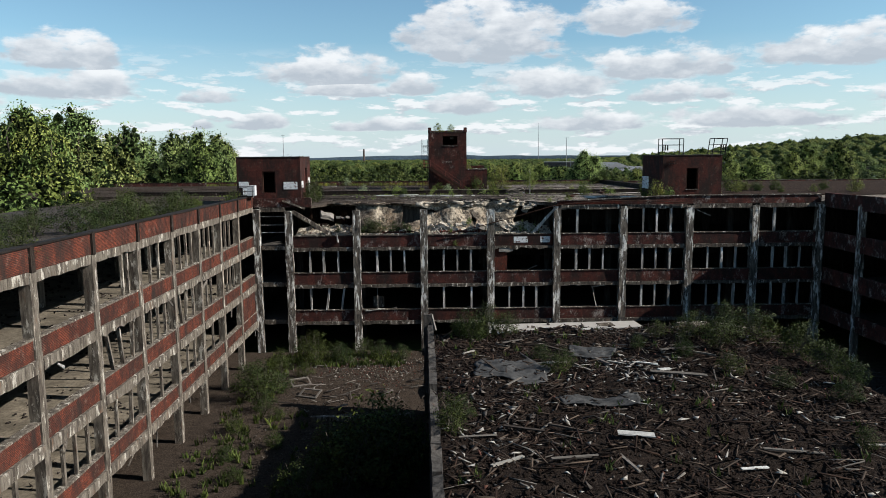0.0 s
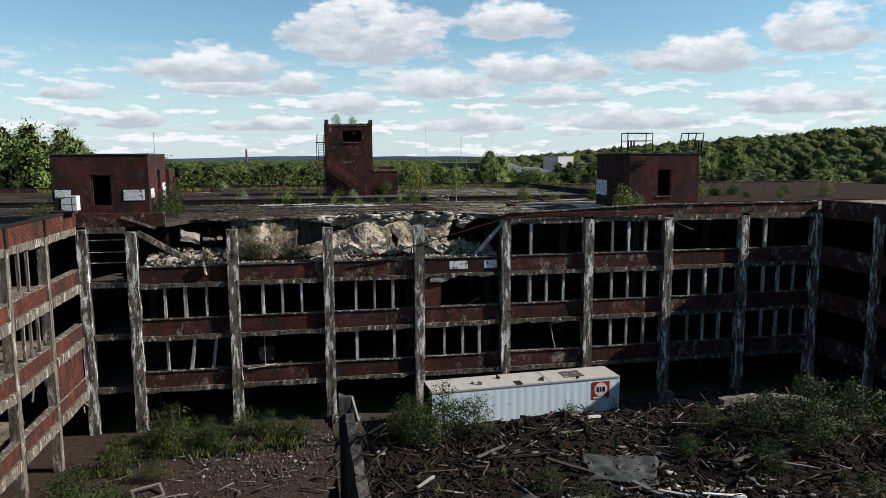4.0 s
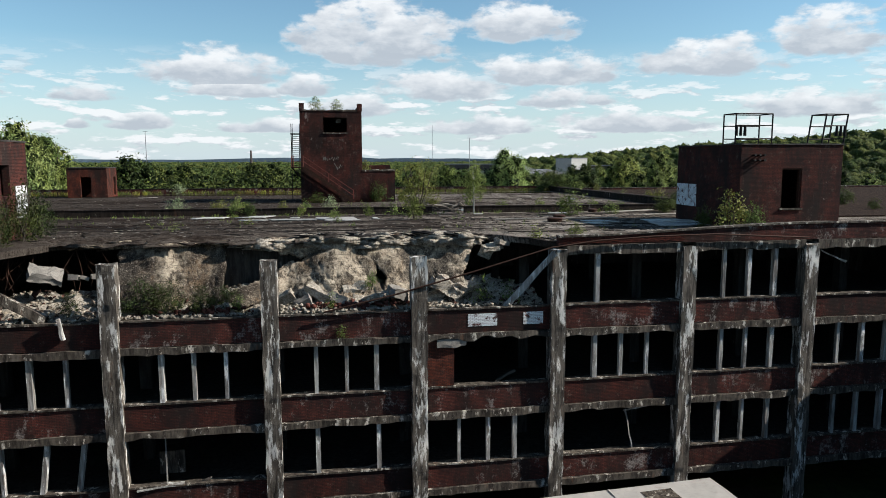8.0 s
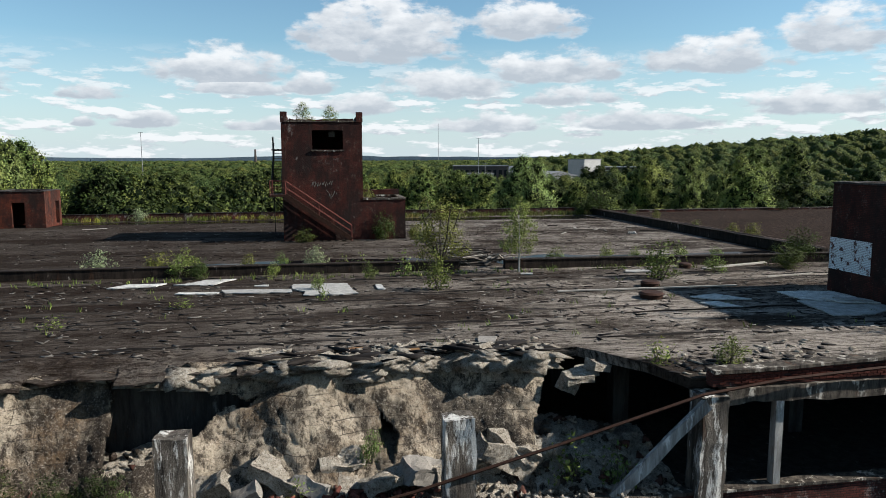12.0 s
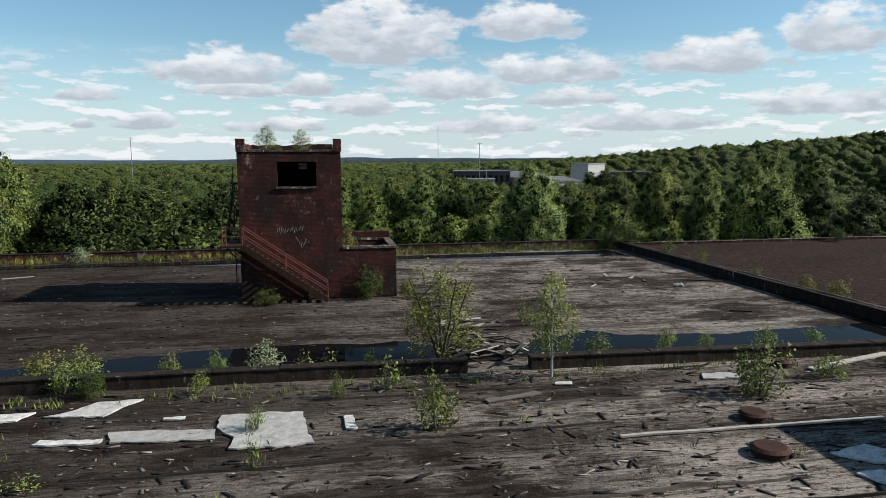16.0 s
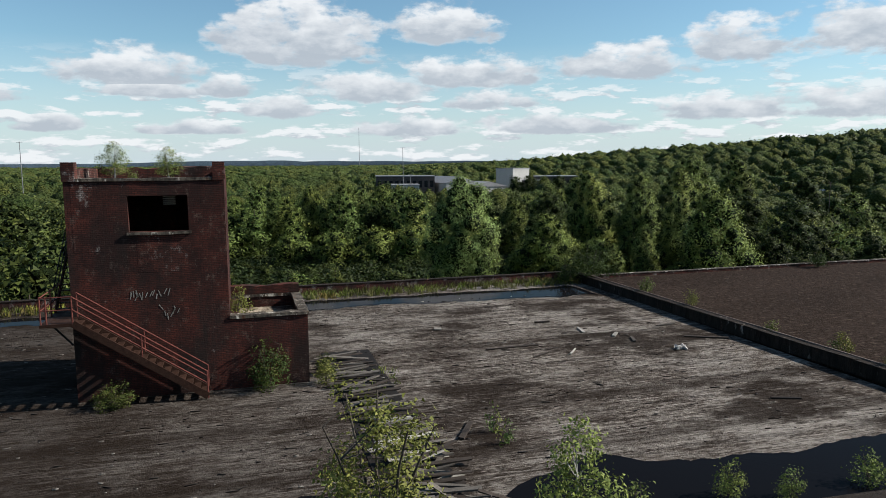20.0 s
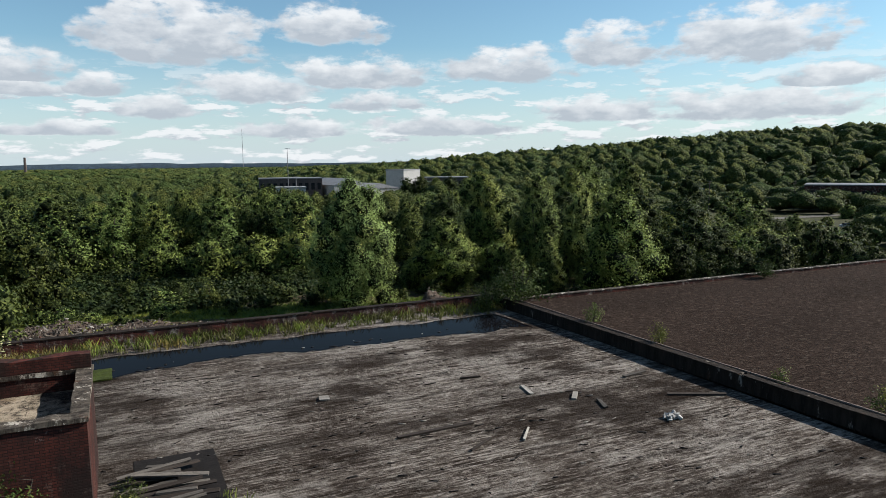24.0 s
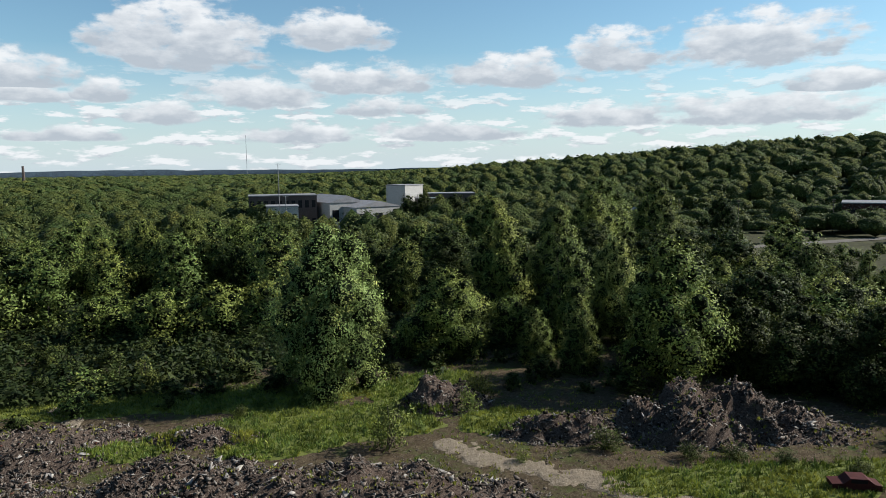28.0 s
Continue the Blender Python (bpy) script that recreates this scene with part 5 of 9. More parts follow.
# the boards that stand out
for x, y, L, w, yaw, mat, tilt in ((5.2, 39.7, 2.4, 0.16, 62, WOOD_GREY, 6), (4.1, 42.9, 1.9, 0.14, -66, WOOD_DARK, 8), (7.7, 44.3, 1.6, 0.1, 24, WOOD_PALE, 2), (8.6, 44.2, 1.4, 0.22, 10, WOOD_PALE, 2),
                                   (11.7, 44.4, 1.7, 0.22, -62, WOOD_GREY, 4), (12.5, 43.6, 1.6, 0.14, -30, WOOD_PALE, 2), (15.3, 40.7, 3.3, 0.36, -12, WOOD_GREY, 2), (10.0, 43.2, 1.7, 0.18, -58, WOOD_GREY, 3),
                                   (13.9, 42.8, 1.6, 0.16, -18, SHEET_WHITE, 2), (14.7, 41.5, 0.9, 0.29, 20, SHEET_WHITE, 2), (12.0, 50.9, 0.8, 0.22, 18, SHEET_WHITE, 5), (7.8, 48.0, 3.2, 0.12, 8, WOOD_DARK, 3),
                                   (9.2, 46.6, 2.2, 0.14, -42, WOOD_DARK, 4), (6.2, 48.3, 2.0, 0.14, 38, WOOD_GREY, 3), (3.0, 46.4, 1.4, 0.11, 52, WOOD_PALE, 4), (17.8, 44.3, 2.3, 0.13, -32, WOOD_GREY, 3),
                                   (16.6, 45.4, 2.3, 0.14, 28, WOOD_GREY, 3), (17.2, 45.1, 2.2, 0.14, 34, WOOD_DARK, 3), (17.6, 45.0, 2.2, 0.14, 22, WOOD_GREY, 4), (16.2, 49.1, 1.9, 0.14, -14, WOOD_GREY, 2),
                                   (20.6, 38.7, 1.9, 0.14, -40, WOOD_GREY, 12), (21.4, 30.4, 2.4, 0.17, 5, WOOD_PALE, 3), (6.6, 29.3, 2.4, 0.18, 15, WOOD_GREY, 4), (3.6, 29.3, 1.9, 0.22, 36, WOOD_PALE, 3),
                                   (8.8, 28.7, 1.6, 0.14, -74, WOOD_GREY, 4), (9.9, 31.4, 1.7, 0.43, -8, SHEET_WHITE, 3), (14.1, 28.3, 1.3, 0.14, 12, SHEET_WHITE, 3), (16.6, 29.8, 2.7, 0.14, -6, WOOD_GREY, 3), (2.5, 32.2, 1.9, 0.14, 12, WOOD_GREY, 3),
                                   (4.8, 32.8, 2.0, 0.13, -16, WOOD_DARK, 3), (7.2, 32.4, 2.6, 0.14, -22, WOOD_DARK, 3), (22.3, 46.6, 2.2, 0.14, 62, WOOD_GREY, 10)):
    board(x, y, L, w, yaw, mat, tilt)


def tarpaulin(cx, cy, sx, sy, yaw, seed):
    """A crumpled sheet that drapes over the debris."""
    n = 26
    c, s = math.cos(radians(yaw)), math.sin(radians(yaw))
    verts, faces = [], []
    for j in range(n):
        for i in range(n):
            u, v = (i / (n - 1) - 0.5) * sx, (j / (n - 1) - 0.5) * sy
            u *= 1 + 0.22 * noise.noise(Vector((v * 0.7, seed, 0)))
            v *= 1 + 0.30 * noise.noise(Vector((u * 0.6, seed, 4)))
            x, y = cx + c * u - s * v, cy + s * u + c * v
            q = Vector((x * 1.1, y * 1.1, seed))
            verts.append((x, y, bed_z(x, y) + 0.15 + 0.10 * noise.noise(q) + 0.14 * abs(noise.noise(Vector((q.x * 0.7 + q.y * 1.6, q.y * 1.1 - q.x * 0.4, seed)))) - 0.12 * abs(noise.noise(q * 3.3))))
    for j in range(n - 1):
        for i in range(n - 1):
            faces.append((j * n + i, j * n + i + 1, (j + 1) * n + i + 1, (j + 1) * n + i))
    me = raw_mesh("tarpaulin", np.array(verts) - np.array((cx, cy, bed_z(cx, cy))), faces, CLOTH, True)
    ob = new("tarpaulin", me)
    ob.location = (cx, cy, bed_z(cx, cy))
    md = ob.modifiers.new("thickness", "SOLIDIFY")
    md.thickness = 0.03
    tagged(ob, "crumpled grey tarpaulin draped over the debris", "tarpaulin", "sheets on the debris")


tarpaulin(5.4, 42.4, 4.4, 3.9, -12, 1.0)
tarpaulin(11.3, 46.2, 2.9, 2.2, -20, 5.0)
tarpaulin(9.6, 37.0, 4.4, 1.5, -8, 9.0)


def concrete_block(x, y, L, w, h, yaw, tilt, z, label="fallen concrete beam in the court"):
    bm = ragged(-L / 2, L / 2, -w / 2, w / 2, -h / 2, h / 2, 0.35, 0.05, 0.05, 0.05, x)
    bmesh.ops.transform(bm, matrix=pose(0, 0, 0, 0, tilt, yaw), verts=bm.verts)
    ob = new("concrete_beam", mesh_of(bm, CONC_SUNNY))
    ob.location = (x, y, z + h * 0.4 + abs(math.sin(radians(tilt))) * L * 0.3)
    tagged(ob, label, "concrete beam", "fallen concrete")


concrete_block(30.0, 66.4, 3.8, 0.7, 0.7, 8, 2, 0.4)
concrete_block(34.0, 69.4, 4.6, 0.7, 0.5, -8, 4, 0.5)
concrete_block(26.6, 70.6, 1.0, 0.5, 2.0, 10, 12, 0.2)
concrete_block(29.2, 71.4, 3.0, 1.0, 0.4, -12, 8, 0.2)
concrete_block(36.6, 65.6, 2.2, 1.2, 0.4, 30, 14, 0.5)
concrete_block(20.2, 51.4, 2.6, 0.5, 0.45, 12, 3, bed_z(20.2, 51.4), "pale concrete beam on the debris")
concrete_block(23.0, 51.2, 2.2, 0.8, 0.3, -10, 8, bed_z(23.0, 51.2), "pale concrete beam on the debris")

# splintered timbers stuck upright at the wall end
for a, b in (((1.6, 70.2, 0.2), (0.6, 70.6, 2.6)), ((2.4, 70.0, 0.3), (0.2, 70.4, 1.9)), ((0.8, 69.6, 0.2), (1.9, 69.9, 2.0)), ((0.9, 69.4, 0.2), (0.7, 69.2, 2.3)), ((2.6, 70.8, 0.3), (3.8, 70.2, 1.2))):
    bm = bmesh.new()
    beam_between(bm, a, b, 0.10, 0.16, 0.03)
    single("timber_board", bm, WOOD_PALE, "pale splintered board sticking up from rubble", "timber", (a[0], a[1], a[2]), "boards in the court")


def court_floor():
    """Rubble on the ground between the court block and the front."""
    gen = np.random.default_rng(19)
    n = 3800
    x, y = gen.uniform(0, 43, n), gen.uniform(53.5, 74.5, n)
    sandy = (x > 9) & (x < 17.5) & (y > 66.4) & (y < 69.6)
    keep = ~sandy | (gen.random(n) < 0.12)
    x, y = x[keep], y[keep]
    z = np.array([0.1 + 0.55 * max(0.0, noise.noise(Vector((a * 0.22, b * 0.22, 6))) + 0.25) for a, b in zip(x, y)])
    p = np.stack([x, y, z], 1)
    kind = gen.random(len(p))
    for lo, hi, mat, size, label in ((0, 0.5, DEBRIS_BROWN, 0.17, "dark rubble on the court floor"), (0.5, 0.78, RUBBLE_DARK, 0.14, "grey rubble on the court floor"), (0.78, 0.86, BRICK_BITS, 0.13, "broken brick on the court floor")):
        m = (kind >= lo) & (kind < hi)
        s = size * gen.uniform(0.3, 1.7, (m.sum(), 1)) * np.array([1.3, 0.9, 0.6]) * gen.uniform(0.6, 1.4, (m.sum(), 3))
        scatter("rubble", label, "rubble", p[m], s, gen, mat, 1.0, 0.3)
    for lo, hi, mat, label in ((0.86, 0.96, WOOD_DARK, "dark splintered timber on the court floor"), (0.96, 1.0, WOOD_GREY, "grey splintered timber on the court floor")):
        m = (kind >= lo) & (kind < hi)
        k = int(m.sum())
        s = np.stack([gen.uniform(0.5, 2.4, k), gen.uniform(0.05, 0.16, k), gen.uniform(0.03, 0.08, k)], 1)
        scatter("lath", label, "broken timber", p[m] + np.array([0, 0, 0.1]), s, gen, mat, 0.2, 0.1)
    nx, ny = 70, 36
    xs, ys = np.linspace(0, 43.4, nx), np.linspace(53, 75.4, ny)
    verts = [(a, b, 0.10 + 0.55 * max(0.0, noise.noise(Vector((a * 0.22, b * 0.22, 6))) + 0.25)) for b in ys for a in xs]
    faces = [(j * nx + i, j * nx + i + 1, (j + 1) * nx + i + 1, (j + 1) * nx + i) for j in range(ny - 1) for i in range(nx - 1)]
    tagged(new("rubble_ground", raw_mesh("rubble_ground", verts, faces, plain_mat("trodden_dirt", (0.050, 0.039, 0.030), 0.95, 0, 0.6, 0.8, 0.0, 0.8))), "trodden dirt and rubble on the court floor", "rubble", kind="stuff")


court_floor()


def yard_floor():
    """Bare trodden dirt of the lower yard."""
    nx, ny = 44, 100
    xs, ys = np.linspace(-39.5, 0.2, nx), np.linspace(4, 75.2, ny)
    verts = [(a, b, 0.12 + 0.10 * noise.noise(Vector((a * 0.3, b * 0.3, 6))) + 0.04 * noise.noise(Vector((a * 1.3, b * 1.3, 2)))) for b in ys for a in xs]
    faces = [(j * nx + i, j * nx + i + 1, (j + 1) * nx + i + 1, (j + 1) * nx + i) for j in range(ny - 1) for i in range(nx - 1)]
    tagged(new("yard_floor", raw_mesh("yard_floor", verts, faces, crumble_mat("yard_mud", (0.017, 0.0125, 0.009), (0.050, 0.037, 0.028), (0.095, 0.075, 0.058)))), "bare grey-brown trodden dirt of the lower yard", "ground", kind="structure")


yard_floor()

# the lower yard: kerb, rubble, thrown-out frames
bm = bmesh.new()
beam_between(bm, (-9.2, 54.6, 0.25), (-1.2, 54.9, 0.25), 0.45, 0.4, 0.05)
single("kerb_beam", bm, CONC_SUNNY, "long concrete kerb lying across the yard", "concrete beam", (-5, 54.8, 0.05))


def yard_bits():
    gen = np.random.default_rng(8)

    def spots(n, cx, cy, rx, ry):
        p = gen.normal(size=(n, 2)) * np.array([rx, ry]) + np.array([cx, cy])
        p = p[(p[:, 0] < 0.0) & (p[:, 0] > -17) & (p[:, 1] < 74.5)]
        return np.concatenate([p, np.full((len(p), 1), 0.21)], 1)

    for name, label, n, area, size, mat in (("brick_rubble", "broken red bricks on the yard", 520, (-4.5, 68.5, 3.6, 3.2), (0.17, 0.10, 0.06), BRICK_BITS), ("rubble", "brown crumbs and plaster on the yard", 600, (-4.5, 68.5, 3.6, 3.0), (0.13, 0.08, 0.05), HEAP_BITS), ("rubble", "grey rubble on the yard", 1500, (-8, 60, 6, 10), (0.13, 0.10, 0.06), RUBBLE),
                                            ("rubble", "pale rubble on the yard", 150, (-5, 69.0, 4.2, 2.8), (0.24, 0.16, 0.06), RUBBLE_PALE), ("rubble", "dark clods on the yard", 900, (-9, 45, 6, 12), (0.13, 0.1, 0.06), RUBBLE_DARK)):
        p = spots(n, *area)
        s = 0.75 * np.array(size) * gen.uniform(0.5, 1.6, (len(p), 1)) * gen.uniform(0.7, 1.3, (len(p), 3))
        scatter(name, label, "rubble", p, s, gen, mat, 1.0, 0.3)
    p = spots(70, -8, 64, 5, 5)
    s = np.stack([gen.uniform(0.5, 2.2, len(p)), gen.uniform(0.05, 0.16, len(p)), gen.uniform(0.03, 0.06, len(p))], 1)
    scatter("lath", "splintered laths on the yard", "broken timber", p + np.array([0, 0, 0.08]), s, gen, WOOD_GREY, 0.12, 0.1)


yard_bits()
for x, y, yaw in ((-11.6, 63.8, 25), (-10.2, 60.6, -20)):
    ob = thing("window_frame", (x, y, 0.1), "thrown-out pale window frame lying on the ground", "window frame", "frames in the yard")
    for k, (a, b, c, d) in enumerate(((-0.9, 0.9, -0.65, -0.5), (-0.9, 0.9, 0.5, 0.65), (-0.9, -0.75, -0.5, 0.5), (0.75, 0.9, -0.5, 0.5))):
        bm = boxes((x + a, x + b, y + c, y + d, 0.35, 0.45))
        bmesh.ops.rotate(bm, verts=bm.verts, cent=(x, y, 0.3), matrix=Matrix.Rotation(radians(yaw), 3, "Z") @ Matrix.Rotation(radians(16), 3, "X"))
        part("frame_bar", bm, WOOD_GREY, ob)


# ---------------------------------------------------------------- trailer
def trailer():
    at = (15.0, 72.0, 0.32)
    ob = thing("box_trailer", at, "abandoned pale blue-white box trailer with a stained roof", "trailer")
    turn = Matrix.Translation(at) @ Matrix.Rotation(radians(3.4), 4, "Z")

    def put(name, bm, mat, parent=ob, label=""):
        bmesh.ops.transform(bm, matrix=turn, verts=bm.verts)
        return part(name, bm, mat, parent, label)

    L, W, H0, H1 = 7.75, 1.4, 0.25, 3.1
    for s in (-1, 1):
        bm = bmesh.new()
        n = 96
        top, bot = [], []
        for i in range(n + 1):
            x = -L + 2 * L * i / n
            y = s * (W - (0.007 if i % 4 in (1, 2) else 0.0))
            top.append(bm.verts.new((x, y, H1 - 0.08)))
            bot.append(bm.verts.new((x, y, H0)))
        for i in range(n):
            bm.faces.new((bot[i], bot[i + 1], top[i + 1], top[i]) if s < 0 else (bot[i + 1], bot[i], top[i], top[i + 1]))
        put("side_panel", bm, TRAILER, label="ribbed pale blue side panel")
    put("end_panel", boxes((-L, -L + 0.06, -W + 0.03, W - 0.03, H0, H1 - 0.08)), BLACK_STEEL, label="dark front panel")
    put("end_panel", boxes((L - 0.06, L, -W + 0.03, W - 0.03, H0, H1 - 0.08)), TRAILER)
    roof = put("roof", ragged(-L, L, -W, W, H1 - 0.09, H1, 0.5, 0.012, 0.04, 0, 1), TRAILER_TOP)
    for s in (-1, 1):
        put("top_rail", boxes((-L - 0.02, L + 0.02, s * W - 0.04, s * W + 0.04, H1 - 0.14, H1 - 0.02)), TRAILER_TOP)
        put("bottom_rail", boxes((-L, L, s * W - 0.04, s * W + 0.04, H0 - 0.12, H0 + 0.02)), BLACK_STEEL)
    put("patch", ragged(-1.0, -0.45, -W - 0.02, -W + 0.9, H1 - 0.02, H1 + 0.02, 0.2, 0.02, 0, 0, 3), TAR, roof, "dark tar stain")
    put("hatch", ragged(3.3, 5.0, -0.75, 0.75, H1, H1 + 0.03, 0.4, 0.015, 0, 0, 5), CONC_EDGE, roof)
    put("seam", boxes((1.8, 1.9, -W, W, H1, H1 + 0.025)), TRAILER_TOP, roof)
    for x, y in ((-4.2, -0.3), (-3.8, -0.7), (-1.9, 0.5), (1.2, -0.9), (4.2, -1.1)):
        bm = bmesh.new()
        chunk(bm, (x, y, H1 + 0.04), 0.4, 0.25)
        put("rust_lump", bm, RUBBLE, roof)
    # the square sign: plain shapes only
    sign = put("sign", boxes((5.35, 6.85, -W - 0.030, -W - 0.012, 1.35, 2.75)), LOGO_RED, label="red square sign with a white disc")
    bm = bmesh.new()
    bmesh.ops.create_circle(bm, cap_ends=True, radius=0.56, segments=32, matrix=Matrix.Translation((6.1, -W - 0.036, 2.12)) @ Matrix.Rotation(radians(90), 4, "X"))
    put("disc", bm, LOGO_WHITE, sign)
    for a, b in ((5.72, 5.92), (6.00, 6.14), (6.22, 6.46)):
        put("bar", boxes((a, b, -W - 0.046, -W - 0.038, 1.92, 2.32)), LOGO_BLACK, sign)
    put("bar", boxes((5.45, 6.6, -W - 0.046, -W - 0.038, 1.40, 1.52)), LOGO_WHITE, sign)
    for x in (4.2, 5.4):
        for s in (-1, 1):
            bm = bmesh.new()
            limb(bm, (x, s * 0.75, -0.1), (x, s * 1.2, -0.1), 0.5, 0.5, 16)
            put("wheel", bm, BLACK_STEEL)


trailer()

# ---------------------------------------------------------------- roof houses
def holed_wall(u0, u1, z0, z1, holes, t0, t1, along):
    """One wall with openings (u0, u1, z0, z1) through it, from t0 to t1 thick. along: 0 runs in x, 1 in y."""
    us = sorted({u0, u1, *[h[0] for h in holes], *[h[1] for h in holes]})
    zs = sorted({z0, z1, *[h[2] for h in holes], *[h[3] for h in holes]})
    bm = bmesh.new()
    made = {}

    def vert(i, k, t):
        if (i, k, t) not in made:
            w = (t0, t1)[t]
            made[(i, k, t)] = bm.verts.new((us[i], w, zs[k]) if along == 0 else (w, us[i], zs[k]))
        return made[(i, k, t)]

    def full(i, k):
        if not (0 <= i < len(us) - 1 and 0 <= k < len(zs) - 1):
            return False
        mu, mz = (us[i] + us[i + 1]) / 2, (zs[k] + zs[k + 1]) / 2
        return not any(h[0] < mu < h[1] and h[2] < mz < h[3] for h in holes)

    for i in range(len(us) - 1):
        for k in range(len(zs) - 1):
            if not full(i, k):
                continue
            for t in (0, 1):
                bm.faces.new((vert(i, k, t), vert(i + 1, k, t), vert(i + 1, k + 1, t), vert(i, k + 1, t)))
            for di, dk, p, q in ((-1, 0, (i, k), (i, k + 1)), (1, 0, (i + 1, k), (i + 1, k + 1)), (0, -1, (i, k), (i + 1, k)), (0, 1, (i, k + 1), (i + 1, k + 1))):
                if not full(i + di, k + dk):
                    bm.faces.new((vert(*p, 0), vert(*q, 0), vert(*q, 1), vert(*p, 1)))
    bmesh.ops.recalc_face_normals(bm, faces=bm.faces[:])
    return bm


def brick_house(name, at, x0, x1, y0, y1, z1, label, front=(), east=(), west=(), brick=BRICK_TOWER, thick=0.35, roof=True, cap=True):
    """A brick box on the roof. Holes: front (x0, x1, z0, z1) in the wall towards -y; east and west (y0, y1, z0, z1)."""
    ob = thing(name, at, label, "rooftop building")
    z0 = at[2]
    part("front_wall", holed_wall(x0, x1, z0, z1, front, y0, y0 + thick, 0), brick, ob)
    part("back_wall", boxes((x0, x1, y1 - thick, y1, z0, z1)), brick, ob)
    part("side_wall", holed_wall(y0 + thick, y1 - thick, z0, z1, east, x1 - thick, x1, 1), brick, ob)
    part("side_wall", holed_wall(y0 + thick, y1 - thick, z0, z1, west, x0, x0 + thick, 1), brick, ob)
    if roof:
        part("roof", boxes((x0 + thick, x1 - thick, y0 + thick, y1 - thick, z1 - 0.45, z1 - 0.25)), TAR, ob)
    if cap:
        for c in ((x0 - 0.05, x1 + 0.05, y0 - 0.05, y0 + thick + 0.05), (x0 - 0.05, x1 + 0.05, y1 - thick - 0.05, y1 + 0.05),
                  (x0 - 0.05, x0 + thick + 0.05, y0 + thick + 0.05, y1 - thick - 0.05), (x1 - thick - 0.05, x1 + 0.05, y0 + thick + 0.05, y1 - thick - 0.05)):
            part("coping", ragged(*c, z1, z1 + 0.09, 0.6, 0.015, 0.03, 0, c[0]), CONC_DARK, ob)
    return ob


# stair tower with its low annex
TX0, TX1, TY0, TY1, TZ = 0.95, 6.95, 112.0, 117.6, 25.0
tower = brick_house("stair_tower", ((TX0 + TX1) / 2, TY0, ROOF), TX0, TX1, TY0, TY1, TZ, "tall dark red brick stair tower with an empty window",
                    front=[(3.22, 5.5, 22.95, 24.40)], east=[(113.4, 114.3, 22.2, 24.2)], cap=False)
for x in (TX0 + 0.2, TX1 - 0.2):
    part("corner_pier", ragged(x - 0.24, x + 0.24, TY0 - 0.06, TY0 + 0.5, TZ, 25.75, 0.3, 0.02, 0.0, 0, x), BRICK_SOOT, tower)
    part("side_parapet", ragged(x - 0.18, x + 0.18, TY0 + 0.5, TY1, TZ, 25.5, 0.4, 0.02, 0.12, 0, x), BRICK_SOOT, tower)
part("front_coping", ragged(TX0 + 0.45, TX1 - 0.45, TY0 - 0.05, TY0 + 0.4, TZ, TZ + 0.14, 0.4, 0.03, 0.08, 0, 2), CONC_EDGE, tower, "pale crumbling front coping")
part("back_parapet", ragged(TX0 + 0.4, TX1 - 0.4, TY1 - 0.36, TY1, TZ, 25.55, 0.4, 0.03, 0.25, 0, 5), BRICK_SOOT, tower)
part("window_sill", ragged(3.15, 5.6, TY0 - 0.10, TY0 + 0.36, 22.83, 22.95, 0.4, 0.02, 0.03, 0, 8), CONC_EDGE, tower)
part("inner_ceiling", boxes((TX0 + 0.35, TX1 - 0.35, TY0 + 0.35, TY1 - 0.35, 24.42, 24.5)), CONC_DARK, tower)
part("salt_bloom", boxes((3.5, 5.4, TY0 - 0.006, TY0 + 0.01, 21.3, 22.8)), BRICK_SALT, tower, "whitish salt bloom on brick below the window")
part("salt_bloom", boxes((1.2, 2.3, TY0 - 0.006, TY0 + 0.01, 22.2, 24.9)), BRICK_SALT, tower, "whitish salt bloom on brick")
louvre = part("louvre", boxes((4.45, 4.95, TY0 + 1.2, TY0 + 1.22, 23.95, 24.35)), CONC_DARK, tower)
for i in range(5):
    part("slat", boxes((4.45, 4.95, TY0 + 1.12, TY0 + 1.2, 23.97 + i * 0.08, 24.01 + i * 0.08)), WOOD_PALE, louvre)

annex = brick_house("tower_annex", (8.6, TY0, ROOF), 6.95, 10.2, TY0, 117.0, 19.15, "low open-topped brick annex against the stair tower", roof=False, cap=False)
part("floor", boxes((7.3, 9.85, TY0 + 0.35, 116.65, 18.55, 18.65)), CONC_SLAB, annex)
for c in ((6.96, 10.25, TY0 - 0.05, TY0 + 0.4), (9.8, 10.25, TY0 + 0.4, 116.6), (6.96, 10.25, 116.6, 117.05)):
    part("coping", ragged(*c, 19.15, 19.30, 0.4, 0.03, 0.05, 0, c[1]), CONC_EDGE, annex)
part("back_parapet", ragged(6.96, 10.2, 116.62, 117.0, 19.3, 19.75, 0.4, 0.02, 0.1, 0, 3), BRICK_TOWER, annex)

# penthouse over the collapsed corner
pent_l = brick_house("penthouse", (-16.7, 77.0, ROOF), -20.1, -13.25, 77.0, 83.6, 21.2, "square red brick penthouse with an open doorway",
                     front=[(-17.4, -15.95, 17.4, 19.7)], east=[(80.2, 81.3, 18.4, 20.0)], brick=BRICK_TOWER)
for c in ((-15.1, -13.6, 76.96, 77.0, 17.75, 18.55), (-19.9, -18.8, 76.96, 77.0, 18.0, 18.6), (-19.5, -18.4, 76.96, 77.0, 16.9, 17.9), (-13.25, -13.21, 77.5, 78.6, 17.9, 18.6), (-13.25, -13.21, 81.9, 83.3, 17.2, 18.9)):
    part("painted_patch", boxes(c), BRICK_WHITE, pent_l, "white painted patch of brick")
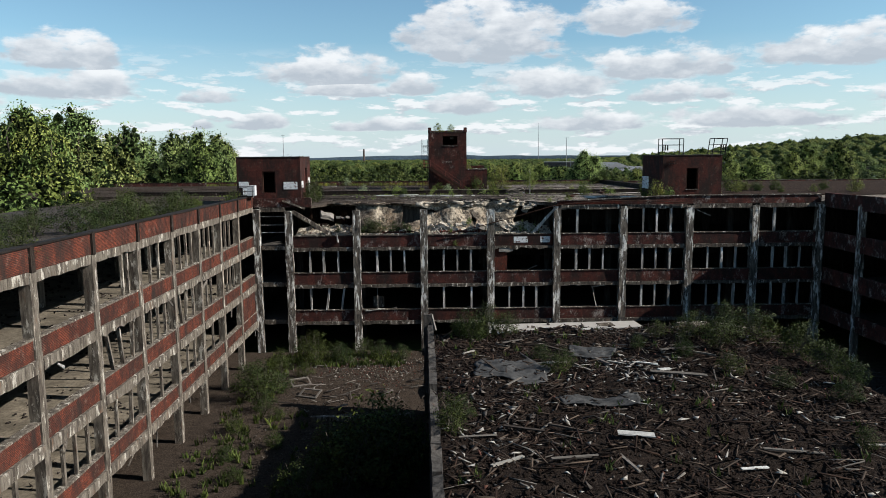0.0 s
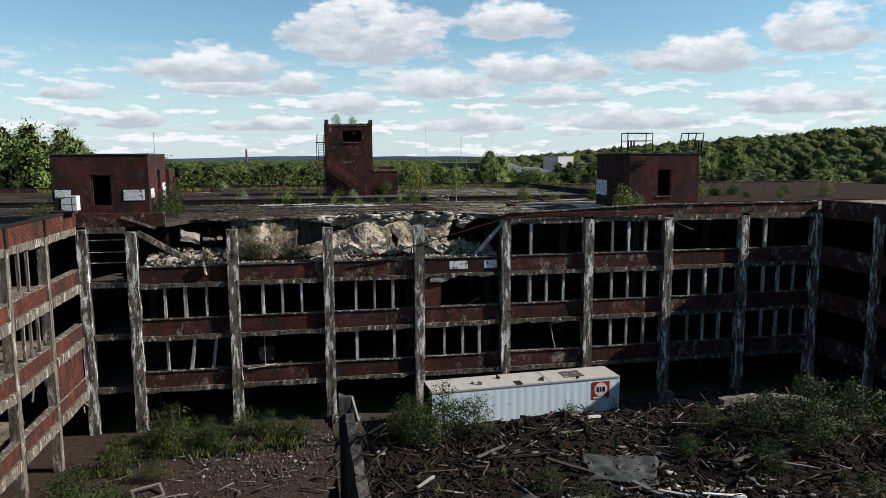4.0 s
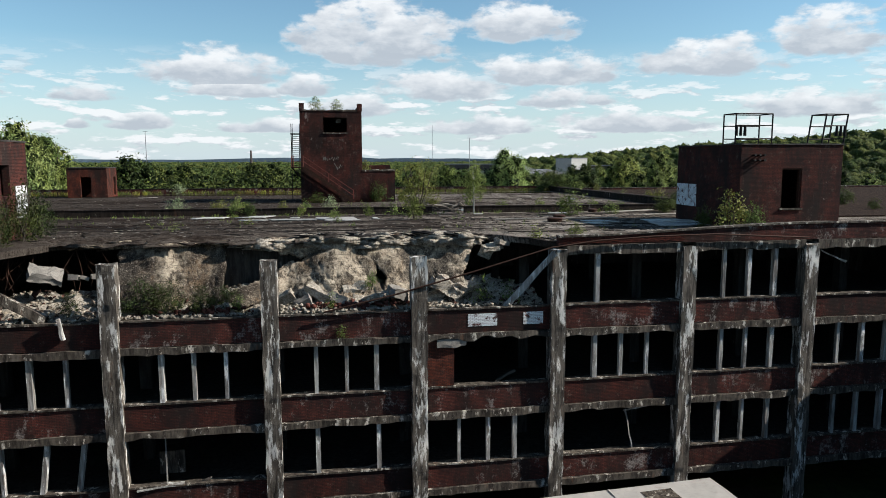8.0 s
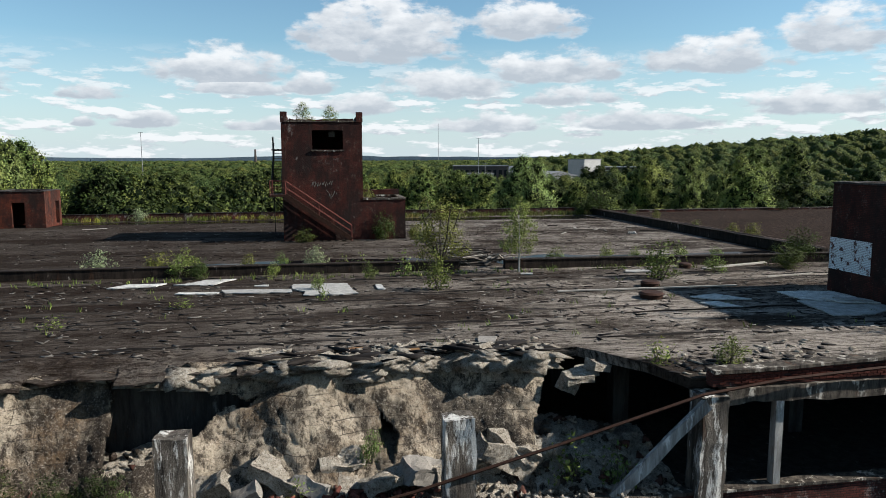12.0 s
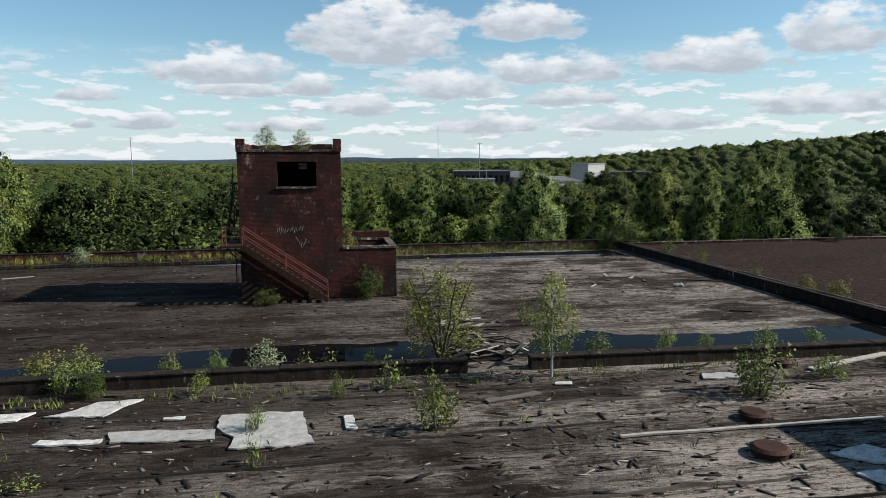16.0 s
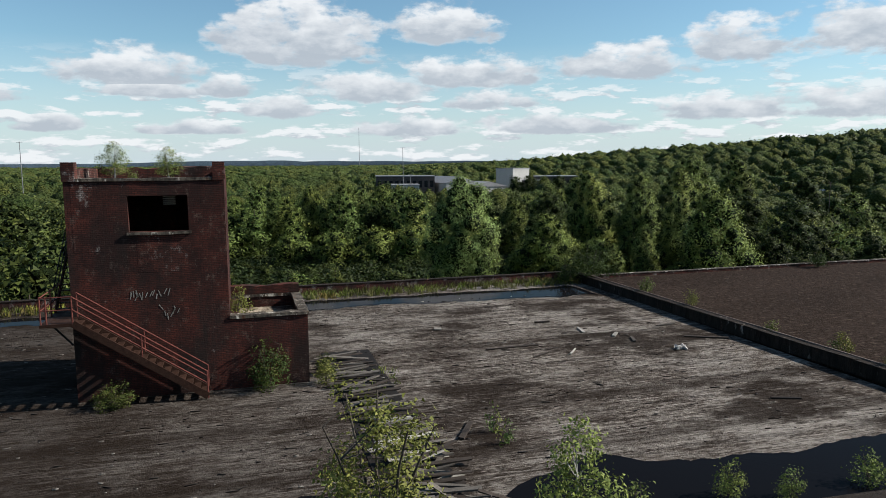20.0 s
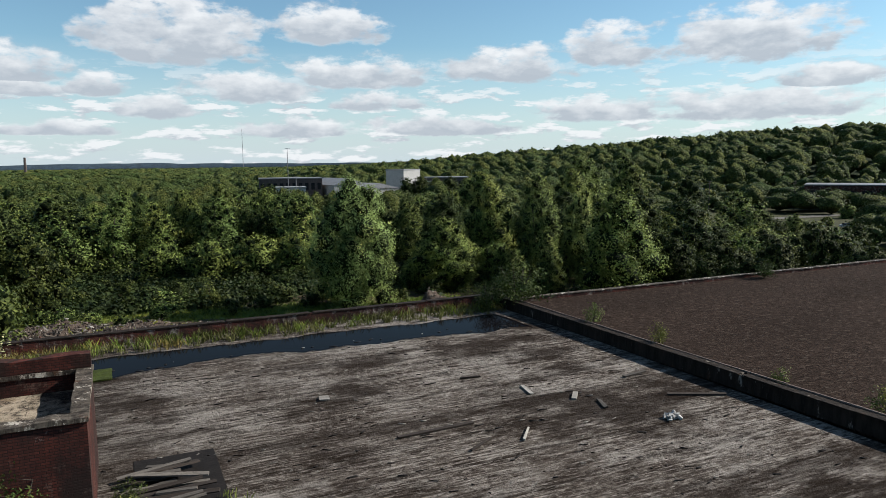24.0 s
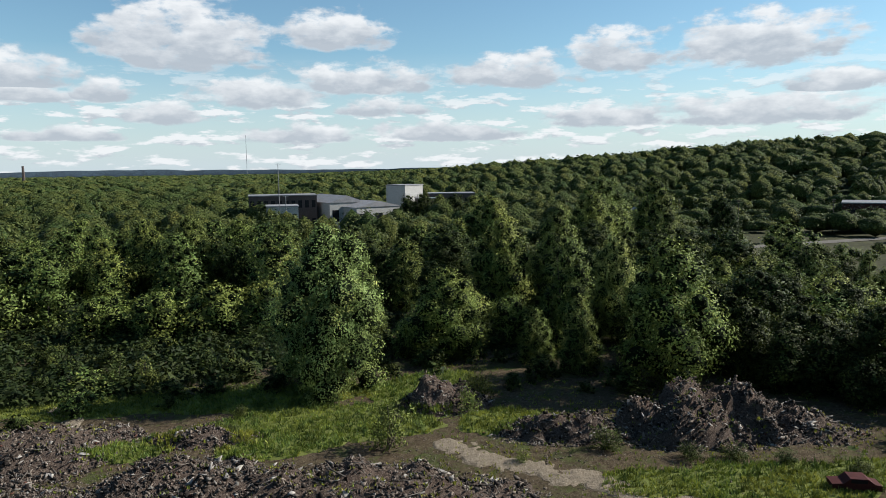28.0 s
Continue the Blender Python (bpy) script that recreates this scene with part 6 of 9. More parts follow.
part("door_frame", boxes((-17.4, -17.28, 77.1, 77.3, 17.4, 19.7), (-16.07, -15.95, 77.1, 77.3, 17.4, 19.7), (-17.28, -16.07, 77.1, 77.3, 19.58, 19.7)), RUST, pent_l)
# penthouse over the sound bays
pent_r = brick_house("penthouse", (30.6, 79.5, ROOF), 27.2, 34.0, 79.5, 86.9, 21.1, "red brick penthouse with a doorway and steel racks on top",
                     front=[(29.95, 31.3, 17.3, 19.7)], brick=BRICK_TOWER)
part("painted_patch", boxes((27.17, 27.2, 84.35, 86.86, 17.16, 18.62)), BRICK_WHITE, pent_r, "white painted patch of brick")
part("door_frame", boxes((29.95, 30.05, 79.6, 79.8, 17.3, 19.7), (31.2, 31.3, 79.6, 79.8, 17.3, 19.7), (30.05, 31.2, 79.6, 79.8, 19.6, 19.7)), RUST, pent_r)
part("ledge", ragged(29.9, 31.4, 79.42, 79.6, 17.2, 17.3, 0.4, 0.01, 0, 0, 3), CONC_EDGE, pent_r)
for i in range(3):
    for z in (20.45, 20.15):
        bm = bmesh.new()
        limb(bm, (27.9 + 0.32 * i, 79.5, z), (27.9 + 0.32 * i, 79.15, z + 0.05), 0.05, 0.07, 8)
        part("insulator", bm, BLACK_STEEL, pent_r)


def rack(x0, x1, y, h, lean, boxes_at):
    ob = thing("steel_rack", ((x0 + x1) / 2, y, 21.15), "black steel line rack with insulators on the penthouse roof", "steel rack", "racks on the penthouse")
    for x in (x0, x1):
        for yy in (y, y + 1.3):
            bm = bmesh.new()
            limb(bm, (x, yy, 21.1), (x + lean, yy, 21.15 + h), 0.05, 0.05)
            part("post", bm, BLACK_STEEL, ob)
    for z in (0.35, h * 0.62, h):
        for yy in (y, y + 1.3):
            bm = bmesh.new()
            limb(bm, (x0 + lean * z / h, yy, 21.15 + z), (x1 + lean * z / h, yy, 21.15 + z), 0.04, 0.04)
            part("bar", bm, BLACK_STEEL, ob)
    for x in (x0, x1):
        bm = bmesh.new()
        limb(bm, (x + lean, y, 21.15 + h), (x + lean, y + 1.3, 21.15 + h), 0.04, 0.04)
        part("bar", bm, BLACK_STEEL, ob)
    for i in range(3):
        bm = bmesh.new()
        limb(bm, (boxes_at + 0.28 * i, y - 0.02, 21.15 + h * 0.28), (boxes_at + 0.28 * i, y - 0.02, 21.15 + h * 0.62), 0.10, 0.07, 8)
        part("insulator", bm, BLACK_STEEL, ob)


rack(27.45, 29.9, 80.6, 1.85, 0.0, 27.5)
rack(33.1, 34.6, 80.3, 1.85, 0.25, 34.1)
hut = brick_house("brick_hut", (-23, 128.0, ROOF), -25.0, -20.8, 126.4, 130.4, 19.4, "small brick hut on the roof with a doorway", front=[(-23.6, -22.5, 16.1, 18.4)], east=[(129.0, 129.9, 16.3, 18.4)], brick=BRICK_RED)

# stair against the tower's front
def tower_stair():
    ob = thing("steel_stair", (3.4, 111.4, ROOF), "rusty red steel stair with pipe rails", "stair")
    a, b = Vector((1.2, 111.3, 19.6)), Vector((6.0, 111.3, 16.25))
    for y in (110.85, 111.75):
        bm = bmesh.new()
        beam_between(bm, (a.x, y, a.z), (b.x, y, b.z), 0.07, 0.28)
        part("stringer", bm, RUST, ob)
    for i in range(17):
        f = (i + 0.5) / 17
        p = a.lerp(b, f)
        bm = bmesh.new()
        obox(bm, pose(p.x, p.y, p.z + 0.03), 0.26, 0.82, 0.035)
        part("tread", bm, RUST, ob)
    for y in (110.85, 111.75):
        for h in (0.55, 1.05):
            bm = bmesh.new()
            limb(bm, (a.x, y, a.z + h), (b.x, y, b.z + h), 0.028, 0.028)
            part("rail", bm, RAIL_RED, ob)
        for f in (0.0, 0.5, 1.0):
            p = a.lerp(b, f)
            bm = bmesh.new()
            limb(bm, (p.x, y, p.z - 0.1), (p.x, y, p.z + 1.06), 0.03, 0.03)
            part("post", bm, RAIL_RED, ob)
    part("landing", boxes((0.05, 1.2, 110.8, 114.2, 19.50, 19.62)), RUST, ob)
    for y in (111.95, 114.1):
        bm = bmesh.new()
        limb(bm, (0.1, y, 19.5), (0.94, y, 18.5), 0.04, 0.04)
        part("bracket", bm, BLACK_STEEL, ob)
    # upper flight along the tower's side
    c, d = Vector((0.45, 113.2, 19.6)), Vector((0.45, 117.6, 23.0))
    for x in (0.08, 0.82):
        bm = bmesh.new()
        beam_between(bm, (x, c.y, c.z), (x, d.y, d.z), 0.06, 0.25)
        part("stringer", bm, RUST, ob)
        for h in (0.55, 1.05):
            bm = bmesh.new()
            limb(bm, (x, c.y, c.z + h), (x, d.y, d.z + h), 0.025, 0.025)
            part("rail", bm, BLACK_STEEL, ob)
    for i in range(16):
        p = c.lerp(d, (i + 0.5) / 16)
        bm = bmesh.new()
        obox(bm, pose(p.x, p.y, p.z + 0.03), 0.7, 0.24, 0.035)
        part("tread", bm, RUST, ob)
    for h in (0.55, 1.05):
        bm = bmesh.new()
        limb(bm, (0.1, 110.85, 19.6 + h), (1.2, 110.85, 19.6 + h), 0.025, 0.025)
        limb(bm, (0.1, 110.85, 19.6 + h), (0.1, 114.1, 19.6 + h), 0.025, 0.025)
        part("rail", bm, RAIL_RED, ob)
    for x, y in ((0.1, 110.85), (0.1, 112.5), (0.1, 114.1), (0.3, 110.85)):
        bm = bmesh.new()
        limb(bm, (x, y, 19.5), (x, y, 20.7), 0.03, 0.03)
        part("post", bm, RAIL_RED, ob)
    # a tall guard at the head of the upper flight
    part("landing", boxes((-0.15, 0.95, 117.6, 118.8, 22.95, 23.05)), RUST, ob)
    for x, y in ((-0.1, 118.7), (0.85, 118.7)):
        bm = bmesh.new()
        limb(bm, (x, y, ROOF), (x, y, 24.1), 0.04, 0.04)
        part("post", bm, BLACK_STEEL, ob)


tower_stair()

# ---------------------------------------------------------------- the fallen roof edge
def hanging_slab():
    """The broken roof edge that hangs down to the top floor, with holes torn through it."""
    nx, ns = 290, 54
    xs = np.linspace(-8.4, 11.3, nx)

    def at(x, s):
        q = Vector((x * 0.35, s * 1.2, 3))
        y = 79.30 + 0.5 * noise.noise(Vector((x * 0.45, 0, 0))) - 2.35 * s ** 1.15 + 0.60 * s * noise.noise(q) + 0.16 * noise.noise(q * 3.3)
        z = 16.02 - 3.15 * s + 0.15 * noise.noise(q * 2 + Vector((9, 0, 0))) * s
        y -= 0.35 * max(0.0, math.sin((x - 2) * 0.55)) * s
        f = (0.05 + 0.13 * s) * noise.fractal(Vector((x * 0.9, s * 2.6, 5)), 0.5, 2.2, 8)
        f -= 0.20 * max(0.0, noise.noise(Vector((x * 0.5, s * 1.5, 12)))) * s
        return (x, y + f, z)

    def open_at(x, s):
        w = 0.35 * noise.noise(Vector((x * 1.3, s * 4, 8)))
        if -2.3 + w < x < 0.45 + w and 0.08 < s < 0.78 - 0.1 * (x + 2.3):
            return True
        if 0.2 < x < 2.7 and 0.18 + 0.1 * (x - 0.2) < s + 0.3 * w < 0.44 - 0.05 * x:
            return True
        if abs(x - 5.55 - 0.6 * (s - 0.6)) / 0.36 + abs(s - 0.62) / 0.17 < 1 + 0.8 * w:
            return True
        if x > 10.9 - 1.3 * s + 1.2 * w:
            return True
        if x < -7.7 + 1.4 * w - 0.5 * (s - 0.5):
            return True
        if s > 0.95 + 0.20 * w:
            return True
        return False

    idx = {}
    verts, faces = [], []
    for j in range(ns):
        for i in range(nx):
            idx[(i, j)] = len(verts)
            verts.append(at(xs[i], j / (ns - 1)))
    for j in range(ns - 1):
        for i in range(nx - 1):
            if not open_at((xs[i] + xs[i + 1]) / 2, (j + 0.5) / (ns - 1)):
                faces.append((idx[(i, j)], idx[(i, j + 1)], idx[(i + 1, j + 1)], idx[(i + 1, j)]))
    base = np.array(base_of(works))
    ob = new("hanging_slab", raw_mesh("hanging_slab", np.array(verts) - base, faces, CONC_SLAB))
    ob.parent = works
    md = ob.modifiers.new("thickness", "SOLIDIFY")
    md.thickness, md.offset = 0.16, 1.0
    tagged(ob, "pale broken concrete slab hanging from the roof edge")
    # added backing panel; stain and shadow of the recess are in its dark colour
    part("recess_wall", ragged(-3.2, 3.2, 79.75, 79.95, 12.6, 15.75, 0.4, 0.06, 0, 0, 9), CONC_DARK, works, "dark panel behind the broken slab")
    # the torn lip of the roof: cracked crusts of pale topping, black felt sagging over the western half
    r = random.Random(15)

    def edge(x):
        return 79.2 + 0.5 * noise.noise(Vector((x * 0.45, 0, 0))) + 0.30 * noise.noise(Vector((x * 1.9, 4, 0)))

    gen = np.random.default_rng(16)
    for n, lo, hi, zs, big, mat, lab in ((230, -1.2, 11.0, (15.70, 15.98), (0.9, 0.42, 0.16), CRUMBLE, "pale broken plates of screed along the torn roof edge"), (170, 0.8, 11.2, (15.98, 16.16), (0.9, 0.5, 0.09), CRUMBLE, "cracked pale plates at the torn roof edge"),
                                         (90, 1.6, 10.8, (16.10, 16.20), (1.1, 0.30, 0.05), TAR, "lifted strips of black felt at the torn roof edge"), (70, -9.5, 2.0, (15.80, 16.10), (1.0, 0.35, 0.10), CONC_SLAB, "broken edge of the roof slab")):
        px_ = gen.uniform(lo, hi, n)
        back = gen.uniform(-0.38, 0.10 if zs[0] < 15.9 else 0.9, n)
        pts = np.array([(u, edge(u) + v, w) for u, v, w in zip(px_, back, gen.uniform(*zs, n))])
        sizes = np.array(big) * gen.uniform(0.35, 1.5, (n, 1)) * gen.uniform(0.7, 1.3, (n, 3))
        v, f = pieces(pts, sizes, gen, 0.10, 0.33, True)
        tagged(new("roof_crust", raw_mesh("roof_crust", v, f, mat)), lab, "rubble", kind="stuff")
    x = -11.4
    while x < 1.5:
        L = r.uniform(1.2, 3.0)
        bm = ragged(-L / 2, L / 2, -r.uniform(0.35, 0.75), 0.9, -0.03, 0.03, 0.2, 0.11, 0.0, 0.0, x)
        bmesh.ops.transform(bm, matrix=pose(x + L / 2, edge(x + L / 2) - 0.1, ROOF - 0.02, r.uniform(6, 13), r.uniform(-2, 2), r.uniform(-3, 3)), verts=bm.verts)
        part("sagging_felt", bm, DECK_FRONT, works, "black roofing felt sagging over the broken edge")
        x += L * 0.9
    bm = bmesh.new()
    for i in range(90):
        x = 1.5 + 9.7 * r.random() ** 0.8
        obox(bm, pose(x, edge(x) + r.uniform(-0.2, 1.3), ROOF + r.uniform(0.04, 0.12), r.uniform(-12, 12), r.uniform(-8, 8), r.uniform(0, 180)), r.uniform(0.05, 0.3), r.uniform(0.05, 0.2), r.uniform(0.03, 0.07), 0.04)
    single("torn_edge", bm, CRUMBLE, "white crumbs along the broken roof edge", "rubble", (4, 79.2, ROOF), kind="stuff")


hanging_slab()


def rubble_shelf():
    """What fell on the top floor behind the front."""
    gen = np.random.default_rng(14)
    n = 1900
    x = gen.uniform(-13.8, 14.0, n)
    y = 75.75 + 3.2 * gen.random(n) ** 1.6
    slope = np.array([0.75 + 0.55 * noise.noise(Vector((a * 0.4, 2, 0))) for a in x])
    z = 12.05 + slope * np.clip((y - 75.6) * 0.45, 0.25, 1.3) + gen.uniform(-0.1, 0.1, n)
    z += 0.55
    p = np.stack([x, y, z], 1)
    kind = gen.random(n)
    for k, (lo, hi, mat, label, size) in enumerate(((0, 0.42, CRUMBLE, "pale concrete rubble on the top floor", 0.11), (0.42, 0.70, CONC_SLAB, "grey concrete rubble on the top floor", 0.15), (0.70, 0.78, BRICK_BITS, "fallen red bricks on the top floor", 0.15), (0.78, 1.0, HEAP_DIRT, "dark rubble on the top floor", 0.12))):
        m = (kind >= lo) & (kind < hi)
        s = size * gen.uniform(0.3, 1.7, (m.sum(), 1)) ** 1.3 * np.array([1.2, 0.9, 0.55]) * gen.uniform(0.7, 1.3, (m.sum(), 3))
        scatter("rubble", label, "rubble", p[m], s, gen, mat, 0.7, 0.4)
    # its bed
    nx, ny = 260, 40
    verts = []
    for j in range(ny):
        for i in range(nx):
            a, b = -13.9 + 28 * i / (nx - 1), 75.62 + 3.9 * j / (ny - 1)
            sl = 0.75 + 0.55 * noise.noise(Vector((a * 0.4, 2, 0)))
            apron = 0.5 * math.exp(-((a - 4.2) / 3.6) ** 2)
            verts.append((a, b, 12.52 + (sl + apron) * min(1.3, max(0.15, (b - 75.6) * 0.45)) + 0.20 * noise.fractal(Vector((a * 1.3, b * 1.3, 0)), 0.55, 2.3, 7)))
    faces = [(j * nx + i, j * nx + i + 1, (j + 1) * nx + i + 1, (j + 1) * nx + i) for j in range(ny - 1) for i in range(nx - 1)]
    tagged(new("rubble_bank", raw_mesh("rubble_bank", verts, faces, CRUMBLE)), "bank of crumbled concrete on the top floor", "rubble", kind="stuff")


rubble_shelf()

# fallen brickwork at the sill of the open bays
gen_b = np.random.default_rng(52)
for n, cx, rx in ((70, -3.0, 0.8), (110, 3.8, 1.3), (40, -9.8, 1.2), (60, 0.9, 0.9)):
    at_b = np.stack([gen_b.normal(cx, rx, n), gen_b.uniform(75.7, 76.6, n), gen_b.uniform(12.95, 13.15, n)], 1)
    scatter("brick_rubble", "fallen red bricks and plaster on the top floor", "rubble", at_b, np.array((0.21, 0.12, 0.07)) * gen_b.uniform(0.5, 1.6, (n, 1)), gen_b, RED_BRICKS if n > 60 else CRUMBLE, 0.6, 0.2)
for n, lo, hi in ((420, -13.6, 13.6),):
    at_b = np.stack([gen_b.uniform(lo, hi, n), gen_b.uniform(75.35, 75.9, n), np.full(n, 12.92)], 1)
    scatter("plaster_crumbs", "pale crumbs of plaster along the sills of the top floor", "rubble", at_b, np.array((0.16, 0.10, 0.05)) * gen_b.uniform(0.4, 2.0, (n, 1)), gen_b, CRUMBLE, 0.5, 0.3)

# loose flakes of felt over the front deck
gen_f = np.random.default_rng(77)
FLAKE = plain_mat("felt_flake", (0.24, 0.21, 0.18), 0.95, 0, 0.5, 2.0, 0.4, 0.6)
for n, size, mat, label, box_f in ((700, (0.20, 0.06, 0.012), FLAKE, "small pale flakes of roofing felt", (-12, 34, 79.9, 14.5)), (300, (0.34, 0.07, 0.02), TAR, "small black flakes of roofing felt", (-12, 34, 79.9, 14.5)),
                                   (90, (0.17, 0.09, 0.02), CRUMBLE, "flakes of plaster at the broken edge of the roof", (13.8, 21, 75.9, 3.0)), (80, (0.24, 0.12, 0.02), TAR, "black scraps of felt at the broken edge of the roof", (13.8, 21, 75.9, 3.0))):
    at_f = np.stack([gen_f.uniform(box_f[0], box_f[1], n), box_f[2] + box_f[3] * gen_f.uniform(0, 1, n) ** 1.5, np.full(n, ROOF + 0.015)], 1)
    at_f = at_f[(at_f[:, 0] < 26.8) | (at_f[:, 1] > 87.2) | (at_f[:, 1] < 79.3)]
    scatter("felt_flakes", label, "roofing scraps", at_f, np.array(size) * gen_f.uniform(0.4, 1.8, (len(at_f), 1)), gen_f, mat, 0.06, 0.25)

# single lumps and slabs
for x, y, z, s, f, mat in ((-10.6, 77.6, 14.75, 1.5, 0.35, RUBBLE_PALE), (-9.4, 77.9, 14.55, 0.45, 0.6, RUBBLE_PALE), (-8.9, 77.9, 14.5, 0.4, 0.6, RUBBLE_PALE), (-8.4, 77.9, 14.6, 0.45, 0.6, RUBBLE_PALE),
                           (8.9, 77.0, 13.6, 1.6, 0.5, CRUMBLE), (10.2, 77.3, 13.5, 1.1, 0.5, CRUMBLE), (6.6, 76.7, 13.4, 1.5, 0.4, RUBBLE_PALE), (11.6, 78.1, 15.5, 0.9, 0.4, CRUMBLE), (12.3, 78.2, 15.8, 0.8, 0.4, CRUMBLE), (-13.2, 76.4, 13.3, 0.8, 0.5, CRUMBLE),
                           (3.3, 76.6, 13.25, 1.0, 0.5, RUBBLE_PALE), (9.3, 77.5, 13.5, 1.7, 0.7, CRUMBLE), (8.2, 77.2, 13.2, 1.3, 0.6, CRUMBLE), (10.1, 77.8, 13.1, 1.2, 0.6, CRUMBLE), (11.4, 78.4, 15.2, 0.6, 0.9, CRUMBLE), (12.0, 78.4, 15.6, 0.7, 0.7, CRUMBLE), (5.4, 76.5, 13.3, 1.3, 0.4, CRUMBLE), (7.2, 76.6, 13.3, 1.0, 0.5, CRUMBLE), (0.6, 76.7, 13.4, 1.2, 0.4, CRUMBLE), (2.4, 76.9, 13.5, 1.4, 0.4, CRUMBLE), (4.2, 77.2, 13.7, 1.2, 0.4, CRUMBLE), (1.6, 76.5, 13.2, 0.8, 0.5, RUBBLE_PALE), (-2.2, 76.3, 13.1, 0.7, 0.5, CRUMBLE)):
    bm = ragged(-0.5 * s, 0.5 * s, -0.28 * s, 0.28 * s, -0.5 * s * f, 0.5 * s * f, 0.12 * s, 0.09 * s, 0.2 * s, 0.2 * s, 3 * x + z)
    bmesh.ops.transform(bm, matrix=pose(x, y, z, rng.uniform(-30, 30), rng.uniform(-30, 30), rng.uniform(-30, 30)), verts=bm.verts)
    part("concrete_lump", bm, mat, works)

for x0, x1, z0, z1 in ((9.75, 11.27, 11.88, 12.52), (12.65, 13.7, 11.88, 12.52)):
    part("painted_patch", boxes((x0, x1, FY + 0.262, FY + 0.29, z0, z1)), BRICK_WHITE, works, "white painted patch of brick")
# standing brick pier in the open bay
part("brick_pier", ragged(7.64, 9.05, FY + 0.30, FY + 0.60, SILL[1], BEAM[2] + 0.1, 0.25, 0.02, 0.0, 0.0, 4), BRICK_RED, works)
part("broken_corbel", ragged(8.2, 9.6, FY + 0.15, FY + 0.6, 10.7, 11.3, 0.25, 0.08, 0.1, 0.5, 6), RUBBLE_PALE, works)
part("infill_panel", boxes((-5.6, -4.4, FY + 1.6, FY + 1.7, SILL[0], BEAM[1] - 1.2)), CONC_EDGE, works)


def leaning(name, a, b, w, h, mat, label, worn=0.04):
    bm = bmesh.new()
    beam_between(bm, a, b, w, h, worn)
    bmesh.ops.subdivide_edges(bm, edges=[e for e in bm.edges if e.calc_length() > 1.0], cuts=5)
    for v in bm.verts:
        v.co += 0.05 * noise.noise_vector(v.co * 2.3)
    return part(name, bm, mat, works, label)


leaning("fallen_beam", (-13.9, 75.2, 15.45), (-10.0, 75.55, 12.95), 0.3, 0.34, CONC_EDGE, "fallen concrete beam hanging across the bay")
leaning("fallen_beam", (14.15, 75.0, 15.6), (11.7, 75.5, 12.75), 0.24, 0.28, FRAME_PAINT, "fallen concrete post leaning in the bay")
leaning("broken_coping", (-14.9, 75.2, 16.6), (-12.6, 75.4, 15.75), 0.3, 0.22, CONC_EDGE, "broken coping hanging from the corner")
leaning("hanging_strip", (-9.3, 75.1, 13.1), (-9.1, 75.1, 12.1), 0.2, 0.12, FRAME_PAINT, "torn pale strip hanging over the sill")
leaning("stick", (18.9, 75.4, 4.8), (18.4, 75.4, 6.9), 0.06, 0.06, FRAME_PAINT, "bent pale frame bar")
leaning("stick", (18.3, 75.4, 6.85), (20.6, 75.45, 7.15), 0.06, 0.08, FRAME_PAINT, "bent pale frame bar")
leaning("stick", (29.6, 75.3, 15.3), (31.1, 75.2, 14.6), 0.06, 0.06, FRAME_PAINT, "loose pale rod")
leaning("sagging_sill", (-6.4, 75.3, 4.6), (-4.2, 75.4, 4.75), 0.3, 0.12, FRAME_PAINT, "splintered sill")
for a, b in (((-4.6, 75.5, 4.3), (-3.0, 75.4, 4.9)), ((-4.9, 75.4, 4.4), (-3.6, 75.6, 4.1)), ((3.2, 75.4, 4.55), (5.4, 75.5, 4.95)), ((4.6, 75.3, 4.6), (2.4, 75.5, 4.45)), ((11.3, 75.6, 8.9), (12.4, 75.9, 9.3))):
    leaning("stick", a, b, 0.10, 0.08, WOOD_GREY, "splintered timber on the sill")


def cable(points, r, name, label, category="cable"):
    bm = bmesh.new()
    tube(bm, points, r)
    single(name, bm, RUST, label, category, points[0])


cable([(2.6, 75.05, 12.95), (6.0, 74.95, 13.7), (10.0, 74.9, 14.75), (14.0, 74.9, 15.85), (16.5, 74.93, 16.15), (19.5, 74.95, 16.3), (23.0, 74.95, 16.35), (28.6, 74.95, 16.05)], 0.045, "steel_pipe", "long bent rusty pipe sagging from the parapet", "pipe")
cable([(-14.7, 74.95, 8.9), (-13.9, 74.85, 9.0)], 0.02, "wire", "pale wire tied round a column")


def wires():
    """Bent reinforcing bars and thin wires in the torn corner."""
    ob = thing("bent_bars", (-11, 77.5, 13), "thin bent reinforcing bars in the torn roof corner", "steel bars")
    r = random.Random(4)
    for i in range(16):
        x, z = r.uniform(-13.5, -8.2), 15.8
        p = Vector((x, 79.0 + r.uniform(-0.4, 0.2), z))
        bm = bmesh.new()
        pts = [p]
        for k in range(3):
            pts.append(pts[-1] + Vector((r.uniform(-0.5, 0.5), r.uniform(-0.7, 0.0), -r.uniform(0.3, 0.9))))
        tube(bm, pts, 0.014, 4)
        part("bar", bm, RUST, ob)


wires()


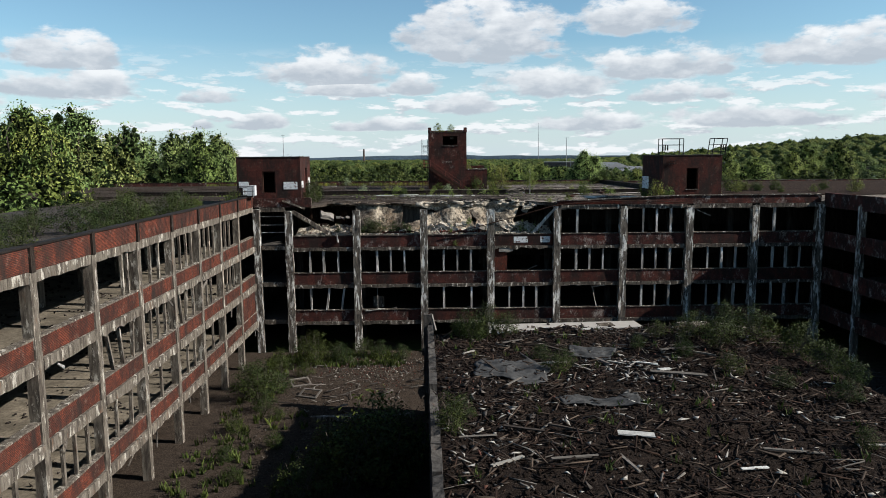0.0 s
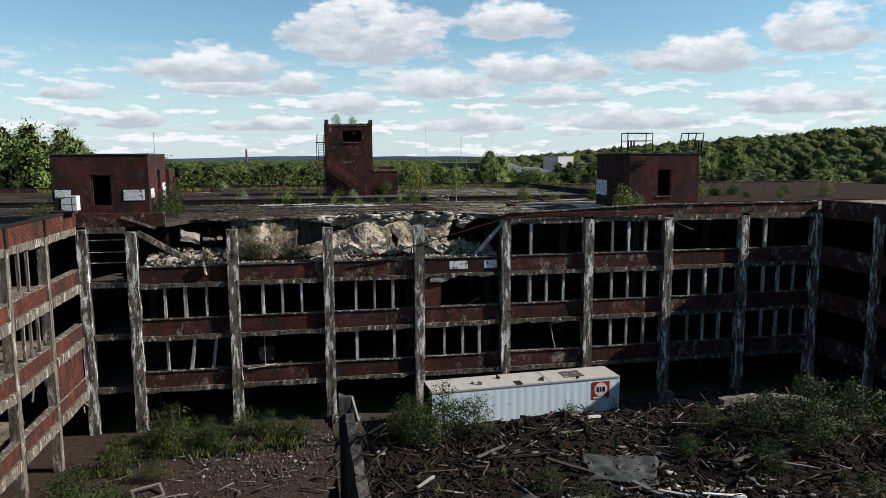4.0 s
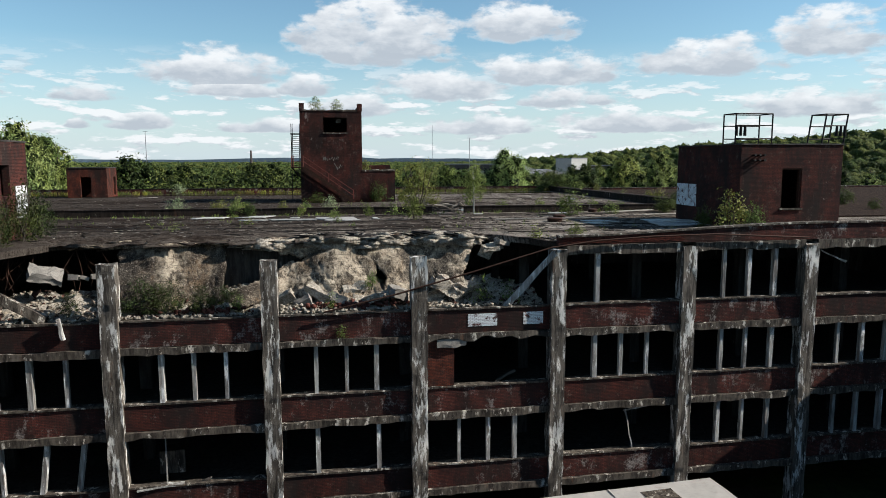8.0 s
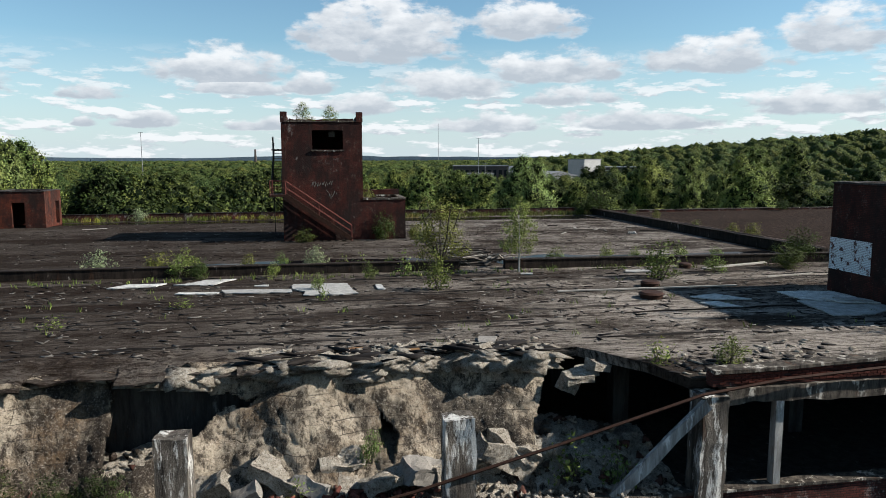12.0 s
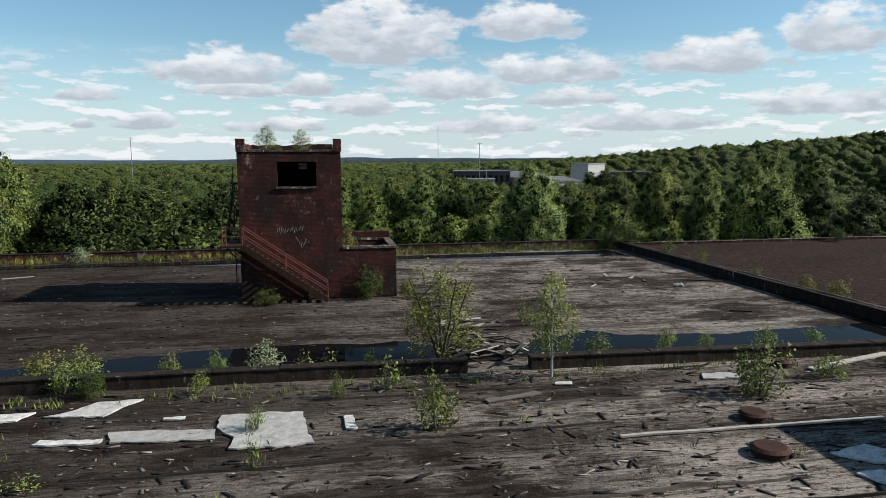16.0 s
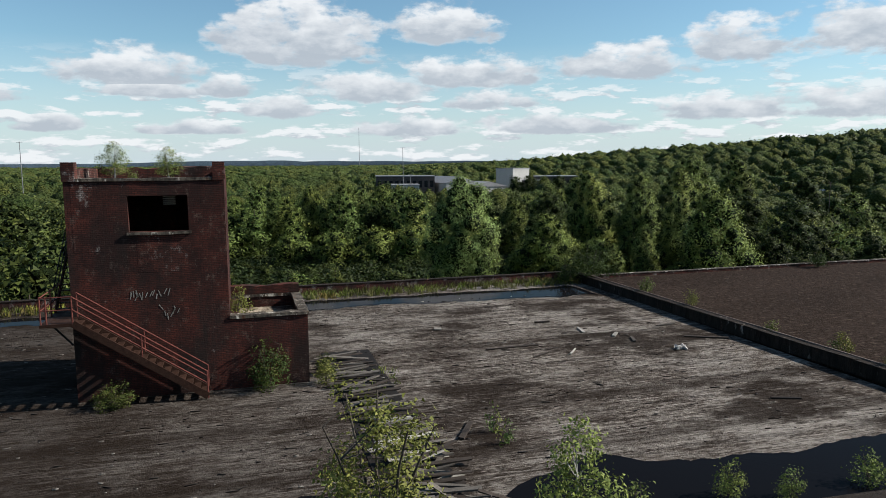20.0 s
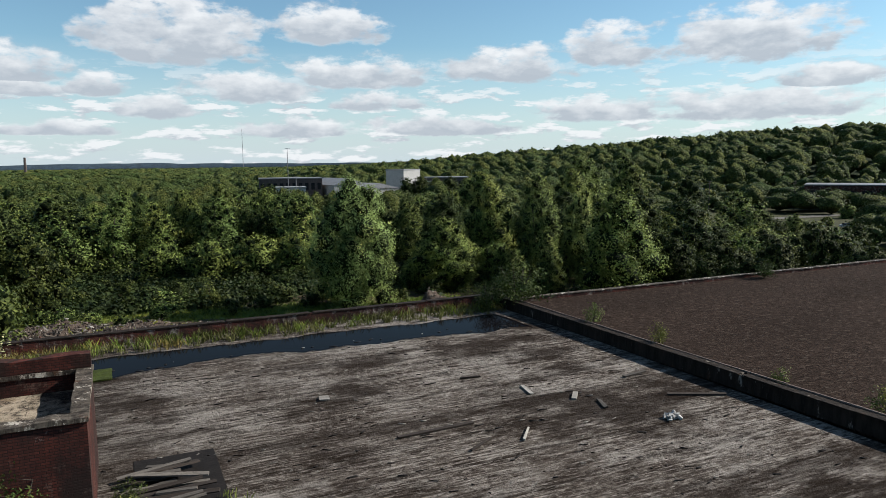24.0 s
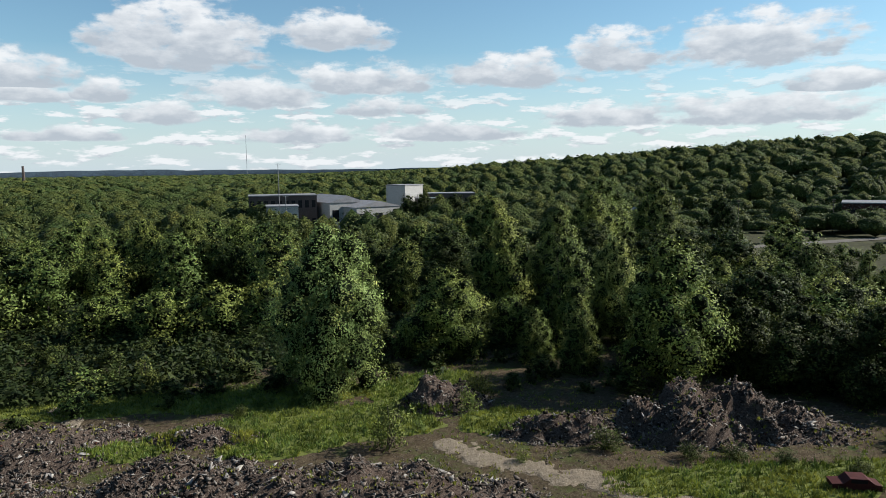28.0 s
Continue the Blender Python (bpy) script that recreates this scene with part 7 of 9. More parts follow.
# ---------------------------------------------------------------- ragged fronts of the wing
def wing_scraps():
    r = random.Random(31)
    for i in range(16):
        y = r.choice(LY[:8]) + r.uniform(0.6, 5.0)
        z = r.choice(BEAM) + r.uniform(-0.05, 0.3)
        bm = bmesh.new()
        beam_between(bm, (LX + 0.02, y, z), (LX + r.uniform(-0.3, 0.2), y + r.uniform(-1.3, 1.3), z - r.uniform(0.2, 1.0)), 0.08, 0.12, 0.03)
        part("hanging_strip", bm, r.choice((FRAME_PAINT, CONC_SUNNY, WOOD_GREY)), wing)
    gen = np.random.default_rng(44)
    for z in (11.75, 7.70, 3.65):
        n = 900
        p = np.stack([gen.uniform(-30, LX - 0.6, n), gen.uniform(8, 74, n), np.full(n, z + 0.05)], 1)
        s = 0.14 * gen.uniform(0.3, 1.6, (n, 1)) * np.array([1.2, 0.9, 0.4]) * gen.uniform(0.6, 1.4, (n, 3))
        scatter("rubble", "fallen plaster and rubble on a wing floor", "rubble", p, s, gen, RUBBLE_DARK, 0.7, 0.3)


wing_scraps()

# small balcony landing with an electrical box at the wing's corner
corner = thing("roof_landing", (-18.2, 73.4, 17.2), "small steel landing with pale boxes on the parapet corner", "platform")
part("deck", boxes((-18.9, -17.4, 72.6, 74.4, 17.2, 17.28)), BLACK_STEEL, corner)
for x, y in ((-18.85, 72.65), (-17.45, 72.65), (-17.45, 74.35)):
    bm = bmesh.new()
    limb(bm, (x, y, 17.2), (x, y, 18.25), 0.03, 0.03)
    part("post", bm, BLACK_STEEL, corner)
for a, b in (((-18.85, 72.65), (-17.45, 72.65)), ((-17.45, 72.65), (-17.45, 74.35))):
    for z in (17.75, 18.25):
        bm = bmesh.new()
        limb(bm, (*a, z), (*b, z), 0.025, 0.025)
        part("rail", bm, BLACK_STEEL, corner)
part("box", boxes((-18.2, -17.4, 73.5, 74.3, 17.28, 18.3)), LOGO_WHITE, corner, "pale grey metal box")

# ---------------------------------------------------------------- standing water
def puddle(name, outline, z, label):
    bm = bmesh.new()
    pts = []
    n = len(outline)
    for i in range(n):
        a, b = Vector((*outline[i], z)), Vector((*outline[(i + 1) % n], z))
        m = max(1, int((b - a).length / 0.35))
        for k in range(m):
            p = a.lerp(b, k / m)
            w = noise.noise(Vector((p.x * 0.5, p.y * 0.5, 4))) * 0.5 + noise.noise(Vector((p.x * 1.7, p.y * 1.7, 1))) * 0.25
            pts.append(bm.verts.new((p.x + 0.3 * w, p.y + w, z)))
    bm.faces.new(pts)
    bmesh.ops.triangulate(bm, faces=bm.faces[:])
    c = sum((v.co for v in bm.verts), Vector()) / len(bm.verts)
    single(name, bm, WATER, label, "puddle", (c.x, c.y, z))


puddle("puddle", [(-14, 97.9), (0, 97.3), (11.0, 96.8), (11.3, 99.5), (9.2, 100.9), (5.5, 101.2), (2, 101.2), (-2, 100.8), (-5, 99.7), (-9, 99.4), (-14, 98.9)], ROOF + 0.012, "long still puddle behind the low roof wall")
puddle("puddle", [(14.2, 96.8), (24, 96.4), (33.2, 96.0), (33.0, 100.3), (27, 99.9), (22.6, 99.7), (20.5, 100.5), (18.4, 101.2), (15.5, 100.2), (14.0, 99.0)], ROOF + 0.012, "still puddle reflecting the sky behind the low roof wall")
puddle("puddle", [(-30, 130.4), (-5, 130.4), (0, 130.2), (9, 130.2), (20, 130.2), (31.8, 130.1), (32.2, 126.5), (29, 126.4), (24.5, 127.0), (19, 127.2), (14, 127.4), (10.5, 126.6), (7, 125.6), (2, 126.8), (-8, 128.3), (-30, 128.8)], ROOF + 0.012, "long still puddle along the rear parapet")


# ---------------------------------------------------------------- planks torn out of the roof
def plank_run():
    gen = random.Random(5)
    ob = thing("torn_boarding", (12.4, 105, ROOF), "strip of torn-up roof boarding, grey planks lying loose", "timber")
    # flat black sheet stands in for the darkness of the hole under the planks
    part("trench", ragged(11.2, 13.6, 97.2, 116.5, ROOF - 0.02, ROOF + 0.02, 0.8, 0.02, 0, 0, 2), TAR, ob)
    for i in range(96):
        f = i / 96
        y = 97.6 + 18.0 * f ** 1.05
        x = 12.35 + 0.35 * math.sin(f * 5) + gen.uniform(-0.35, 0.35)
        L = gen.uniform(1.1, 2.6) * (1.15 - 0.3 * f)
        bm = bmesh.new()
        wild = 1.0 if f < 0.35 else 0.45
        obox(bm, pose(x, y, ROOF + 0.06 + gen.random() * (0.5 if f < 0.3 else 0.22), gen.uniform(-14, 14) * wild, gen.uniform(-10, 10) * wild, gen.uniform(-38, 38) * wild + gen.choice((0, 0, 0, 20))), L, gen.uniform(0.14, 0.24), 0.045, 0.012)
        part("plank", bm, gen.choice((WOOD_GREY, WOOD_GREY, WOOD_DARK, WOOD_PALE)) if f < 0.5 else gen.choice((WOOD_GREY, WOOD_DARK, WOOD_GREY)), ob)
    for i in range(26):
        bm = bmesh.new()
        obox(bm, pose(gen.uniform(11.4, 14.2), gen.uniform(96.4, 99.2), ROOF + 0.2 + gen.random() * 0.45, gen.uniform(-25, 25), gen.uniform(-22, 22), gen.uniform(-60, 60)), gen.uniform(0.8, 2.2), gen.uniform(0.1, 0.22), 0.045, 0.012)
        part("plank", bm, gen.choice((WOOD_GREY, WOOD_GREY, WOOD_PALE, WOOD_DARK)), ob)


plank_run()


# ---------------------------------------------------------------- insulation sheets, laps and scraps
def sheet(pts, seed, label="torn pale insulation sheet lying on the roof", z=ROOF + 0.03, mat=None, name="insulation_sheet"):
    """A flat torn sheet with an uneven rim."""
    bm = bmesh.new()
    ring = []
    n = len(pts)
    for i in range(n):
        a, b = Vector((*pts[i], 0)), Vector((*pts[(i + 1) % n], 0))
        m = max(2, int((b - a).length / 0.22))
        for k in range(m):
            p = a.lerp(b, k / m)
            d = noise.noise_vector(Vector((p.x * 1.3, p.y * 1.3, seed))) * 0.09 + noise.noise_vector(Vector((p.x * 5.1, p.y * 5.1, seed))) * 0.07
            ring.append(bm.verts.new((p.x + d.x, p.y + d.y, z + 0.02 * d.z)))
    f = bm.faces.new(ring)
    up_ = bmesh.ops.extrude_face_region(bm, geom=[f])
    for v in (g for g in up_["geom"] if isinstance(g, bmesh.types.BMVert)):
        v.co.z += 0.05
    bmesh.ops.recalc_face_normals(bm, faces=bm.faces[:])
    bmesh.ops.triangulate(bm, faces=[q for q in bm.faces if len(q.verts) > 4])
    single(name, bm, mat or SHEET_WHITE, label, "insulation sheet", (pts[0][0], pts[0][1], z), "sheets on the roof")


for k, pts in enumerate((((-3.4, 93.4), (-1.5, 93.1), (-1.1, 94.0), (-0.6, 94.7), (-2.1, 94.6), (-2.6, 93.9)), ((-6.4, 93.0), (-4.2, 93.2), (-3.9, 93.9), (-5.6, 94.0)), ((2.3, 91.35), (2.3, 92.6), (3.6, 92.5), (5.0, 92.35), (5.0, 91.4), (5.4, 89.7), (4.2, 89.55), (2.9, 89.7), (2.9, 90.5)),
                         ((-0.9, 91.65), (-0.6, 90.75), (0.9, 90.6), (2.35, 90.5), (2.3, 91.25), (0.8, 91.5)), ((6.35, 90.6), (6.7, 90.6), (6.6, 91.8), (6.3, 91.8)), ((-2.9, 91.0), (-1.0, 90.8), (-0.9, 91.1), (-2.8, 91.3)), ((0.5, 92.4), (1.2, 92.4), (1.2, 92.65), (0.5, 92.6)),
                         ((19.9, 86.3), (21.3, 86.6), (22.2, 85.3), (20.6, 85.4)), ((19.6, 85.0), (20.5, 85.0), (20.9, 83.9), (20.0, 84.1)), ((24.4, 86.6), (25.6, 86.5), (26.95, 86.2), (26.95, 84.6), (25.9, 84.0), (24.3, 84.9)), ((23.9, 84.6), (25.8, 83.8), (26.9, 84.2), (26.9, 82.6), (25.2, 81.6), (23.5, 81.7)),
                         ((-9.0, 79.9), (-8.2, 80.2), (-8.9, 80.9), (-9.4, 80.6)), ((14.2, 93.6), (14.8, 93.5), (14.9, 93.8), (14.3, 93.9)), ((20.0, 93.2), (21.6, 93.0), (21.4, 93.7), (20.2, 93.9)))):
    sheet(pts, k * 3.3)
for k, (pts, mat) in enumerate(((((11.3, 92.1), (13.4, 92.7), (13.2, 92.95), (11.2, 92.4)), WOOD_GREY), (((8.9, 80.2), (9.5, 80.1), (9.7, 80.9), (9.1, 81.1)), RUBBLE_PALE), (((3.2, 79.6), (4.9, 79.8), (5.0, 80.25), (3.6, 80.2)), plain_mat("orange_foam", (0.42, 0.22, 0.10), 0.9)),
                                (((6.4, 79.6), (6.9, 79.6), (6.8, 80.0), (6.5, 80.0)), plain_mat("orange_foam_pale", (0.50, 0.28, 0.13), 0.9)), (((1.0, 79.8), (2.6, 80.0), (2.5, 80.35), (0.9, 80.2)), RUBBLE_PALE))):
    sheet(pts, 60 + k, "torn scrap of roofing board", ROOF + 0.03, mat, "roofing_scrap")


sheet(((25.1, 84.6), (26.6, 84.1), (26.75, 83.2), (25.3, 83.6)), 91.0, z=ROOF + 0.11)
sheet(((25.5, 84.3), (26.5, 84.0), (26.6, 83.4), (25.6, 83.7)), 94.0, z=ROOF + 0.17)


def strips():
    """Long pale battens and the gravel stop left on the front deck."""
    for a, b, w, mat in (((14.5, 88.5), (23.5, 88.4), 0.13, WOOD_PALE), ((24.8, 93.6), (29.5, 95.0), 0.30, WOOD_PALE), ((26.5, 90.4), (29.5, 90.9), 0.12, WOOD_PALE)):
        bm = bmesh.new()
        beam_between(bm, (*a, ROOF + 0.06), (*b, ROOF + 0.07), w, 0.06, 0.01)
        bmesh.ops.subdivide_edges(bm, edges=[e for e in bm.edges if e.calc_length() > 2], cuts=8)
        for v in bm.verts:
            v.co.y += 0.05 * noise.noise(v.co * 0.8)
        single("batten", bm, mat, "long pale batten lying on the roof", "timber", (*a, ROOF), "battens on the roof")


strips()


def flakes():
    gen = np.random.default_rng(17)
    for name, label, n, lo, hi, mat, long in (("felt_flakes", "curled dark flakes of roofing felt", 1100, (-30, 79.6), (33, 95.5), TAR, 0.20), ("felt_flakes", "curled grey flakes of roofing felt", 700, (-30, 79.6), (30, 95.5), RUBBLE, 0.15),
                                              ("felt_flakes", "pale flakes of roofing felt", 420, (-12, 79.5), (32, 95.4), RUBBLE_PALE, 0.13), ("felt_flakes", "dark flakes of roofing felt", 1500, (-30, 101), (32, 128), TAR, 0.12), ("felt_flakes", "pale grit and scraps on the rear roof", 700, (-20, 101), (32, 128), RUBBLE_PALE, 0.07)):
        p = gen.uniform(lo, hi, (n, 2))
        p = np.concatenate([p, np.full((n, 1), ROOF + 0.025)], 1)
        s = np.stack([long * gen.uniform(0.15, 1.0, n) ** 2.6 * 3.6, 0.4 * long * gen.uniform(0.2, 1.6, n), gen.uniform(0.01, 0.03, n)], 1)
        v, f = pieces(p, s, gen, 0.06, 0.25)
        # keep the flakes along the felt's strips
        v = v.reshape(n, 8, 3)
        c = v.mean(1, keepdims=True)
        d = v - c
        a = gen.normal(0, 0.3, n)
        L = np.hypot(d[..., 0], d[..., 1])
        ang = np.arctan2(d[..., 1], d[..., 0]) - np.arctan2(d[:, 1:2, 1] - d[:, 0:1, 1], d[:, 1:2, 0] - d[:, 0:1, 0]) + a[:, None]
        d = np.stack([L * np.cos(ang), L * np.sin(ang), d[..., 2]], -1)
        tagged(new(name, raw_mesh(name, (c + d).reshape(-1, 3), f, mat)), label, "roofing felt", kind="stuff")


flakes()


def laps():
    """Long curled edges where the felt strips overlap."""
    r = random.Random(51)
    for i in range(44):
        y = 80.2 + 15.0 * ((i * 0.618) % 1.0)
        x = r.uniform(-26, 27)
        L = r.uniform(2.5, 9.0)
        bm = bmesh.new()
        rows = []
        n = int(L / 0.25)
        for k in range(n + 1):
            px_ = x + L * k / n
            py_ = y + 0.22 * noise.noise(Vector((px_ * 0.5, y, 0))) + 0.06 * noise.noise(Vector((px_ * 2.5, y, 3)))
            h = (0.05 + 0.07 * max(0.0, noise.noise(Vector((px_ * 0.9, y, 7))))) * min(1.0, 4.0 * min(k, n - k) / n + 0.15)
            w = 0.12 + 0.16 * abs(noise.noise(Vector((px_ * 0.7, y, 11))))
            rows.append([bm.verts.new(p) for p in ((px_, py_ - 0.05, ROOF - 0.01), (px_, py_, ROOF + h), (px_, py_ + 0.03, ROOF + h), (px_, py_ + w, ROOF + 0.006))])
        for a, b in zip(rows, rows[1:]):
            for k in range(3):
                bm.faces.new((a[k], b[k], b[k + 1], a[k + 1]))
        single("felt_lap", bm, r.choice((TAR, TAR, RUBBLE, RUBBLE_DARK)), "curled overlap of old roofing felt on the roof", "roofing felt", (x, y, ROOF), "laps of roofing felt")


laps()


def drain(x, y, r, label="rusty round roof drain cap"):
    ob = thing("roof_vent", (x, y, ROOF), label, "roof vent", "vents on the roof")
    bm = bmesh.new()
    limb(bm, (x, y, ROOF), (x, y, ROOF + 0.2), r, r, 20)
    part("collar", bm, RUST, ob)
    bm = bmesh.new()
    limb(bm, (x, y, ROOF + 0.2), (x, y, ROOF + 0.28), r * 1.15, r * 0.9, 20)
    part("lid", bm, RUST, ob)


drain(19.4, 89.2, 0.42)
drain(24.0, 94.3, 0.34)
drain(18.2, 86.6, 0.5, "dark round roof hatch ring")

# odd boards on the rear deck
for x, y, L, w, yaw, mat in ((25.9, 116.9, 1.1, 0.16, 80, WOOD_PALE), (27.2, 115.4, 0.8, 0.2, 50, WOOD_PALE), (27.6, 114.2, 0.9, 0.16, 70, WOOD_GREY), (31.2, 116.6, 1.4, 0.16, 10, WOOD_GREY), (31.6, 113.4, 2.3, 0.14, -28, WOOD_DARK), (20.8, 114.6, 2.9, 0.16, 2, WOOD_DARK),
                             (23.4, 112.9, 1.1, 0.08, 50, WOOD_PALE), (21.6, 112.8, 1.2, 0.1, 30, WOOD_DARK), (24.6, 119.4, 0.9, 0.12, -10, WOOD_DARK), (18.2, 119.6, 0.5, 0.4, 80, RUBBLE_PALE), (15.0, 104.5, 1.6, 0.2, 60, WOOD_DARK), (28.4, 104.0, 1.2, 0.12, -20, WOOD_DARK), (-8.0, 105.0, 1.6, 0.2, 10, WOOD_DARK), (-16.0, 124.0, 2.0, 0.14, 24, WOOD_PALE)):
    bm = bmesh.new()
    obox(bm, pose(x, y, ROOF + 0.05, 0, 0, yaw), L, w, 0.06, 0.015)
    single("board", bm, mat, "loose weathered board on the roof", "timber", (x, y, ROOF), "boards on the roof")
bm = bmesh.new()
for i in range(18):
    chunk(bm, (28.9 + rng.uniform(-0.3, 0.3), 111.9 + rng.uniform(-0.25, 0.25), ROOF + 0.06), 0.2, 0.5)
single("rag_heap", bm, SHEET_WHITE, "small heap of pale scraps on the roof", "scraps", (28.9, 111.9, ROOF), kind="stuff")
bm = ragged(7.6, 10.6, 126.2, 128.0, ROOF + 0.015, ROOF + 0.09, 0.3, 0.05, 0.05, 0, 2)
single("moss_bed", bm, MOSS, "bright green moss patch beside the puddle", "moss", (9, 127, ROOF))
bm = bmesh.new()
limb(bm, (8.0, 127.6, ROOF + 0.1), (8.0, 127.9, ROOF + 0.45), 0.35, 0.35, 18)
single("tyre", bm, BLACK_STEEL, "old black drum lying by the puddle", "drum", (8.0, 127.7, ROOF))

# graffiti strokes on the tower front: plain marks
marks = []
r6 = random.Random(6)
for i in range(22):
    x, z = 3.15 + (i % 11) * 0.14 + r6.uniform(-0.03, 0.03), 20.40 + r6.uniform(-0.12, 0.12)
    if i >= 15:
        x, z = 4.35 + (i - 15) * 0.09, 19.75 + r6.uniform(-0.35, 0.25)
    bm = bmesh.new()
    beam_between(bm, (x, TY0 - 0.008, z - 0.15), (x + r6.uniform(-0.16, 0.16), TY0 - 0.008, z + r6.uniform(0.02, 0.16)), 0.008, 0.035)
    part("paint_stroke", bm, RUBBLE_PALE, tower)

# ---------------------------------------------------------------- trees
TREES = [  # name, height, radius, leaves, leaf size, leaf material, crown base, lobes, pointed, label
    ("poplar", 20.0, 6.0, 34000, 0.135, LEAF_BRIGHT, 0.03, 62, 0.55, "tall broadleaf tree with silvery green leaves"),
    ("poplar", 18.0, 4.2, 4600, 0.24, LEAF_B, 0.05, 34, 0.75, "tall slim light green broadleaf tree"),
    ("broadleaf_tree", 14.0, 6.2, 4600, 0.27, LEAF_A, 0.04, 30, 0.1, "rounded green broadleaf tree"),
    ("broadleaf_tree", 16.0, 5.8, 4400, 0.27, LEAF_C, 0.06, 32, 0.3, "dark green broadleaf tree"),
    ("broadleaf_tree", 9.0, 5.2, 5200, 0.21, LEAF_B, 0.02, 30, 0.0, "low spreading bright green tree"),
    ("bush", 4.2, 2.9, 1100, 0.19, LEAF_C, 0.0, 14, 0.0, "dense bush with shade-dark green leaves"),
    ("bush", 3.6, 2.6, 1100, 0.18, LEAF_A, 0.0, 13, 0.0, "dense mid-green leafy bush"),
    ("poplar", 17.0, 3.6, 4000, 0.24, LEAF_A, 0.04, 32, 0.85, "slim young green poplar"),
    ("poplar", 18.0, 5.2, 5000, 0.25, LEAF_A, 0.03, 40, 0.45, "broad green poplar tree"),
    ("broadleaf_tree", 17.0, 5.6, 16000, 0.17, LEAF_B, 0.03, 48, 0.4, "broad light green tree"),
    ("poplar", 28.0, 6.6, 11000, 0.25, LEAF_SILVER, 0.05, 62, 0.45, "very tall light green broadleaf tree"),
    ("poplar", 28.0, 6.0, 11000, 0.25, LEAF_A, 0.05, 62, 0.3, "very tall mid-green broadleaf tree"),
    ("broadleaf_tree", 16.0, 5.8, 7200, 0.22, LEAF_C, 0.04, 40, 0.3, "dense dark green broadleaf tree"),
    ("young_poplar", 18.0, 5.0, 16000, 0.15, LEAF_A, 0.03, 46, 0.7, "broad young poplar with mid-green leaves"),
]
proto = [tree(n, 11 + i, h, r, c, lf, mt, BARK, b, lo, 0.46, lab, "bush" if n == "bush" else "tree", 3 if n == "bush" else 1, p, 0.66) for i, (n, h, r, c, lf, mt, b, lo, p, lab) in enumerate(TREES)]
used = [0] * len(TREES)


def plant(k, x, y, height, wide=1.0, group=""):
    s = height / TREES[k][1]
    m = pose(x, y, ground_z(x, y) - 0.05, 0, 0, rng.uniform(0, 360))
    if used[k] == 0:
        ob = proto[k]
        ob.matrix_basis = m
    else:
        ob = copy_thing(proto[k], m)
    ob.scale = (s * wide, s * wide, s)
    used[k] += 1
    if group:
        ob["group"] = group
    return ob


# the trees that stand out behind the yard: kind, place, height, width
# the last six are added to shade the open dirt east of the heaps
for k, x, y, h, w in ((0, 48.6, 210.5, 22.6, 1.0), (9, 70, 219, 14.2, 1.15), (9, 76, 226, 11, 1.2), (13, 89.5, 214, 18.5, 0.95), (9, 91.5, 192.5, 20, 1.05), (0, 100.5, 216, 18.2, 0.8), (13, 84, 203, 11.5, 1.0), (13, 81, 210, 8.5, 1.1), (9, 120.6, 298, 21.6, 1.15), (13, 169.7, 285, 26.5, 0.95), (9, 173.6, 315, 26, 1.1),
                      (9, 158, 300, 22, 1.0), (4, 48, 249, 9.6, 1.1), (4, 39, 251, 9.2, 1.2), (4, 29, 252, 8.6, 1.2), (4, 56, 254, 8.8, 1.0), (4, 20, 256, 8, 1.2), (13, 18.5, 312, 17, 1.1), (13, 39, 301, 19, 1.0), (9, 29, 306, 18, 0.9), (9, 6, 289, 15.5, 1.0), (13, -4, 292, 16, 1.0), (9, 50, 296, 18, 1.0),
                      (4, 176, 269, 7, 1.1), (12, 221, 308, 18.5, 0.9), (13, 164, 226, 11.5, 0.9), (13, 168, 216.6, 11.5, 0.9), (9, 154, 214, 9.5, 1.0), (12, 112.4, 196, 14, 1.1), (12, 112, 184, 9.5, 1.2), (4, 122, 190, 8, 1.1), (12, 124, 208, 12, 1.0), (9, 131, 222, 12, 1.0), (4, 140, 196, 7, 1.1), (13, 145, 240, 12, 1.0), (4, 150, 188, 6, 1.2), (12, 62, 234, 9, 1.2), (4, 84, 222, 8, 1.0),
                      (13, 103, 236, 22, 0.95), (9, 112, 250, 17, 1.0), (12, 104, 226, 15, 1.0), (4, 66, 222, 6.5, 1.0), (9, 92, 240, 20, 0.9), (12, 147, 427, 17.5, 1.0), (12, 153, 423, 18, 1.0), (9, 160, 419, 17.5, 1.0), (12, 167, 417, 18, 1.0), (9, 174, 412, 17, 1.0), (12, 112, 176, 12, 1.0), (12, 117, 169, 13, 1.0), (12, 108, 184.5, 11, 1.0), (12, 122, 177, 14, 1.0), (12, 114, 161, 12, 1.0), (12, 104, 191, 11, 1.0)):
    plant(k, x, y, h, w, "trees behind the works")
trng = random.Random(21)


def fill(x0, x1, y0, y1, step, inside, kinds, h0, h1, w0, w1, group):
    """Trees on a loose grid wherever inside(x, y) holds."""
    for i in range(int((x1 - x0) / step) + 1):
        for j in range(int((y1 - y0) / step) + 1):
            x, y = x0 + (i + trng.uniform(0.05, 0.95)) * step, y0 + (j + trng.uniform(0.05, 0.95)) * step
            if inside(x, y):
                plant(trng.choice(kinds), x, y, trng.uniform(h0, h1), trng.uniform(w0, w1), group)


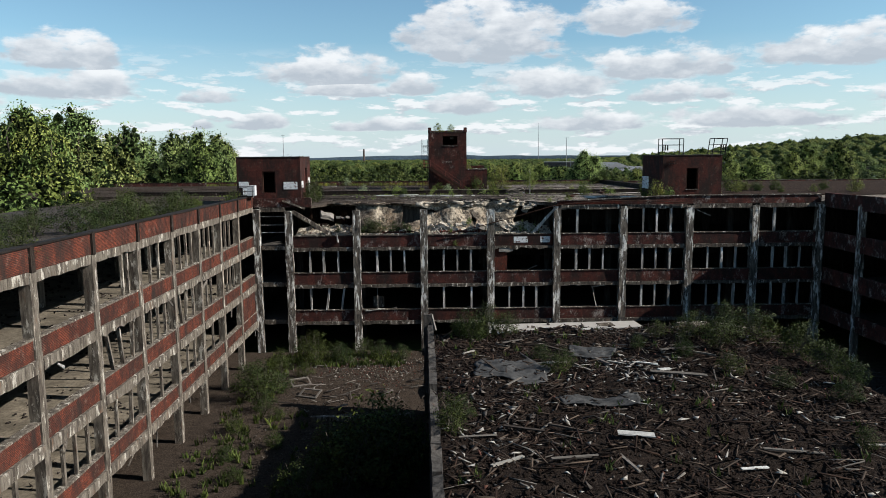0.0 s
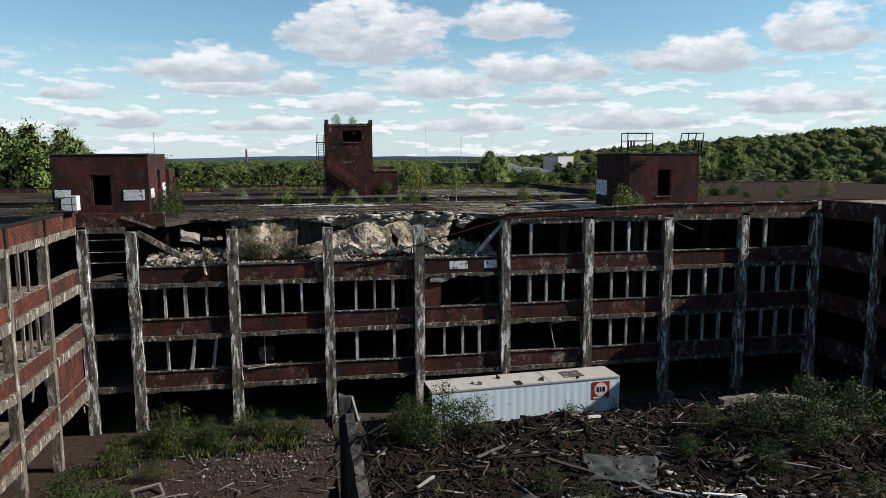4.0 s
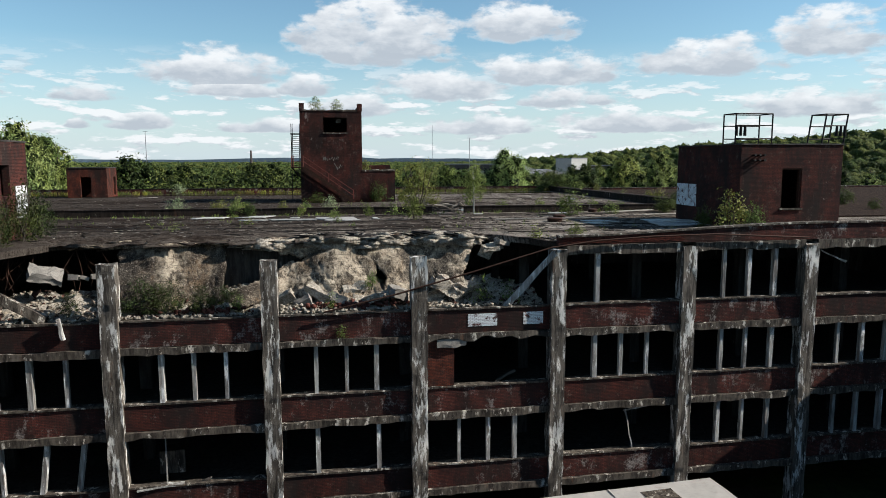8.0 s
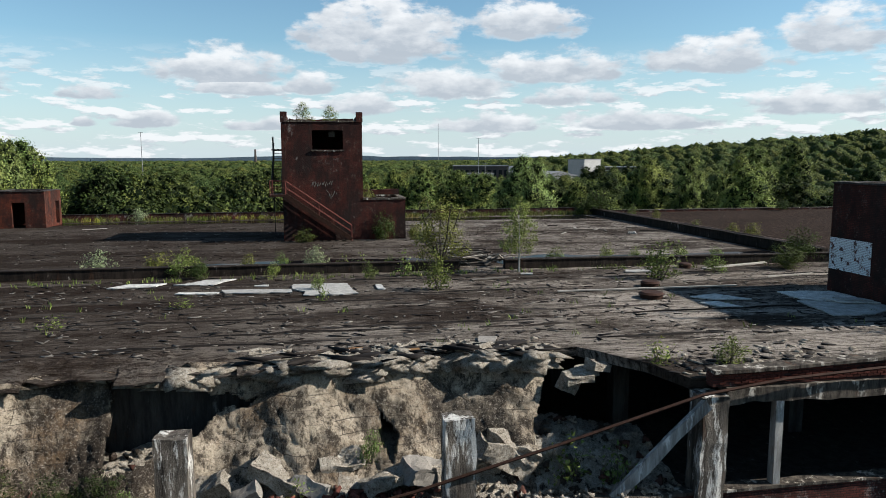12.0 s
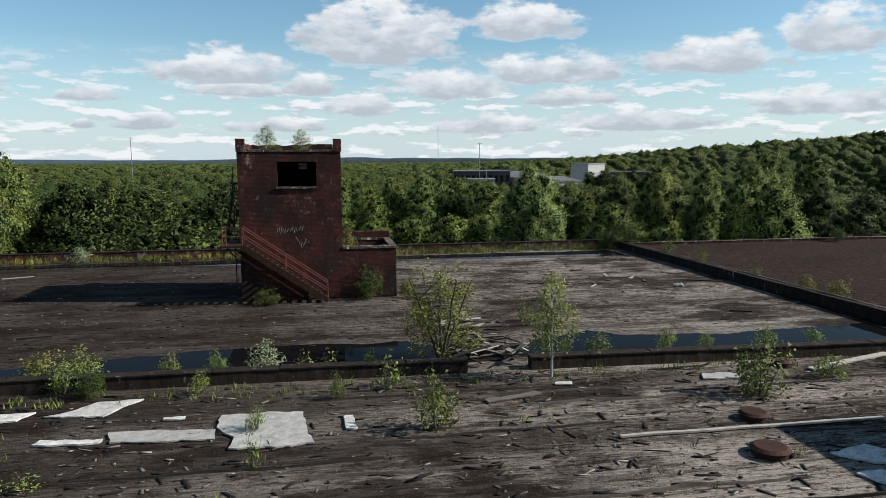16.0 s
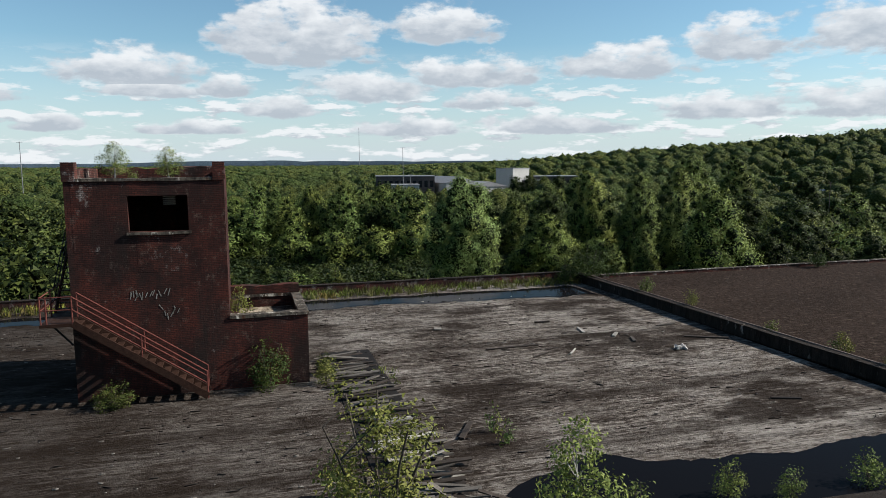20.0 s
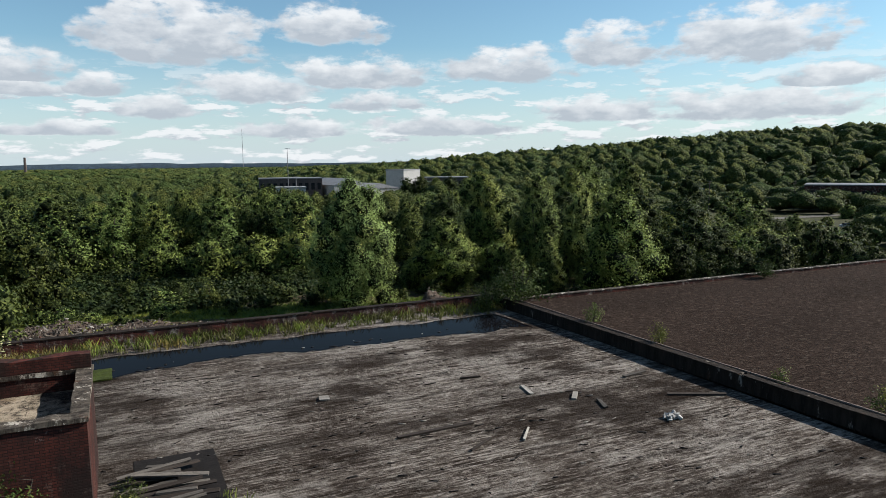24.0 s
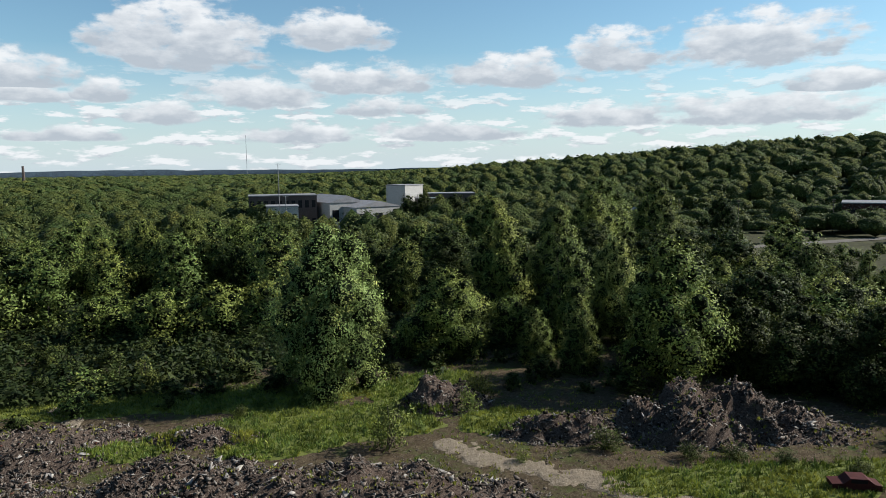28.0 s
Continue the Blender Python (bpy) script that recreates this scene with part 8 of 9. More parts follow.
# tall woods beside the wing
fill(-60, -44, 62, 94, 9, lambda x, y: True, (8, 3), 17, 21, 0.9, 1.2, "woods beside the wing")
fill(-110, -20, 138, 262, 10, lambda x, y: -16 - max(0, (215 - y) * 0.5) < x - min(34 - 0.384 * y, -0.25 * y) < -1, (10, 11, 10, 11, 10), 23, 28, 0.75, 1.0, "woods beside the wing")
fill(-90, -66, 96, 138, 10, lambda x, y: True, (10, 11), 26, 31, 0.75, 1.0, "woods beside the wing")
# behind the rear block
# kinds 3 and 12: this stand's shaded look comes from darker leaf colour
fill(-62, 8, 139, 236, 12, lambda x, y: x > 38 - 0.384 * y and not (x > -24 and y < 180 or x > -6 and y < 228) and x < -28, (3, 12, 12, 3, 12), 15.0, 21.0, 0.85, 1.2, "woods behind the works")
fill(-30, -4, 180, 236, 12, lambda x, y: not (x > -9 and y < 228), (12, 3, 13), 14, 20, 0.85, 1.15, "woods behind the works")
fill(-26, -12, 146, 180, 11, lambda x, y: True, (12, 3, 12), 13, 17.5, 0.95, 1.2, "woods behind the works")
# belt of woods behind the yard
fill(62, 130, 240, 266, 13.5, lambda x, y: True, (12, 13, 12), 10, 17, 0.95, 1.3, "woods behind the works")
fill(-34, 62, 264, 330, 12.5, lambda x, y: True, (8, 1, 7, 3, 2), 11, 18, 0.9, 1.25, "woods behind the works")
# kind 5 bushes carry the tree shadow in a darker leaf colour
fill(-26, 60, 228, 246, 9.0, lambda x, y: not (40 < x < 58 and y < 232), (5, 5, 5), 1.4, 3.8, 1.0, 1.5, "undergrowth of the yard")
# dark trees added where the bare dirt has to look shaded
fill(100, 128, 171, 183, 7, lambda x, y: x > 96 + (183 - y) * 0.8, (12, 3), 6, 10, 1.1, 1.4, "woods behind the works")
fill(100, 142, 180, 206, 8.5, lambda x, y: True, (12, 4, 3), 7, 12, 1.0, 1.3, "woods behind the works")
fill(-60, 190, 238, 294, 13.5, lambda x, y: not (x > 120 and y > 268 or -34 < x < 130 and y < 262 or -34 < x < 62), (8, 1, 2, 3, 3, 7), 10, 17, 1.0, 1.35, "woods behind the works")
fill(104, 178, 206, 240, 9, lambda x, y: True, (2, 3, 4, 3, 7), 6, 10, 1.0, 1.3, "woods behind the works")
fill(-6, 70, 211, 222, 7.5, lambda x, y: y > 210 + 0.05 * x + 3 * noise.noise(Vector((x * 0.15, 3, 0))), (5, 6, 5), 1.4, 3.4, 1.0, 1.5, "undergrowth of the yard")
# undergrowth at the edge of the yard
fill(-8, 172, 190, 246, 9.0, lambda x, y: y > 217 - max(0, min(31, (x - 52) * 0.95)) + 5 * noise.noise(Vector((x * 0.1, 0, 0))) and not (68 < x < 100 and y < 187), (5, 5, 5), 1.6, 3.6, 1.0, 1.6, "undergrowth of the yard")


def far_woods(name, step, seed, ring, leaf, per, hmin, hmax, a0=-58, a1=76, material=LEAF_FAR):
    """Crowns side by side over the land between two distances, each an uneven lump wrapped in leaf sprays."""
    gen = np.random.default_rng(seed)
    r = random.Random(seed)
    at, radii = [], []
    d = ring[0]
    while d < ring[1]:
        wide = step * (1 + 0.7 * (d - ring[0]) / (ring[1] - ring[0]))
        n = int(radians(a1 - a0) * d / wide)
        for i in range(n):
            a = radians(a0 + (a1 - a0) * (i + r.uniform(0.1, 0.9)) / n)
            e = d + r.uniform(-0.45, 0.45) * wide * 1.3
            x, y = 24 + e * math.sin(a), 119 + e * math.cos(a)
            b = math.degrees(a)
            if 10.5 < b < 21 and 285 < e < 372 or 21 <= b < 25 and 340 < e < 372 or 44 < b < 60 and 175 < e < 330 and r.random() < 0.95 or -40 < x < 190 and y < 322 or r.random() < 0.10:
                continue                # the works yard and the field lie open, and here and there a gap
            h = r.uniform(hmin, hmax) * (0.7 if 38 < b < 62 and e < 430 else 1.0)
            w = wide * r.uniform(0.42, 0.68)
            z = ground_z(x, y)
            at.append((x, y, z + h * 0.56))
            radii.append((w, w, h * 0.44))
            for k in range(2):
                q, g = r.uniform(0, 6.283), r.uniform(0.35, 0.6)
                at.append((x + 0.6 * w * math.cos(q), y + 0.6 * w * math.sin(q), z + h * r.uniform(0.35, 0.80)))
                radii.append((w * g, w * g, h * g * 0.42))
        d += wide * 1.15
    at, radii = np.array(at), np.array(radii)
    n = len(at) * per
    pick = np.repeat(np.arange(len(at)), per)
    dirs = gen.normal(size=(n, 3))
    dirs /= np.linalg.norm(dirs, axis=1, keepdims=True)
    dirs[:, 2] = np.where(dirs[:, 2] < -0.3, -dirs[:, 2], dirs[:, 2])
    pts = at[pick] + dirs * radii[pick] * gen.uniform(0.88, 1.14, (n, 1))
    v, f = leaves(pts, leaf, gen, 0.3, 0.75, dirs * 1.6)
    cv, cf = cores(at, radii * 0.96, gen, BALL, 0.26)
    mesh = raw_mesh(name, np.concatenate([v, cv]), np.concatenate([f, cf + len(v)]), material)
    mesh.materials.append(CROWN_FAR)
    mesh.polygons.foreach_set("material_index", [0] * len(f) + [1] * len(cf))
    tagged(new(name, mesh), "distant broadleaf woods over the valley and ridge", "woods", kind="stuff")


far_woods("woods_middle", 9.0, 5, (200, 400), 0.42, 150, 9, 16.5)
far_woods("woods_middle", 10.0, 8, (400, 660), 0.66, 40, 10, 16.5)
far_woods("woods_far", 22.0, 6, (660, 2700), 1.7, 9, 12, 17)
# LEAF_C here puts the ridge's cloud shadow into the leaf colour
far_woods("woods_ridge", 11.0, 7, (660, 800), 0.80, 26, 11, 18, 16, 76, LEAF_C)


def brush():
    """Low scrub that fills the ground between the trees."""
    gen = np.random.default_rng(41)
    pts, outs = [], []
    for i in range(2100):
        x, y = gen.uniform(-30, 185), gen.uniform(214, 320)
        if i > 900:
            x, y = gen.uniform(-34, 64), gen.uniform(221, 264)
        if x < 60 and y < 220 or (40 < x < 58 and y < 224) or (130 < x and 262 < y):
            continue
        if x > 60:
            y -= gen.uniform(0, 34) * min(1, (x - 60) / 50)
        h = gen.uniform(1.0, 3.0)
        d = gen.normal(size=(34, 3))
        d /= np.linalg.norm(d, axis=1, keepdims=True)
        d[:, 2] = np.abs(d[:, 2])
        pts.append(np.array([x, y, ground_z(x, y)]) + d * np.array([h * 0.9, h * 0.9, h]) * gen.uniform(0.7, 1.05, (34, 1)))
        outs.append(d)
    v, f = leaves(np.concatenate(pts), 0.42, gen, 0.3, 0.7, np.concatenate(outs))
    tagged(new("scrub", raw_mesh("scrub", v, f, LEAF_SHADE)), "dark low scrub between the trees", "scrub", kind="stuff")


brush()

# ---------------------------------------------------------------- plants on the roofs and in the court
WEEDS = [
    ("shrub", 1.2, 0.55, 850, 0.040, LEAF_A, "small leafy green shrub growing from the roof"),
    ("shrub", 1.2, 0.50, 850, 0.040, LEAF_YEL, "small yellow-green shrub growing from the roof"),
    ("seeding_shrub", 1.3, 0.5, 800, 0.04, BLOSSOM, "small shrub with pale seed heads"),
    ("sapling", 4.0, 0.85, 3000, 0.046, LEAF_A, "slim pale-barked birch sapling"),
    ("shrub", 4.0, 1.2, 4600, 0.048, LEAF_YEL, "tall bushy sapling with pale yellow-green leaves"),
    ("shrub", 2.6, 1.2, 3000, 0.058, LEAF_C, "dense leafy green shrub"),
    ("weed", 0.8, 0.3, 130, 0.05, LEAF_A, "low green weed in a crack"),
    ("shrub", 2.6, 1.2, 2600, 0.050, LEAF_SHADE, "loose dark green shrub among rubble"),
]
wproto = [tree(n, 70 + i, h, r, c, lf, mt, BARK_PALE if n == "sapling" else BARK, 0.28 if n == "sapling" else 0.05, 22, 0.7, lab, "sapling" if n == "sapling" else "shrub", 1 if n == "sapling" else 5, 0.3) for i, (n, h, r, c, lf, mt, lab) in enumerate(WEEDS)]
wused = [0] * len(WEEDS)


def weed(k, x, y, z, height, wide=1.0, group="plants on the roof"):
    s = height / WEEDS[k][1]
    m = pose(x, y, z - 0.03, 0, 0, rng.uniform(0, 360))
    if wused[k] == 0:
        ob = wproto[k]
        ob.matrix_basis = m
    else:
        ob = copy_thing(wproto[k], m)
    ob.scale = (s * wide, s * wide, s)
    wused[k] += 1
    ob["group"] = group
    return ob


for k, x, y, h, w in ((4, 10.5, 97.6, 4.3, 1.15), (3, 14.4, 94.7, 4.1, 1.0), (1, 9.2, 90.3, 1.9, 0.9), (5, 2.5, 110.8, 1.1, 1.4), (5, 8.4, 111.6, 2.1, 1.0), (2, 3.4, 97.0, 1.5, 1.1), (1, -0.1, 97.0, 1.1, 1.0), (0, 1.7, 96.9, 1.1, 1.0),
                      (1, 20.9, 91.2, 2.0, 1.2), (1, 6.2, 93.7, 1.0, 0.8), (0, 1.2, 95.1, 0.9, 1.0), (6, 8.1, 94.6, 1.3, 1.0), (0, -3.7, 96.0, 1.2, 1.0), (0, 20.6, 97.5, 1.1, 0.9), (0, 22.1, 96.9, 1.0, 0.9), (0, 27.8, 97.3, 0.8, 1.4),
                      (2, -8.2, 98.0, 1.4, 1.3), (1, -5.0, 97.6, 1.2, 1.5), (0, -3.4, 97.3, 1.3, 1.4), (5, -2.6, 95.4, 1.2, 1.0), (6, 5.9, 96.9, 0.9, 1.0), (6, 4.9, 97.3, 0.8, 1.0), (5, 32.4, 95.8, 2.0, 1.1), (0, 25.2, 97.0, 1.0, 1.2), (1, 17.4, 97.1, 1.0, 1.5),
                      (6, 16.0, 103.0, 0.8, 0.9), (6, 15.9, 104.2, 1.0, 0.7), (5, 11.0, 112.9, 1.0, 1.0), (1, 10.8, 111.4, 1.2, 1.0), (1, 26.3, 79.0, 2.4, 0.9), (0, 27.9, 79.0, 1.6, 0.9), (5, 25.6, 80.6, 1.4, 0.8), (1, 15.8, 76.7, 0.9, 1.3), (6, 13.9, 77.3, 0.7, 1.6),
                      (6, 3.7, 88.5, 1.0, 0.6), (0, 3.5, 91.0, 0.9, 0.9), (6, -2.0, 88.0, 0.5, 2.0), (6, -6.0, 85.0, 0.5, 2.0), (0, 24.8, 92.6, 1.0, 1.4), (5, 29.5, 93.0, 1.5, 1.4), (7, -12.6, 77.8, 2.4, 0.7), (7, -12.4, 80.2, 3.2, 0.7), (7, -12.3, 82.6, 2.6, 0.8), (0, -19.2, 76.3, 1.0, 1.3), (0, 7.5, 97.4, 0.8, 0.8), (1, 36.2, 90.5, 1.4, 1.3), (0, 38.8, 92, 1.2, 1.2)):
    weed(k, x, y, ROOF, h, w)
for k, x, y, z, h, w in ((3, 2.5, 114.2, TZ - 0.25, 1.9, 1.5), (3, 4.6, 114.8, TZ - 0.25, 1.7, 1.6), (1, 3.3, 113.4, TZ - 0.2, 0.7, 0.9), (1, 7.25, 113.6, 18.65, 1.7, 0.7), (6, 8.0, 113.2, 18.65, 0.6, 1.0),
                         (5, 33.9, 130.8, 16.6, 2.5, 1.5), (5, 32.2, 131.6, 16.1, 1.8, 1.3), (1, 34.2, 123.6, 16.7, 1.1, 1.1), (1, 34.4, 118.6, 16.7, 1.0, 1.0), (5, 56.4, 131.3, 16.3, 1.4, 1.2), (1, 34.6, 112.0, 16.3, 0.9, 1.0), (1, 36.0, 108.6, 16.2, 1.0, 1.3), (1, 34.9, 104.5, 16.4, 1.2, 1.2), (2, 5.2, 132.0, 16.1, 1.7, 1.5), (2, -14.0, 131.5, 16.1, 1.5, 1.3),
                         (1, 3.4, 75.35, 11.6, 0.9, 1.2), (7, -4.9, 76.3, 12.9, 1.7, 1.2), (7, -6.0, 76.5, 12.9, 1.8, 1.3), (7, -2.2, 76.6, 13.0, 1.2, 1.3), (7, -3.2, 76.2, 12.9, 1.4, 1.1), (7, -9.2, 76.4, 12.9, 1.2, 1.0), (0, -1.6, 76.3, 12.8, 0.9, 1.0), (0, 5.0, 77.2, 13.6, 1.0, 0.8), (6, 3.0, 76.0, 12.9, 0.8, 1.0), (6, 10.8, 76.4, 12.9, 1.3, 1.0), (6, 12.2, 76.3, 12.8, 1.1, 1.0)):
    weed(k, x, y, z, h, w)
wr = random.Random(9)
for i in range(14):                    # beside the gravelled roof
    weed(wr.choice((5, 1, 5)), wr.uniform(36, 62), wr.uniform(90, 98), ROOF + 0.1, wr.uniform(0.9, 2.2), 1.2)
for i in range(24):                    # wing roof
    weed(wr.choice((7, 5, 7)), wr.uniform(-30, -19), wr.uniform(28, 74), ROOF, wr.uniform(1.0, 2.4), 1.1, "plants on the wing roof")
for x, y, h in ((-19.5, 42.2, 1.8), (-20.5, 46.0, 2.2), (-20.0, 48.6, 2.4), (-19.6, 55.5, 2.2), (-20.4, 58.0, 2.6), (-21.5, 53.0, 2.0), (-23.2, 55.6, 2.6), (-22.4, 57.4, 2.2), (-23.8, 48.0, 2.4)):
    weed(7, x, y, ROOF, h, 1.3, "plants on the wing roof")
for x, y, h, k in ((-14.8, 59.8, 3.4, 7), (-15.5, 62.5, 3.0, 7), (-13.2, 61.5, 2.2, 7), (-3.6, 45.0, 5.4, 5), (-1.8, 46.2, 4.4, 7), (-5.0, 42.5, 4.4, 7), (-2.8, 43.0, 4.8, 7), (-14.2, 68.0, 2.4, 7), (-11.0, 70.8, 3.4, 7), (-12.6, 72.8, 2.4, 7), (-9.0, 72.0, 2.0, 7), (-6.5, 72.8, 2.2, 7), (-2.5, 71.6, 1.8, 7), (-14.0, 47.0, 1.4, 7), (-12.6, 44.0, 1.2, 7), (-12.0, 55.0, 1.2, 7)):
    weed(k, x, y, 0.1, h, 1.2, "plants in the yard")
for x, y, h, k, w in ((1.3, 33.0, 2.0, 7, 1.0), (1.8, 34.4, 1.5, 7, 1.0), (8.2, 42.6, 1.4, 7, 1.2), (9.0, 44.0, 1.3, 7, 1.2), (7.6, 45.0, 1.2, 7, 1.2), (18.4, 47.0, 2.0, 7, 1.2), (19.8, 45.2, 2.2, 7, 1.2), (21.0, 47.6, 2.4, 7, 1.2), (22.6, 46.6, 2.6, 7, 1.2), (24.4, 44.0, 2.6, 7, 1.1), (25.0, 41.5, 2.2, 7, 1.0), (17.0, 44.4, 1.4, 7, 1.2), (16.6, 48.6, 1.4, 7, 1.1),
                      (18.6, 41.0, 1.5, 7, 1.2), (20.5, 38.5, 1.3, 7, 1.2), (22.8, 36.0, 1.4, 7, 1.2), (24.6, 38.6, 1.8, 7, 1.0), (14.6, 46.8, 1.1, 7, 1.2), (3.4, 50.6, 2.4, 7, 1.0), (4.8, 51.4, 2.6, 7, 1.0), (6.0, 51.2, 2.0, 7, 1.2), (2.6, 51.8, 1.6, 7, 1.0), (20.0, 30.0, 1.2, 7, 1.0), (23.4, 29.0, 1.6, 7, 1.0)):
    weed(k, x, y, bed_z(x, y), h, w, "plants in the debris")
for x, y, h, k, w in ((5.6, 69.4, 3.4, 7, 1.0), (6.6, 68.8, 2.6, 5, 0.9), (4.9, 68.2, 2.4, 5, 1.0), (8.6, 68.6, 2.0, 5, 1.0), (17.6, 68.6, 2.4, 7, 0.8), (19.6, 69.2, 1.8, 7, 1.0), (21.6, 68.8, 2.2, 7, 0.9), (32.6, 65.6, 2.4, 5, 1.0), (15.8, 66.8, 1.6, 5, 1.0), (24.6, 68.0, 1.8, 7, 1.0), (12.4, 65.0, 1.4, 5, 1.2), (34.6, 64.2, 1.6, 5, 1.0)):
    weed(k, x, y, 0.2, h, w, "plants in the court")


def blades(name, label, spots, height, material, seed, per=1, wide=0.03):
    """Tufts of upright grass blades at the spots (n, 3)."""
    gen = np.random.default_rng(seed)
    spots = np.repeat(np.asarray(spots, float), per, axis=0)
    n = len(spots)
    spots[:, :2] += gen.normal(0, 0.10, (n, 2))
    h = height * gen.uniform(0.4, 1.3, n)
    a = gen.uniform(0, 2 * np.pi, n)
    lean = gen.normal(0, 0.28, (n, 2)) * h[:, None]
    w = wide * gen.uniform(0.6, 1.6, n)
    side = np.stack([np.cos(a) * w, np.sin(a) * w, np.zeros(n)], 1)
    mid = spots + np.stack([lean[:, 0] * 0.35, lean[:, 1] * 0.35, h * 0.55], 1)
    tip = spots + np.stack([lean[:, 0], lean[:, 1], h], 1)
    v = np.stack([spots - side, spots + side, mid + side * 0.8, tip], 1).reshape(-1, 3)
    f = np.arange(4 * n).reshape(n, 4)
    tagged(new(name, raw_mesh(name, v, f, material)), label, "grass", kind="stuff")


gg = np.random.default_rng(2)


def band(n, x0, x1, y0, y1, z):
    return np.stack([gg.uniform(x0, x1, n), gg.uniform(y0, y1, n), np.full(n, z)], 1)


blades("roof_grass", "dry and green grass along the rear parapet", np.concatenate([band(400, -40, 33, 130.9, 132.7, ROOF), band(160, 0, 33, 130.4, 132.6, ROOF)]), 0.42, DRY_GRASS, 3, 12, 0.014)
blades("roof_grass", "green grass along the rear parapet", band(240, -40, 33, 131.0, 132.7, ROOF), 0.45, GRASS, 4, 10, 0.014)
blades("roof_grass", "sparse weeds in the roof seams", np.concatenate([band(220, -30, 30, 94.2, 95.6, ROOF), band(60, -30, 32, 80, 92, ROOF), band(40, 11, 14, 110, 113, ROOF)]), 0.22, LEAF_A, 5, 6, 0.016)
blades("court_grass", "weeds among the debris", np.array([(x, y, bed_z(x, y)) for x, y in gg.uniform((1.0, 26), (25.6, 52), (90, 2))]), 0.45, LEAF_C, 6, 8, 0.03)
for x, y, h in ((-6.5, 45.5, 3.6), (-4.4, 49.0, 3.0), (-2.4, 50.5, 2.6), (-7.6, 41.0, 3.0), (-11.0, 49.5, 1.5), (-14.6, 52.4, 1.6), (-13.4, 57.0, 1.8), (-8.4, 70.6, 2.2), (-4.6, 72.4, 2.0), (-11.6, 66.0, 1.6)):
    weed(7, x, y, 0.1, h, 1.2, "plants in the yard")
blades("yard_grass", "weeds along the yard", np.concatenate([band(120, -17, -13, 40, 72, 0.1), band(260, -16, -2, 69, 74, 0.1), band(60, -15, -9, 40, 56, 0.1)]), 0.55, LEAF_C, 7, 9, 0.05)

# ---------------------------------------------------------------- rear yard
HEAPS = [  # x, y, half length, half width, height, turn
    (84, 178, 12, 6.5, 5.0, -20), (93, 172, 7, 4, 2.2, -15), (68, 184, 8, 3.4, 2.4, -25), (60.5, 199, 6.0, 4.2, 3.4, 0), (41, 178, 18, 8.0, 2.7, -30), (26, 189, 9, 5.5, 2.0, 10), (31, 200, 7, 2.6, 1.5, -22), (12, 203, 12, 8, 1.9, 10), (2, 213, 9, 5, 1.6, 0), (8, 188, 12, 9, 1.0, 0)]


def yard_z(x, y):
    z = 0.0
    for hx, hy, a, b, h, t in HEAPS:
        c, s = math.cos(radians(t)), math.sin(radians(t))
        u, v = ((x - hx) * c + (y - hy) * s) / a, (-(x - hx) * s + (y - hy) * c) / b
        w = 0.35 * noise.noise(Vector((x * 0.22, y * 0.22, 9))) + 0.2 * noise.noise(Vector((x * 0.6, y * 0.6, 2)))
        q = 1 - (u * u + v * v) ** 0.75 + w
        if q > 0:
            z = max(z, h * min(1.0, q * 1.25))
    rough = 0.80 + 0.55 * noise.noise(Vector((x * 0.25, y * 0.25, 0))) + 0.45 * abs(noise.noise(Vector((x * 0.7, y * 0.7, 3)))) + 0.25 * noise.noise(Vector((x * 1.9, y * 1.9, 5)))
    return z * max(0.15, rough) + 0.12 * noise.noise(Vector((x * 0.13, y * 0.13, 0)))


